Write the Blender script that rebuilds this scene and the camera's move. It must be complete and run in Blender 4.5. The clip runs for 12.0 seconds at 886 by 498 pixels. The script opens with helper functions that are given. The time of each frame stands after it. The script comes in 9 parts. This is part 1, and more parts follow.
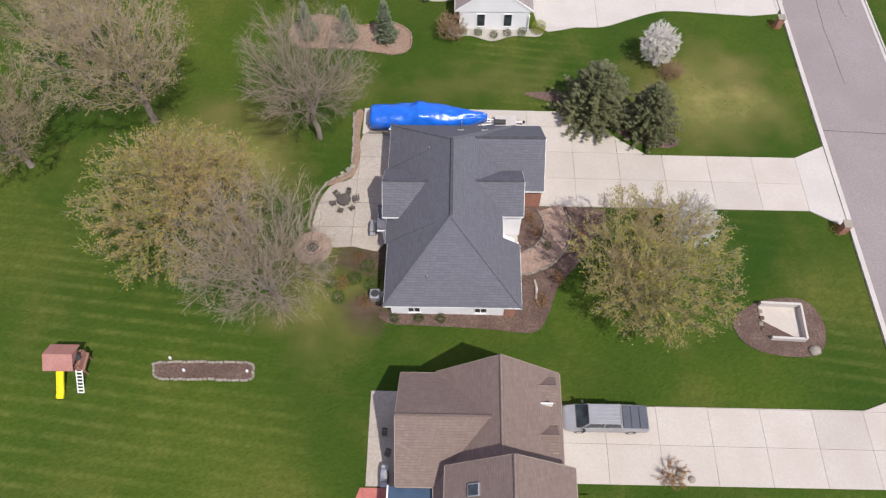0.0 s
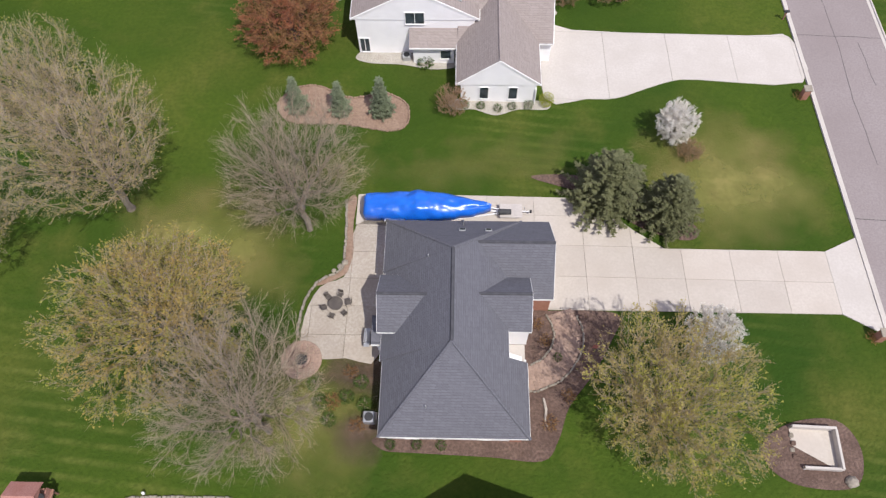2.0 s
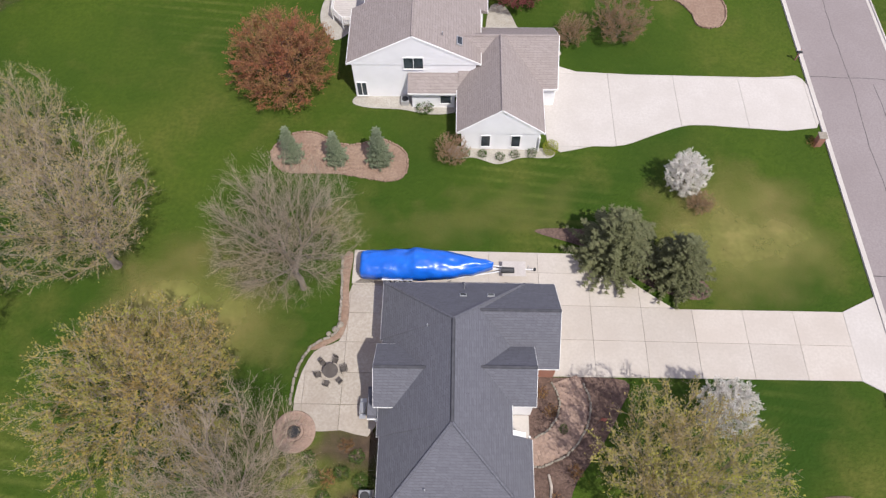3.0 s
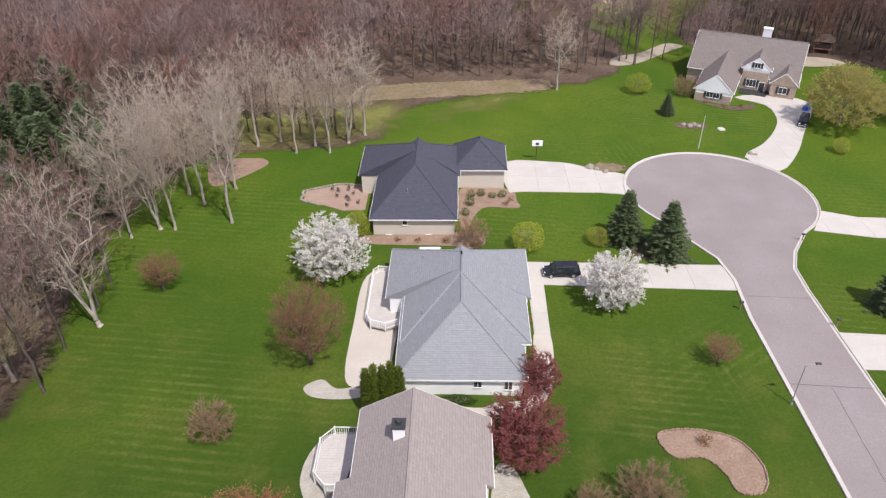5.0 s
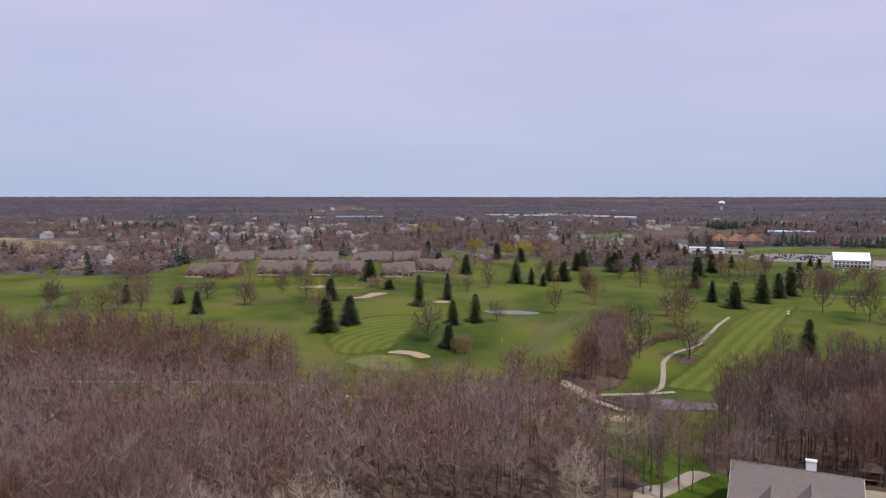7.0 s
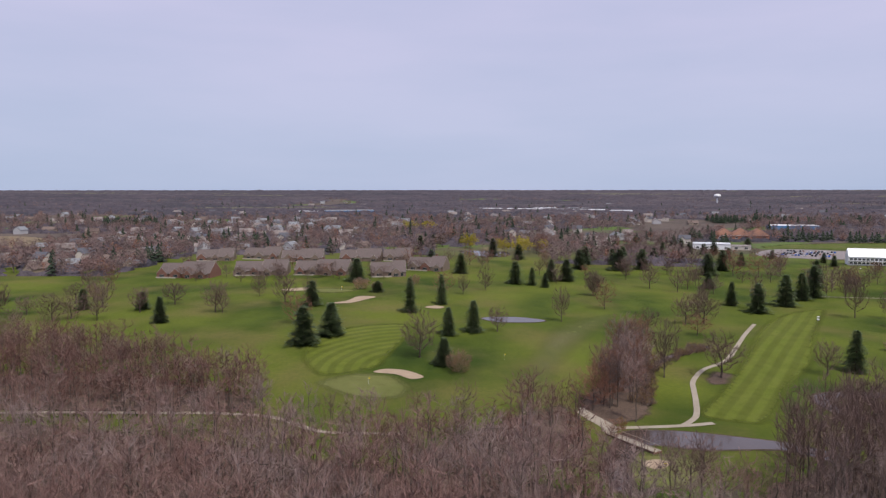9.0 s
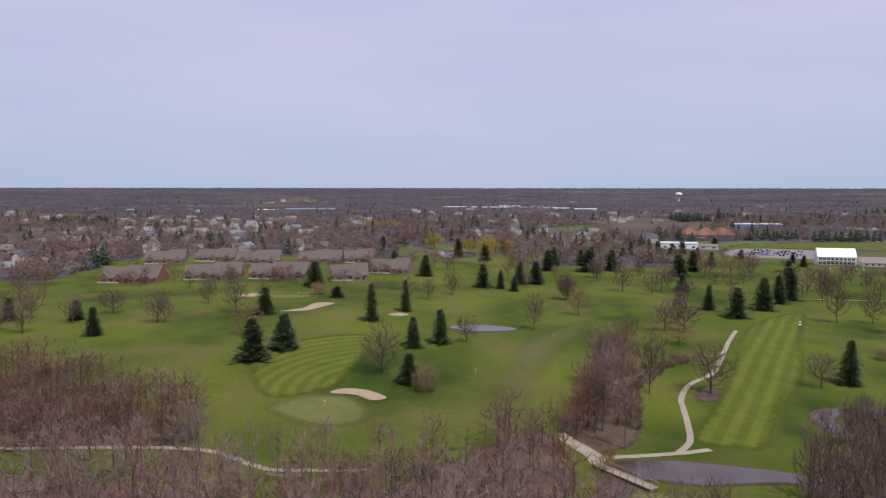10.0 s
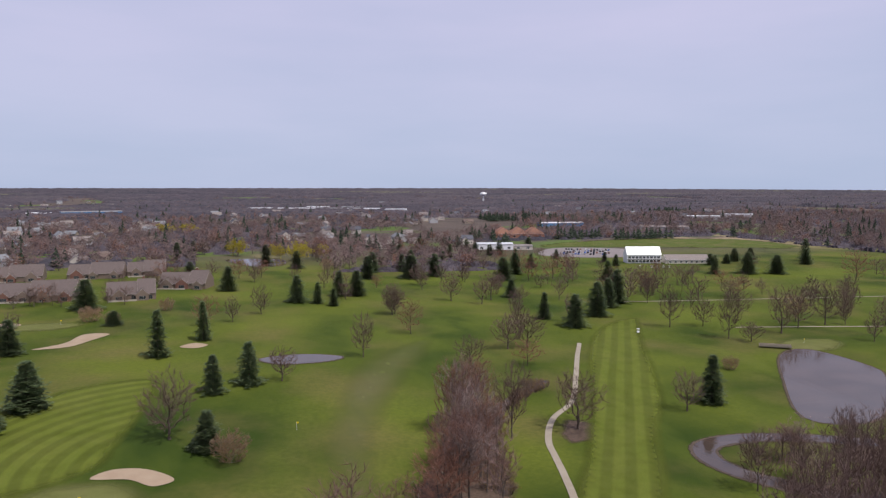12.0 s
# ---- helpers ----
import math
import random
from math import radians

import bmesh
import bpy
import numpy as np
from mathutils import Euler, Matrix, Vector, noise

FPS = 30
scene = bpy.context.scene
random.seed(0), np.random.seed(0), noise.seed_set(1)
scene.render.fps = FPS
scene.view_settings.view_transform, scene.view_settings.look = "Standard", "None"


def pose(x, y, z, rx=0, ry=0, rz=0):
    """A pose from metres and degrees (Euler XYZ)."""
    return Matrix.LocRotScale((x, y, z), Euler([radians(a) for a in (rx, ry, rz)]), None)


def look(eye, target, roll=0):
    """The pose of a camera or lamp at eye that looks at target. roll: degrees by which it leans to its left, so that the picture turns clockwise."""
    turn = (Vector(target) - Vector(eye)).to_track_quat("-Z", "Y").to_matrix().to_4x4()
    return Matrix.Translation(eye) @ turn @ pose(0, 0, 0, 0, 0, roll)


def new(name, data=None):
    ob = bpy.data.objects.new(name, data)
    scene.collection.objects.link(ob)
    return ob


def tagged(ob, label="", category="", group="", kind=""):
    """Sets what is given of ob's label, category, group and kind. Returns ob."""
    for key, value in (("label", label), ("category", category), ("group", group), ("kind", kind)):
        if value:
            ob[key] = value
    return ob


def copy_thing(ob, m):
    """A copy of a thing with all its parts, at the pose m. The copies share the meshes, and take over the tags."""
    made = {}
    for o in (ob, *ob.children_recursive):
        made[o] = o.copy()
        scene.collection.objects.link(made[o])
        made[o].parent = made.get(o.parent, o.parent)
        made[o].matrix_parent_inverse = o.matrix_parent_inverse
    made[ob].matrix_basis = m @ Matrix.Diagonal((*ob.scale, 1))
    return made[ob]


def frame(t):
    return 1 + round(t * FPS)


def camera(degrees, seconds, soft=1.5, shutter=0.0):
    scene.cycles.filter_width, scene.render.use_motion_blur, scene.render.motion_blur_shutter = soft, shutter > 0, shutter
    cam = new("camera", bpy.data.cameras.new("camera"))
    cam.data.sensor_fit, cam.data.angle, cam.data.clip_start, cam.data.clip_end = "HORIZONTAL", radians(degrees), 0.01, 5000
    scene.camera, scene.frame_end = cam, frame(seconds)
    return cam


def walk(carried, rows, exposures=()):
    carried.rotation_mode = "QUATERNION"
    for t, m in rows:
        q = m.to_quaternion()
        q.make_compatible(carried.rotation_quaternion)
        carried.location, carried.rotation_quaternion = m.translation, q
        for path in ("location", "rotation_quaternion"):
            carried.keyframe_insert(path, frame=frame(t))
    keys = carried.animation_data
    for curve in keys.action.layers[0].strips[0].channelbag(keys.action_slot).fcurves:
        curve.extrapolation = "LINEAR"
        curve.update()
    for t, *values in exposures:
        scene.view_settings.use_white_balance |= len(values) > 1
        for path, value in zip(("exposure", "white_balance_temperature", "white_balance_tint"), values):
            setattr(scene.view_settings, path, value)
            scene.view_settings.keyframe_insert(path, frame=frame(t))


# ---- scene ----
cam = camera(63.4, 12.0, soft=1.3)
METRES, EYE, TILT, LEAN, TURN = 166.5, 54.0, -1.0, 1.2, 0.1
ROWS = [
    (0.0, 0.0, 0.0, 0.0, 1.08, -60.71, -0.61),
    (0.5, -0.0002, 0.0155, -0.0002, 1.09, -60.8, -0.57),
    (1.0, -0.0006, 0.031, -0.0003, 1.07, -60.92, -0.57),
    (1.5, -0.0007, 0.0482, -0.0003, 1.07, -61.07, -0.53),
    (2.0, -0.0009, 0.0648, -0.0003, 1.05, -61.19, -0.52),
    (2.5, -0.001, 0.0826, -0.0003, 1.03, -61.33, -0.47),
    (2.7, -0.0011, 0.0887, -0.0004, 1.03, -61.35, -0.48),
    (4.3, -0.0023, 0.1542, -0.0014, 1.09, -48.63, -0.57),
    (4.5, -0.0024, 0.1646, -0.0015, 1.06, -44.61, -0.53),
    (5.0, -0.0037, 0.1929, -0.0022, 1.03, -33.94, -0.72),
    (5.5, -0.004, 0.2226, -0.0022, 1.04, -22.48, -0.86),
    (6.0, -0.0051, 0.2556, -0.0013, 1.0, -10.78, -1.08),
    (6.5, -0.0067, 0.2898, -0.0026, 0.91, -3.02, -1.25),
    (7.0, -0.0081, 0.3249, -0.0026, 0.84, -3.15, -1.24),
    (9.0, -0.0161, 0.5584, 0.0039, 0.2, -3.69, -1.17),
    (9.5, -0.0183, 0.6305, 0.0057, -0.6, -3.76, -1.18),
    (10.0, -0.0191, 0.704, 0.0085, -2.74, -3.79, -1.2),
    (10.5, -0.0202, 0.7779, 0.0118, -6.65, -3.69, -1.19),
    (11.0, -0.0196, 0.8497, 0.0134, -10.76, -3.59, -1.11),
    (11.5, -0.0151, 0.925, 0.0152, -14.91, -3.55, -0.97),
    (12.0, -0.0084, 0.9987, 0.0168, -18.06, -3.53, -0.83),
]
walk(cam, [(t, pose(0, 0, EYE, TILT, LEAN, TURN) @ pose(METRES * x, METRES * y, METRES * z, 90 + pitch, roll, yaw)) for t, x, y, z, yaw, pitch, roll in ROWS],
     exposures=[(0.0, -0.04), (2.5, 0.0), (4.5, 0.0), (5.0, 0.08), (5.5, 0.34), (6.0, -0.24), (6.5, -0.5), (12.0, -0.5)])

# ---- daylight: high spring sun behind the camera's right shoulder, thin milky veil over the sky ----
SUN_FROM = Vector((0.35, -0.49, 1.0)).normalized()
SUN_EL = math.asin(SUN_FROM.z)
SUN_ROT = math.atan2(SUN_FROM.x, SUN_FROM.y)

world = bpy.data.worlds.new("sky")
scene.world = world
world.use_nodes = True
wn, wl = world.node_tree.nodes, world.node_tree.links
wn.clear()
sky = wn.new("ShaderNodeTexSky")
sky.sky_type = "NISHITA"
sky.sun_disc = False
sky.sun_elevation, sky.sun_rotation = SUN_EL, SUN_ROT
sky.air_density, sky.dust_density, sky.ozone_density = 1.0, 1.2, 1.5
w_sky = wn.new("ShaderNodeBackground")
w_sky.inputs["Strength"].default_value = 0.06
wl.new(sky.outputs[0], w_sky.inputs["Color"])
# thin high cloud: pale lavender, faintly streaked
w_co = wn.new("ShaderNodeTexCoord")
w_map = wn.new("ShaderNodeMapping")
w_map.inputs["Scale"].default_value = (1.0, 1.0, 5.0)
w_noise = wn.new("ShaderNodeTexNoise")
w_noise.inputs["Scale"].default_value = 1.6
w_noise.inputs["Detail"].default_value = 5
w_ramp = wn.new("ShaderNodeValToRGB")
w_ramp.color_ramp.elements[0].position, w_ramp.color_ramp.elements[0].color = 0.3, (0.46, 0.51, 0.71, 1)
w_ramp.color_ramp.elements[1].position, w_ramp.color_ramp.elements[1].color = 0.7, (0.57, 0.575, 0.78, 1)
w_rise = wn.new("ShaderNodeMapRange")
w_rise.interpolation_type = "SMOOTHSTEP"
for key, value in (("From Min", 0.0), ("From Max", 0.34), ("To Min", 0.0), ("To Max", 1.0)):
    w_rise.inputs[key].default_value = value
w_tint = wn.new("ShaderNodeMix")
w_tint.data_type, w_tint.blend_type = "RGBA", "MULTIPLY"
w_tint.inputs[0].default_value = 1.0
w_low = wn.new("ShaderNodeMix")
w_low.data_type = "RGBA"
w_low.inputs[6].default_value, w_low.inputs[7].default_value = (0.97, 1.05, 1.04, 1), (1.17, 1.11, 1.12, 1)
w_veil = wn.new("ShaderNodeBackground")
w_veil.inputs["Strength"].default_value = 1.4
w_mix = wn.new("ShaderNodeMixShader")
w_sep = wn.new("ShaderNodeSeparateXYZ")
w_fall = wn.new("ShaderNodeMapRange")
w_fall.interpolation_type = "SMOOTHSTEP"
for key, value in (("From Min", 0.25), ("From Max", 0.9), ("To Min", 0.92), ("To Max", 0.35)):
    w_fall.inputs[key].default_value = value
wl.new(w_co.outputs["Generated"], w_sep.inputs[0])
wl.new(w_sep.outputs[2], w_fall.inputs["Value"])
wl.new(w_fall.outputs[0], w_mix.inputs[0])
w_out = wn.new("ShaderNodeOutputWorld")
wl.new(w_co.outputs["Generated"], w_map.inputs["Vector"])
wl.new(w_map.outputs[0], w_noise.inputs["Vector"])
wl.new(w_noise.outputs["Fac"], w_ramp.inputs[0])
wl.new(w_sep.outputs[2], w_rise.inputs["Value"])
wl.new(w_rise.outputs[0], w_low.inputs[0])
wl.new(w_ramp.outputs[0], w_tint.inputs[6])
wl.new(w_low.outputs[2], w_tint.inputs[7])
wl.new(w_tint.outputs[2], w_veil.inputs["Color"])
wl.new(w_sky.outputs[0], w_mix.inputs[1])
wl.new(w_veil.outputs[0], w_mix.inputs[2])
wl.new(w_mix.outputs[0], w_out.inputs["Surface"])

sun_data = bpy.data.lights.new("sun", "SUN")
sun_data.energy, sun_data.angle, sun_data.color = 4.5, radians(0.6), (1.0, 0.96, 0.9)
sun = new("sun", sun_data)
sun.matrix_world = look((0, 0, 300), Vector((0, 0, 300)) - SUN_FROM)

# ---- materials ----
def node(nt, kind, **values):
    n = nt.nodes.new(kind)
    for key, value in values.items():
        n.inputs[key.replace("_", " ")].default_value = value
    return n


def base_material(name, rough=0.8, metal=0.0, spec=0.4):
    m = bpy.data.materials.new(name)
    m.use_nodes = True
    nt = m.node_tree
    b = nt.nodes["Principled BSDF"]
    b.inputs["Roughness"].default_value = rough
    b.inputs["Metallic"].default_value = metal
    b.inputs["Specular IOR Level"].default_value = spec
    return m, nt, b


def where(nt, local=False, scale=(1, 1, 1), turn=0.0):
    """Coordinates in metres: of the world, or of the thing itself."""
    mp = nt.nodes.new("ShaderNodeMapping")
    mp.inputs["Scale"].default_value = scale
    mp.inputs["Rotation"].default_value = (0, 0, radians(turn))
    if local:
        nt.links.new(nt.nodes.new("ShaderNodeTexCoord").outputs["Object"], mp.inputs["Vector"])
    else:
        nt.links.new(nt.nodes.new("ShaderNodeNewGeometry").outputs["Position"], mp.inputs["Vector"])
    return mp.outputs[0]


def noise_of(nt, vec, scale, detail=3, lo=0.35, hi=0.65):
    n = node(nt, "ShaderNodeTexNoise", Scale=scale, Detail=detail)
    nt.links.new(vec, n.inputs["Vector"])
    r = nt.nodes.new("ShaderNodeMapRange")
    r.inputs["From Min"].default_value, r.inputs["From Max"].default_value = lo, hi
    nt.links.new(n.outputs["Fac"], r.inputs["Value"])
    return r.outputs[0]


def blend(nt, fac, a, b, mode="MIX"):
    m = nt.nodes.new("ShaderNodeMix")
    m.data_type, m.blend_type = "RGBA", mode
    for value, socket in ((fac, m.inputs[0]), (a, m.inputs[6]), (b, m.inputs[7])):
        if isinstance(value, (int, float)):
            socket.default_value = value
        elif isinstance(value, tuple):
            socket.default_value = (*value[:3], 1)
        else:
            nt.links.new(value, socket)
    return m.outputs[2]


def times(nt, a, k):
    m = nt.nodes.new("ShaderNodeMath")
    m.operation = "MULTIPLY"
    nt.links.new(a, m.inputs[0])
    if isinstance(k, (int, float)):
        m.inputs[1].default_value = k
    else:
        nt.links.new(k, m.inputs[1])
    return m.outputs[0]


def bump(nt, b, height, strength=0.4, dist=0.02):
    n = node(nt, "ShaderNodeBump", Strength=strength, Distance=dist)
    nt.links.new(height, n.inputs["Height"])
    nt.links.new(n.outputs[0], b.inputs["Normal"])


def surface(name, a, b, big=0.4, fine=8.0, c=None, rough=0.85, metal=0.0, relief=0.3, dist=0.01, vary=0.0, spec=0.4, local=False):
    """A two-scale surface: colours a and b mixed by coarse noise, c flecked in by fine noise; vary: spread between pieces."""
    m, nt, bs = base_material(name, rough, metal, spec)
    v = where(nt, local)
    coarse = noise_of(nt, v, big, 4)
    small = noise_of(nt, v, fine, 4)
    col = blend(nt, coarse, a, b)
    if c:
        col = blend(nt, times(nt, small, 0.6), col, c)
    if vary:
        info = nt.nodes.new("ShaderNodeObjectInfo")
        r = nt.nodes.new("ShaderNodeMapRange")
        r.inputs["To Min"].default_value, r.inputs["To Max"].default_value = 1 - vary, 1 + vary
        nt.links.new(info.outputs["Random"], r.inputs["Value"])
        hsv = nt.nodes.new("ShaderNodeHueSaturation")
        nt.links.new(r.outputs[0], hsv.inputs["Value"])
        nt.links.new(col, hsv.inputs["Color"])
        col = hsv.outputs[0]
    nt.links.new(col, bs.inputs["Base Color"])
    if relief:
        bump(nt, bs, small, relief, dist)
    return m


def leafy(name, a, b, rough=0.7, vary=0.25, drift=None, reach=0.1, thin_part=0.4):
    """Leaves, needles, twigs: colour shifts from piece to piece, from plant to plant and, with drift, from place to place."""
    m, nt, bs = base_material(name, rough, 0, 0.25)
    geo = nt.nodes.new("ShaderNodeNewGeometry")
    info = nt.nodes.new("ShaderNodeObjectInfo")
    col = blend(nt, geo.outputs["Random Per Island"], a, b)
    if drift:
        col = blend(nt, noise_of(nt, where(nt), reach, 2, 0.42, 0.6), col, drift)
    r = nt.nodes.new("ShaderNodeMapRange")
    r.inputs["To Min"].default_value, r.inputs["To Max"].default_value = 1 - vary, 1 + vary
    nt.links.new(info.outputs["Random"], r.inputs["Value"])
    hsv = nt.nodes.new("ShaderNodeHueSaturation")
    nt.links.new(r.outputs[0], hsv.inputs["Value"])
    nt.links.new(col, hsv.inputs["Color"])
    nt.links.new(hsv.outputs[0], bs.inputs["Base Color"])
    thin = nt.nodes.new("ShaderNodeBsdfTranslucent")
    nt.links.new(hsv.outputs[0], thin.inputs["Color"])
    both = nt.nodes.new("ShaderNodeMixShader")
    both.inputs[0].default_value = thin_part
    nt.links.new(bs.outputs[0], both.inputs[1])
    nt.links.new(thin.outputs[0], both.inputs[2])
    nt.links.new(both.outputs[0], nt.nodes["Material Output"].inputs["Surface"])
    return m


def soft_edge(m, ragged=0.8, scale=0.5, full=0.5):
    """Lets a ground cover thin out raggedly over its rim, where the mesh's rim value runs from 0 to 1."""
    nt = m.node_tree
    out = nt.nodes["Material Output"]
    rim = nt.nodes.new("ShaderNodeAttribute")
    rim.attribute_name = "rim"
    n = noise_of(nt, where(nt), scale, 5, 0.25, 0.75)
    add = nt.nodes.new("ShaderNodeMath")
    add.operation = "MULTIPLY_ADD"
    nt.links.new(rim.outputs["Fac"], add.inputs[0])
    add.inputs[1].default_value = 1 + ragged
    nt.links.new(times(nt, n, -ragged), add.inputs[2])
    r = nt.nodes.new("ShaderNodeMapRange")
    r.inputs["From Max"].default_value = full
    nt.links.new(add.outputs[0], r.inputs["Value"])
    clear = nt.nodes.new("ShaderNodeBsdfTransparent")
    mix = nt.nodes.new("ShaderNodeMixShader")
    nt.links.new(r.outputs[0], mix.inputs[0])
    nt.links.new(clear.outputs[0], mix.inputs[1])
    nt.links.new(nt.nodes["Principled BSDF"].outputs[0], mix.inputs[2])
    nt.links.new(mix.outputs[0], out.inputs["Surface"])
    return m


def grass(name, a, b, dry, stripe=0.0, width=1.2, turn=0.0, dry_amount=0.5, dry_scale=0.06, bands="X", hub=None):
    m, nt, bs = base_material(name, 0.9, 0, 0.15)
    v = where(nt)
    col = blend(nt, noise_of(nt, v, 0.09, 5), a, b)
    col = blend(nt, times(nt, noise_of(nt, v, dry_scale, 6, 0.48, 0.75), dry_amount), col, dry)
    if stripe:
        w = node(nt, "ShaderNodeTexWave", Scale=0.314 / width, Distortion=0.6, Detail=2.0)
        w.inputs["Detail Scale"].default_value = 0.4
        w.bands_direction = bands
        if hub:
            w.wave_type, w.rings_direction = "RINGS", "Z"
            off = nt.nodes.new("ShaderNodeVectorMath")
            off.operation = "SUBTRACT"
            off.inputs[1].default_value = (*hub, 0)
            nt.links.new(v, off.inputs[0])
            nt.links.new(off.outputs[0], w.inputs["Vector"])
        else:
            nt.links.new(where(nt, turn=turn), w.inputs["Vector"])
        k = nt.nodes.new("ShaderNodeMapRange")
        k.inputs["From Min"].default_value, k.inputs["From Max"].default_value = 0.3, 0.7
        k.inputs["To Min"].default_value, k.inputs["To Max"].default_value = 1 - stripe, 1 + stripe
        nt.links.new(w.outputs["Fac"], k.inputs["Value"])
        h = nt.nodes.new("ShaderNodeHueSaturation")
        nt.links.new(k.outputs[0], h.inputs["Value"])
        nt.links.new(col, h.inputs["Color"])
        col = h.outputs[0]
    fine = noise_of(nt, v, 3.0, 5, 0.3, 0.7)
    col = blend(nt, times(nt, fine, 0.35), col, tuple(0.55 * q for q in a))
    nt.links.new(col, bs.inputs["Base Color"])
    bump(nt, bs, noise_of(nt, v, 6.0, 4), 0.6, 0.08)
    return m


def shingles(name, a, b, turn=0.0):
    """Asphalt roof tiles in courses along the eaves, read from height."""
    m, nt, bs = base_material(name, 0.9, 0, 0.25)
    v = where(nt)
    brick = node(nt, "ShaderNodeTexBrick", Scale=1.0)
    brick.inputs["Mortar Size"].default_value = 0.012
    brick.inputs["Brick Width"].default_value, brick.inputs["Row Height"].default_value = 0.42, 0.2
    brick.inputs["Color1"].default_value, brick.inputs["Color2"].default_value = (*a, 1), (*b, 1)
    brick.inputs["Mortar"].default_value = (*[0.6 * q for q in a], 1)
    # along the slope: rows follow height, stretched to the pitch
    sep = nt.nodes.new("ShaderNodeSeparateXYZ")
    nt.links.new(v, sep.inputs[0])
    add = nt.nodes.new("ShaderNodeMath")
    nt.links.new(sep.outputs[0], add.inputs[0])
    nt.links.new(sep.outputs[1], add.inputs[1])
    comb = nt.nodes.new("ShaderNodeCombineXYZ")
    nt.links.new(add.outputs[0], comb.inputs[0])
    nt.links.new(times(nt, sep.outputs[2], 1.5), comb.inputs[1])
    nt.links.new(comb.outputs[0], brick.inputs["Vector"])
    col = blend(nt, times(nt, noise_of(nt, v, 0.5, 5), 0.35), brick.outputs["Color"], tuple(0.8 * q for q in b))
    col = blend(nt, times(nt, noise_of(nt, v, 14.0, 3), 0.4), col, tuple(1.25 * q for q in b))
    nt.links.new(col, bs.inputs["Base Color"])
    bump(nt, bs, brick.outputs["Fac"], -0.3, 0.01)
    return m


def siding(name, a, row=0.12, vertical=False):
    """Lapped boards."""
    m, nt, bs = base_material(name, 0.55, 0, 0.4)
    v = where(nt)
    w = node(nt, "ShaderNodeTexWave", Scale=0.314 / row, Distortion=0.0)
    w.wave_profile = "SAW"
    w.bands_direction = "X" if vertical else "Z"
    nt.links.new(v, w.inputs["Vector"])
    col = blend(nt, times(nt, noise_of(nt, v, 0.7, 4), 0.5), a, tuple(0.9 * q for q in a))
    nt.links.new(col, bs.inputs["Base Color"])
    bump(nt, bs, w.outputs["Fac"], 0.2, 0.008)
    return m


def glass_pane(name, tint=(0.02, 0.025, 0.03)):
    m, nt, bs = base_material(name, 0.08, 0, 0.5)
    v = where(nt)
    nt.links.new(blend(nt, noise_of(nt, v, 1.5, 2), tint, tuple(2.5 * q for q in tint)), bs.inputs["Base Color"])
    return m


def water_surface(name, a, b):
    m, nt, bs = base_material(name, 0.06, 0, 0.5)
    bs.inputs["IOR"].default_value = 1.33
    v = where(nt)
    nt.links.new(blend(nt, noise_of(nt, v, 0.08, 3), a, b), bs.inputs["Base Color"])
    bump(nt, bs, noise_of(nt, v, 1.2, 3), 0.06, 0.05)
    return m


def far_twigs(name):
    """Twig masses of far trees: mauve tints with distance haze put in, drifting from grove to grove."""
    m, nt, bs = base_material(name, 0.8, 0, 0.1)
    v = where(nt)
    # pale mauve range: the softening of haze is mixed into the twig colour
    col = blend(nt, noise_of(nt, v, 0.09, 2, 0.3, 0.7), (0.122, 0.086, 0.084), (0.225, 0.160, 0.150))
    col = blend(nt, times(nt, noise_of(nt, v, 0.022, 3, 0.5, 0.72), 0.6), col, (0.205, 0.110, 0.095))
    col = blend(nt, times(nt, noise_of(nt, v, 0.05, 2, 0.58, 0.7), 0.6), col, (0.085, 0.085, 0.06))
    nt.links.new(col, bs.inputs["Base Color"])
    # a mass of twigs takes light from all round: blades share a normal that leans up
    geo = nt.nodes.new("ShaderNodeNewGeometry")
    lean = nt.nodes.new("ShaderNodeVectorMath")
    lean.operation = "MULTIPLY_ADD"
    lean.inputs[1].default_value = (0.45, 0.45, 0.45)
    lean.inputs[2].default_value = (0, -0.35, 0.55)
    nt.links.new(geo.outputs["Normal"], lean.inputs[0])
    unit = nt.nodes.new("ShaderNodeVectorMath")
    unit.operation = "NORMALIZE"
    nt.links.new(lean.outputs[0], unit.inputs[0])
    nt.links.new(unit.outputs[0], bs.inputs["Normal"])
    return m


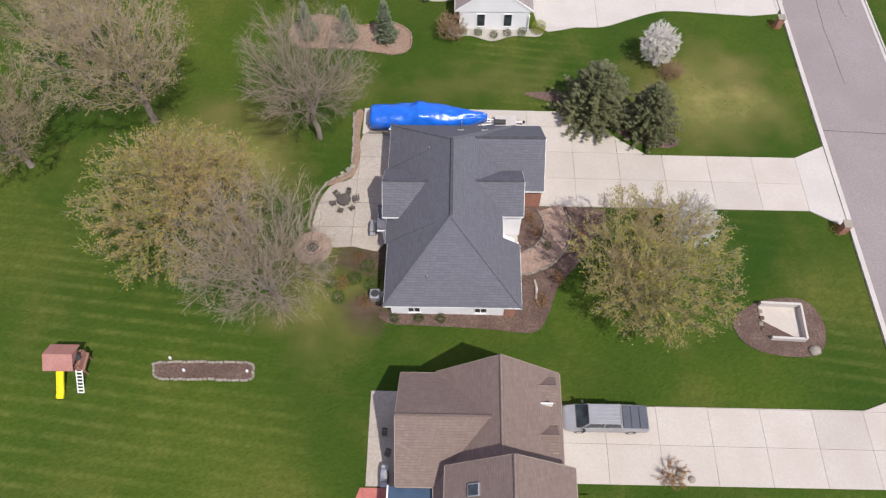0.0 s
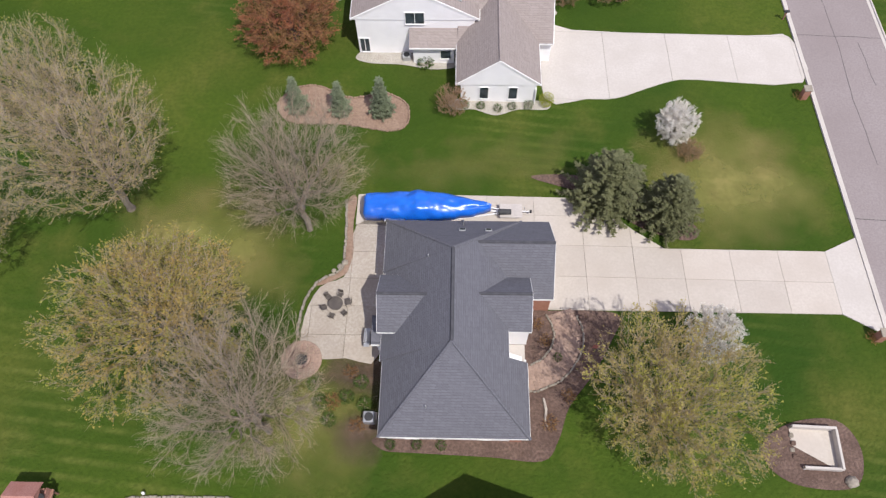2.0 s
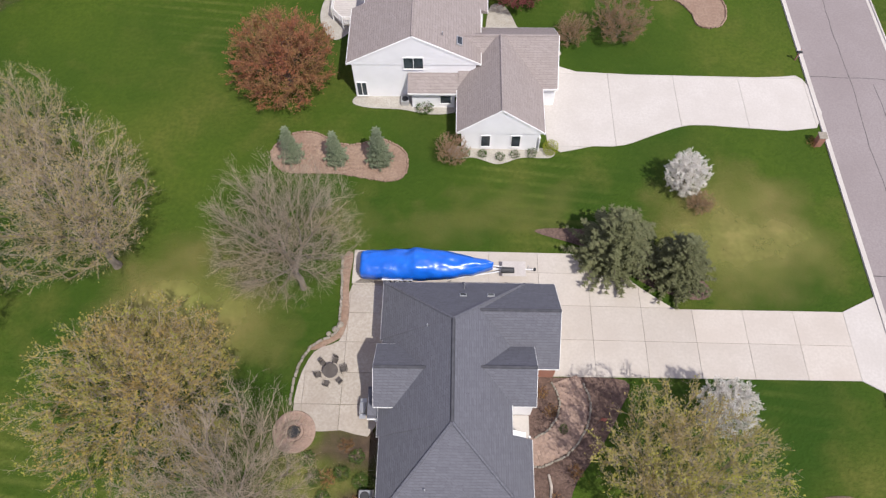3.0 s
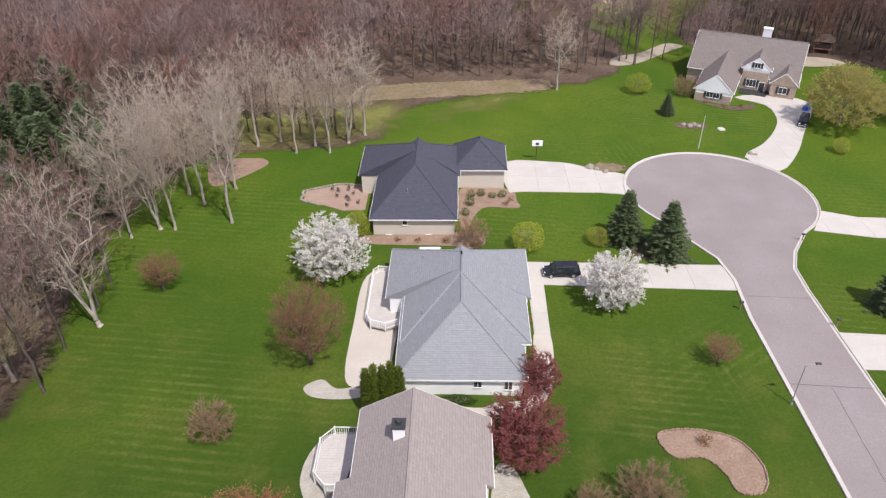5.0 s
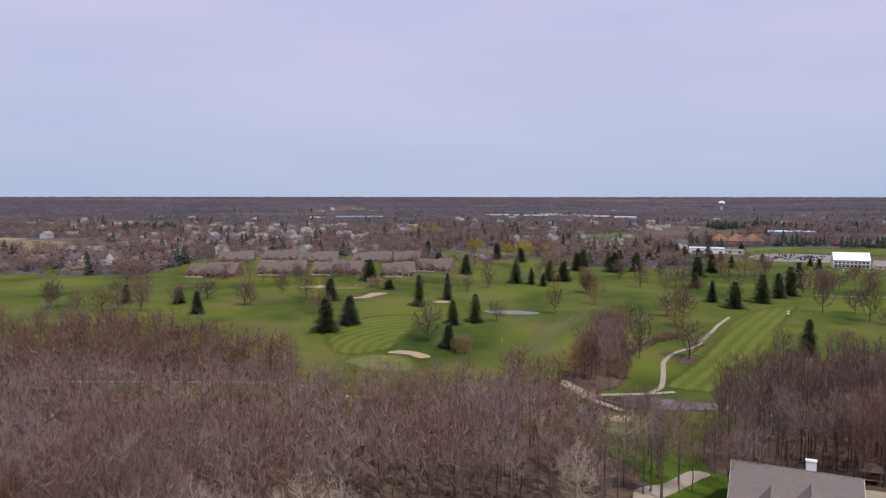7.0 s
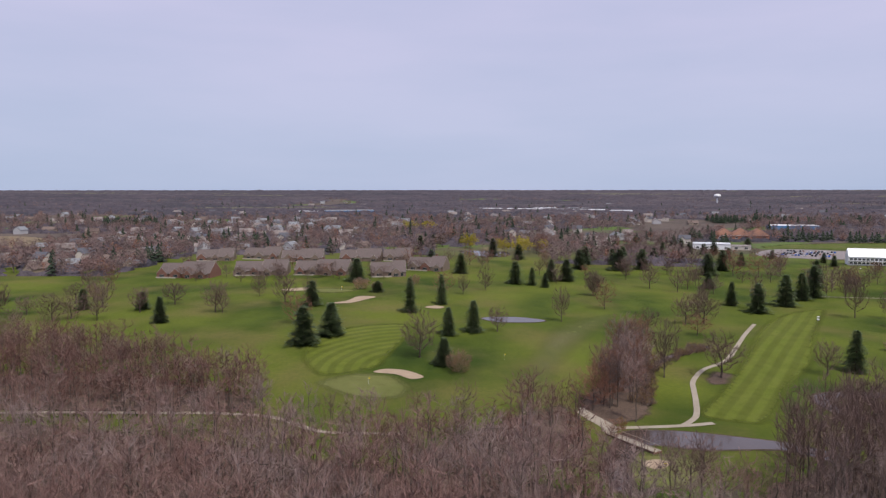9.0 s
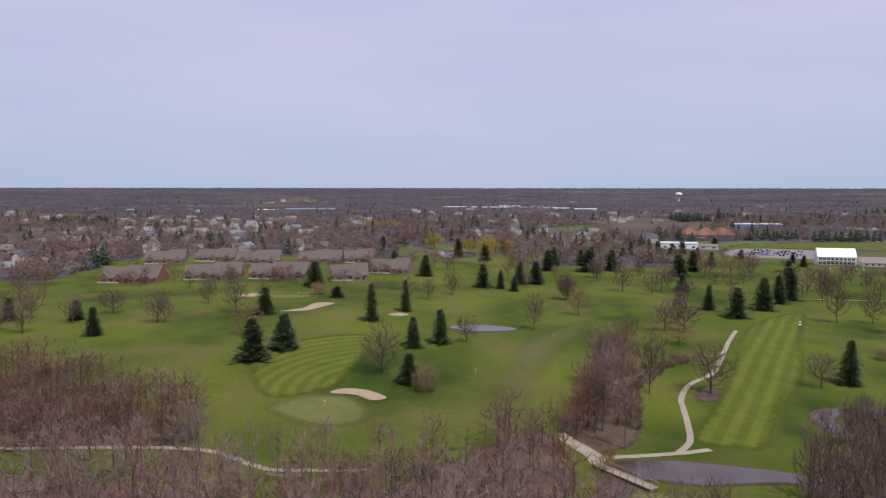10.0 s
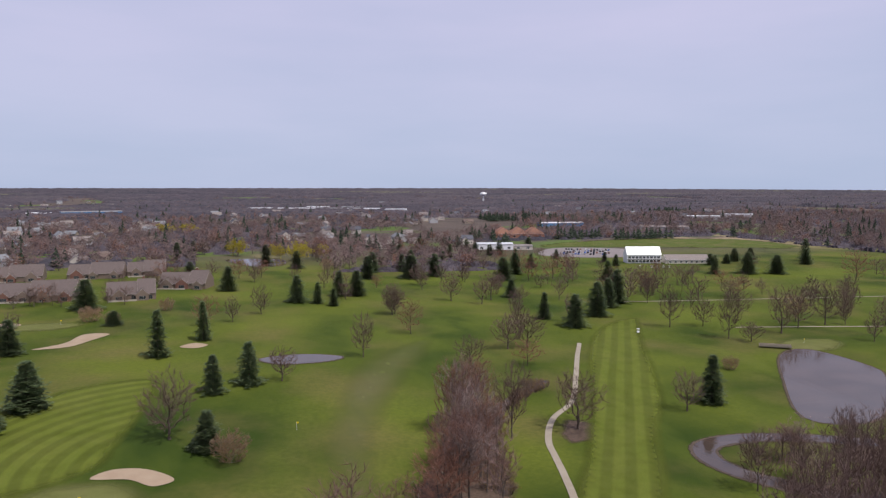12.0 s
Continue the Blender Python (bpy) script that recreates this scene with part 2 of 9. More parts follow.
M = {
    "field": grass("meadow_grass", (0.085, 0.12, 0.018), (0.12, 0.14, 0.03), (0.20, 0.165, 0.07), 0.0, 1, 0, 0.8),
    "fairway": grass("golf_fairway", (0.120, 0.148, 0.019), (0.142, 0.165, 0.026), (0.2, 0.18, 0.06), 0.13, 5.4, 32, 0.25),
    "fairway_arc": grass("golf_fairway_arc", (0.120, 0.148, 0.019), (0.142, 0.165, 0.026), (0.2, 0.18, 0.06), 0.15, 5.2, 0, 0.25, hub=(-6, 336)),
    "green": grass("golf_green", (0.150, 0.165, 0.045), (0.180, 0.188, 0.060), (0.22, 0.20, 0.08), 0.0, 1, 0, 0.4),
    "litter": surface("leaf_litter", (0.105, 0.068, 0.048), (0.165, 0.110, 0.080), 0.12, 1.5, (0.05, 0.034, 0.025), 0.95, relief=0.8, dist=0.1),
    "tan": surface("dead_grass", (0.27, 0.19, 0.125), (0.20, 0.155, 0.085), 0.15, 1.2, (0.13, 0.105, 0.055), 0.95, relief=0.8, dist=0.1),
    "bark_far": surface("far_bark", (0.10, 0.08, 0.075), (0.13, 0.10, 0.095), 0.1, 1, None, 0.95, relief=0),
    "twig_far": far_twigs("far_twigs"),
    "asphalt": surface("road_asphalt", (0.255, 0.217, 0.212), (0.293, 0.255, 0.251), 0.15, 6.0, (0.212, 0.178, 0.178), 0.9, relief=0.15),
    "tar": surface("crack_tar", (0.05, 0.045, 0.045), (0.09, 0.08, 0.08), 2, 8, None, 0.7, relief=0),
    "concrete": surface("concrete", (0.455, 0.402, 0.354), (0.502, 0.454, 0.406), 0.35, 5.0, (0.425, 0.376, 0.330), 0.85, relief=0.1, vary=0.06),
    "concrete_white": surface("new_concrete", (0.485, 0.446, 0.410), (0.532, 0.494, 0.460), 0.4, 5.0, (0.448, 0.408, 0.374), 0.8, relief=0.1, vary=0.03),
    "patio": surface("patio_concrete", (0.375, 0.322, 0.272), (0.440, 0.392, 0.340), 0.4, 5.0, (0.300, 0.258, 0.214), 0.85, relief=0.12, vary=0.05),
    "paver": surface("paving_brick", (0.306, 0.208, 0.162), (0.357, 0.255, 0.200), 0.6, 5.0, (0.230, 0.162, 0.132), 0.9, relief=0.3, vary=0.12),
    "mulch": surface("bark_mulch", (0.128, 0.081, 0.064), (0.187, 0.123, 0.098), 0.7, 5.0, (0.060, 0.038, 0.030), 0.95, relief=0.9, dist=0.06),
    "mulch_pale": surface("pale_mulch", (0.281, 0.187, 0.136), (0.340, 0.242, 0.178), 0.7, 4.0, (0.204, 0.132, 0.098), 0.95, relief=0.9, dist=0.06),
    "stone": surface("pale_stone", (0.26, 0.228, 0.185), (0.33, 0.295, 0.245), 1.5, 7, (0.19, 0.162, 0.13), 0.85, relief=0.5, vary=0.15),
    "gravel": surface("river_gravel", (0.440, 0.400, 0.344), (0.528, 0.496, 0.440), 1.2, 9, (0.288, 0.256, 0.224), 0.9, relief=0.8, dist=0.05),
    "sand": surface("bunker_sand", (0.39, 0.285, 0.20), (0.45, 0.345, 0.245), 0.3, 5, (0.33, 0.24, 0.165), 0.95, relief=0.3),
    "water": water_surface("pond_water", (0.062, 0.044, 0.037), (0.092, 0.064, 0.054)),
    "path": surface("cart_path", (0.352, 0.296, 0.232), (0.416, 0.360, 0.288), 0.3, 4, (0.288, 0.240, 0.192), 0.9, relief=0.2),
    "roof_dark": shingles("charcoal_shingles", (0.106, 0.106, 0.124), (0.134, 0.134, 0.155)),
    "roof_brown": shingles("brown_shingles", (0.170, 0.123, 0.106), (0.217, 0.162, 0.140)),
    "roof_taupe": shingles("taupe_shingles", (0.247, 0.209, 0.195), (0.304, 0.261, 0.247)),
    "roof_grey": shingles("grey_shingles", (0.216, 0.221, 0.239), (0.266, 0.270, 0.288)),
    "roof_navy": shingles("slate_blue_shingles", (0.053, 0.053, 0.074), (0.076, 0.076, 0.100)),
    "white": siding("white_siding", (0.86, 0.85, 0.86)),
    "cream": siding("cream_siding", (0.594, 0.540, 0.477)),
    "trim": surface("white_trim", (0.82, 0.81, 0.80), (0.78, 0.77, 0.76), 0.8, 6, None, 0.5, relief=0.05),
    "brick": surface("red_brick", (0.33, 0.15, 0.10), (0.42, 0.21, 0.15), 1.0, 9, (0.24, 0.11, 0.08), 0.9, relief=0.4),
    "glass": glass_pane("window_glass"),
    "dark": surface("dark_metal", (0.03, 0.03, 0.033), (0.05, 0.05, 0.052), 2, 9, None, 0.5, relief=0.1),
    "steel": surface("grey_metal", (0.42, 0.43, 0.44), (0.5, 0.5, 0.51), 2, 9, None, 0.4, 0.6, relief=0.1),
    "rubber": surface("rubber", (0.02, 0.02, 0.02), (0.035, 0.035, 0.035), 3, 12, None, 0.85, relief=0.2),
    "silver_paint": surface("silver_paint", (0.55, 0.55, 0.57), (0.6, 0.6, 0.62), 1, 6, None, 0.3, 0.5, relief=0),
    "black_paint": surface("black_paint", (0.012, 0.014, 0.022), (0.02, 0.022, 0.03), 1, 6, None, 0.2, 0.2, relief=0),
    "white_paint": surface("white_paint", (0.78, 0.78, 0.78), (0.72, 0.72, 0.72), 1, 6, None, 0.3, 0, relief=0),
    "tarp": surface("blue_tarpaulin", (0.004, 0.115, 0.58), (0.006, 0.15, 0.70), 0.5, 1.6, (0.003, 0.085, 0.48), 0.33, relief=0.3, dist=0.05, spec=0.8),
    "wood": surface("weathered_wood", (0.25, 0.13, 0.09), (0.32, 0.18, 0.13), 0.8, 9, (0.18, 0.09, 0.065), 0.85, relief=0.3),
    "deck": surface("grey_deck_boards", (0.46, 0.42, 0.40), (0.54, 0.50, 0.47), 0.8, 9, (0.4, 0.36, 0.34), 0.8, relief=0.3),
    "yellow": surface("yellow_plastic", (0.80, 0.60, 0.01), (0.85, 0.66, 0.02), 1, 6, None, 0.35, relief=0.05),
    "navy_cloth": surface("dark_blue_screen", (0.03, 0.06, 0.11), (0.045, 0.08, 0.14), 1, 8, None, 0.7, relief=0.2),
    "pink_slab": surface("red_flagging", (0.42, 0.13, 0.11), (0.50, 0.19, 0.16), 0.7, 5, (0.36, 0.11, 0.09), 0.85, relief=0.2),
    "bark": surface("grey_bark", (0.225, 0.188, 0.152), (0.315, 0.268, 0.222), 1.2, 10, (0.17, 0.14, 0.115), 0.95, relief=0.8, dist=0.03),
    "bark_pale": surface("pale_bark", (0.40, 0.345, 0.295), (0.50, 0.44, 0.385), 0.5, 6, (0.29, 0.245, 0.205), 0.9, relief=0.5, dist=0.03),
    "bark_dark": surface("dark_bark", (0.085, 0.062, 0.052), (0.135, 0.10, 0.083), 0.9, 8, (0.07, 0.05, 0.04), 0.95, relief=0.8, dist=0.03),
    "twig": leafy("grey_twigs", (0.37, 0.30, 0.22), (0.52, 0.43, 0.335), vary=0.1, thin_part=0.45),
    "twig_pale": leafy("pale_twigs", (0.50, 0.41, 0.33), (0.64, 0.54, 0.44), vary=0.1, thin_part=0.5),
    "twig_brush": leafy("thicket_twigs", (0.150, 0.082, 0.068), (0.245, 0.150, 0.128), drift=(0.19, 0.10, 0.082), reach=0.06, thin_part=0.12),
    # near-black tone paints the shadow line along the ridge vents
    "ridge_vent": surface("dark_ridge_vent", (0.055, 0.055, 0.064), (0.075, 0.075, 0.085), 2, 9, None, 0.8, relief=0.1),
    "twig_wood": leafy("mauve_twigs", (0.170, 0.096, 0.082), (0.280, 0.172, 0.150), vary=0.3, drift=(0.25, 0.185, 0.168), reach=0.07, thin_part=0.12),
    "twig_course": leafy("brown_twigs", (0.125, 0.078, 0.066), (0.200, 0.134, 0.114), vary=0.25, thin_part=0.12),
    "bud_tan": leafy("tan_buds", (0.42, 0.32, 0.15), (0.54, 0.41, 0.22), vary=0.1, drift=(0.38, 0.35, 0.10), reach=0.5, thin_part=0.5),
    "bark_wood": surface("woodland_bark", (0.11, 0.084, 0.070), (0.17, 0.135, 0.115), 0.9, 8, (0.06, 0.047, 0.04), 0.95, relief=0.8, dist=0.03),
    "twig_rust": leafy("rust_twigs", (0.23, 0.115, 0.08), (0.34, 0.175, 0.125), vary=0.15),
    "bud_olive": leafy("olive_buds", (0.35, 0.34, 0.055), (0.48, 0.44, 0.11), vary=0.1, drift=(0.42, 0.33, 0.13), reach=0.35),
    "bud_gold": leafy("golden_buds", (0.43, 0.305, 0.09), (0.54, 0.40, 0.14), vary=0.1, drift=(0.33, 0.325, 0.065), reach=0.35),
    "bud_rust": leafy("rust_buds", (0.28, 0.16, 0.06), (0.34, 0.22, 0.08), vary=0.12),
    "leaf_red": leafy("red_young_leaves", (0.42, 0.125, 0.07), (0.46, 0.225, 0.11), vary=0.08, drift=(0.40, 0.24, 0.10), reach=0.45),
    "leaf_plum": leafy("plum_leaves", (0.19, 0.045, 0.055), (0.28, 0.09, 0.09), vary=0.1),
    "leaf_lime": leafy("lime_leaves", (0.29, 0.33, 0.035), (0.39, 0.41, 0.06), vary=0.12),
    "leaf_spring": leafy("spring_leaves", (0.36, 0.32, 0.07), (0.47, 0.41, 0.12), vary=0.1),
    "twig_shrub": leafy("brown_shrub_twigs", (0.30, 0.20, 0.14), (0.42, 0.29, 0.21), vary=0.15),
    "leaf_green": leafy("shrub_leaves", (0.05, 0.10, 0.02), (0.09, 0.15, 0.03), vary=0.2),
    "leaf_willow": leafy("willow_yellow", (0.42, 0.36, 0.03), (0.50, 0.42, 0.05), vary=0.1),
    "petal": leafy("white_blossom", (0.80, 0.77, 0.73), (0.88, 0.86, 0.82), vary=0.04),
    "needle": leafy("dark_needles", (0.082, 0.122, 0.058), (0.180, 0.222, 0.105), vary=0.2),
    "needle_far": leafy("far_needles", (0.028, 0.042, 0.028), (0.055, 0.075, 0.045), vary=0.2, thin_part=0.2),
    "needle_pine": leafy("pine_needles", (0.125, 0.135, 0.065), (0.215, 0.22, 0.115), vary=0.12),
    "needle_blue": leafy("blue_needles", (0.16, 0.20, 0.125), (0.26, 0.29, 0.19), vary=0.1),
    "needle_cedar": leafy("cedar_sprays", (0.07, 0.10, 0.012), (0.12, 0.15, 0.02), vary=0.15),
}
M["tan_trim"] = surface("tan_trim", (0.34, 0.27, 0.21), (0.29, 0.23, 0.18), 0.8, 6, None, 0.6, relief=0.05)
M["bank"] = surface("muddy_bank", (0.085, 0.06, 0.042), (0.12, 0.088, 0.062), 0.2, 1.5, (0.05, 0.036, 0.027), 0.95, relief=0.6, dist=0.08)
M["dry_lawn"] = surface("dry_lawn_patch", (0.235, 0.200, 0.065), (0.165, 0.180, 0.038), 0.2, 2.0, (0.16, 0.160, 0.040), 0.95, relief=0.4, dist=0.04)
SOFT = {"field": 9.0, "fairway": 4.0, "fairway_arc": 4.0, "green": 5.0, "litter": 5.0, "tan": 2.5, "bank": 2.0, "dry_lawn": 9.0}
for key in SOFT:
    soft_edge(M[key], 0.3 if key in ("fairway", "fairway_arc", "green") else 0.9, 0.25 if SOFT[key] > 3 else 0.8, 1.5 if key == "dry_lawn" else 1.2 if key in ("fairway", "fairway_arc", "green") else 0.9 if SOFT[key] > 3 else 0.5)
M["bronze"] = surface("bronze_metal", (0.11, 0.095, 0.085), (0.15, 0.13, 0.115), 2, 9, None, 0.45, 0.4, relief=0.1)
M["roof_stone"] = shingles("weathered_taupe_shingles", (0.165, 0.138, 0.132), (0.21, 0.178, 0.17))
M["veneer"] = surface("tan_stone_veneer", (0.40, 0.31, 0.25), (0.50, 0.41, 0.34), 1.6, 7.0, (0.27, 0.20, 0.16), 0.9, relief=0.6, dist=0.04)
M["haze_turf"] = soft_edge(grass("worn_fairway", (0.135, 0.158, 0.042), (0.185, 0.190, 0.070), (0.24, 0.215, 0.11), 0.0, 1, 0, 0.8, 0.03), 0.6, 0.06, 1.8)
SOFT["haze_turf"] = 11.0
M["joint"] = surface("joint_grit", (0.27, 0.24, 0.20), (0.33, 0.29, 0.25), 1.0, 9.0, None, 0.95, relief=0.2)

# ---- the lie of the land ----
PROFILE = ((-400, 0.0), (11, 0.0), (56, -1.9), (124, -4.4), (180, -6.7), (225, -9.2), (281, -10.8), (338, -8.6),
           (394, -5.8), (472, -5.4), (675, -6.0), (1240, -5.6), (2500, 4.0), (4700, 44.0), (9000, 60.0))


def ramp(a, b, v):
    v = min(1.0, max(0.0, (v - a) / (b - a)))
    return v * v * (3 - 2 * v)


def ground_z(x, y):
    """Height of the land: it falls from the houses to the creek, then swells slowly towards the horizon."""
    z = PROFILE[-1][1]
    for (y0, z0), (y1, z1) in zip(PROFILE, PROFILE[1:]):
        if y < y1:
            z = z0 + (z1 - z0) * max(0.0, (y - y0) / (y1 - y0))
            break
    near = -0.025 * min(68.0, max(0.0, x)) * (1 - ramp(170, 290, y))
    golf = -0.026 * min(190.0, max(-34.0, x)) * ramp(225, 360, y) * (1 - ramp(790, 1350, y))
    return z + near + golf


class Geo:
    """Gathers plain geometry; link() makes one mesh object of it."""

    def __init__(self):
        self.v, self.f, self.m = [], [], []

    def add(self, verts, faces, slot=0):
        n = len(self.v)
        self.v.extend(verts)
        self.f.extend([tuple(i + n for i in f) for f in faces])
        self.m.extend([slot] * len(faces))
        return self

    def box(self, x0, y0, z0, x1, y1, z1, slot=0, bevel=0.0):
        b = min(bevel, 0.45 * (x1 - x0), 0.45 * (y1 - y0), 0.45 * (z1 - z0))
        if b <= 0:
            p = [(x, y, z) for z in (z0, z1) for x, y in ((x0, y0), (x1, y0), (x1, y1), (x0, y1))]
            return self.add(p, [(3, 2, 1, 0), (4, 5, 6, 7), (0, 1, 5, 4), (1, 2, 6, 5), (2, 3, 7, 6), (3, 0, 4, 7)], slot)
        rings = []
        for z, i in ((z0, b), (z0 + b, 0), (z1 - b, 0), (z1, b)):
            rings.append([(x0 + i + b, y0 + i, z), (x1 - i - b, y0 + i, z), (x1 - i, y0 + i + b, z), (x1 - i, y1 - i - b, z),
                          (x1 - i - b, y1 - i, z), (x0 + i + b, y1 - i, z), (x0 + i, y1 - i - b, z), (x0 + i, y0 + i + b, z)])
        return self.loft(rings, slot)

    def loft(self, rings, slot=0, caps=True):
        n = len(rings[0])
        p = [q for r in rings for q in r]
        f = [(k * n + i, k * n + (i + 1) % n, (k + 1) * n + (i + 1) % n, (k + 1) * n + i) for k in range(len(rings) - 1) for i in range(n)]
        if caps:
            f += [tuple(range(n - 1, -1, -1)), tuple((len(rings) - 1) * n + i for i in range(n))]
        return self.add(p, f, slot)

    def prism(self, outline, z0, z1, slot=0):
        return self.loft([[(x, y, z0) for x, y in outline], [(x, y, z1) for x, y in outline]], slot)

    def tube(self, points, radii, sides=6, slot=0, caps=True):
        rings = []
        for i, p in enumerate(points):
            p = Vector(p)
            d = (Vector(points[min(i + 1, len(points) - 1)]) - Vector(points[max(i - 1, 0)])).normalized()
            a = d.orthogonal().normalized() if abs(d.z) > 0.99 else d.cross(Vector((0, 0, 1))).normalized()
            b = d.cross(a)
            rings.append([tuple(p + radii[i] * (math.cos(2 * math.pi * k / sides) * a + math.sin(2 * math.pi * k / sides) * b)) for k in range(sides)])
        return self.loft(rings, slot, caps)

    def disc(self, x, y, z0, z1, r0, r1=None, sides=16, slot=0):
        r1 = r0 if r1 is None else r1
        return self.loft([[(x + r * math.cos(2 * math.pi * k / sides), y + r * math.sin(2 * math.pi * k / sides), z) for k in range(sides)]
                          for r, z in ((r0, z0), (r1, z1))], slot)

    def move(self, m):
        self.v = [tuple(m @ Vector(p)) for p in self.v]
        return self

    def mesh(self, name, *mats):
        me = bpy.data.meshes.new(name)
        me.from_pydata(self.v, [], self.f)
        for m in mats:
            me.materials.append(m)
        if len(mats) > 1:
            me.polygons.foreach_set("material_index", self.m)
        me.update()
        return me


def part(name, geo, mats, parent=None, label="", smooth=False):
    """One mesh object, under a thing or a part if parent is given."""
    mats = mats if isinstance(mats, (tuple, list)) else (mats,)
    me = geo.mesh(name, *mats)
    if smooth:
        me.polygons.foreach_set("use_smooth", [True] * len(me.polygons))
    ob = new(name, me)
    if parent:
        ob.parent = parent
    return tagged(ob, label)


def thing(name, m, label, category, group="", kind=""):
    """An empty at the thing's base, to which its parts belong."""
    ob = new(name)
    ob.matrix_world = m
    ob.empty_display_size = 0.3
    return tagged(ob, label, category, group, kind)


def on_ground(x, y, turn=0.0, s=(1, 1, 1), dz=0.0):
    return pose(x, y, ground_z(x, y) + dz, 0, 0, turn) @ Matrix.Diagonal((*s, 1))


def smooth_loop(points, steps=5):
    """A closed curve through a few corner points."""
    n, out = len(points), []
    for i in range(n):
        p0, p1, p2, p3 = (Vector((*points[(i + k) % n][:2], 0)) for k in (-1, 0, 1, 2))
        for s in range(steps):
            t = s / steps
            q = 0.5 * (2 * p1 + (p2 - p0) * t + (2 * p0 - 5 * p1 + 4 * p2 - p3) * t * t + (3 * p1 - p0 - 3 * p2 + p3) * t ** 3)
            out.append((q.x, q.y))
    return out


def smooth_line(points, steps=6):
    pts = [points[0]] + list(points) + [points[-1]]
    out = []
    for i in range(1, len(pts) - 2):
        p0, p1, p2, p3 = (Vector((*pts[i + k][:2], 0)) for k in (-1, 0, 1, 2))
        for s in range(steps):
            t = s / steps
            q = 0.5 * (2 * p1 + (p2 - p0) * t + (2 * p0 - 5 * p1 + 4 * p2 - p3) * t * t + (3 * p1 - p0 - 3 * p2 + p3) * t ** 3)
            out.append((q.x, q.y))
    return out + [tuple(points[-1][:2])]


def ribbon(points, width):
    """The outline of a band along a line."""
    left, right = [], []
    for i, p in enumerate(points):
        a, b = Vector((*points[max(i - 1, 0)], 0)), Vector((*points[min(i + 1, len(points) - 1)], 0))
        d = (b - a).normalized()
        w = width / 2
        left.append((p[0] - d.y * w, p[1] + d.x * w))
        right.append((p[0] + d.y * w, p[1] - d.x * w))
    return left + right[::-1]


def clip_half(poly, axis, value, keep_above):
    out = []
    for i, p in enumerate(poly):
        q = poly[(i + 1) % len(poly)]
        a, b = p[axis] - value, q[axis] - value
        if not keep_above:
            a, b = -a, -b
        if a >= 0:
            out.append(p)
        if (a > 0 > b) or (a < 0 < b):
            t = a / (a - b)
            out.append((p[0] + (q[0] - p[0]) * t, p[1] + (q[1] - p[1]) * t))
    return out


def grow_steps(start, end, fine_to, step, ratio):
    """Grid lines: even from start to fine_to, then wider and wider up to end."""
    out, s = [start], step
    while out[-1] < end:
        if out[-1] >= fine_to:
            s *= ratio
        out.append(out[-1] + s)
    return out


GRID_X = [-v for v in reversed(grow_steps(0, 4200, 280, 4.0, 1.13)[1:])] + grow_steps(0, 6400, 300, 4.0, 1.13)
GRID_Y = [-v for v in reversed(grow_steps(0, 500, 60, 4.0, 1.4)[1:])] + grow_steps(0, 4900, 560, 4.0, 1.05)


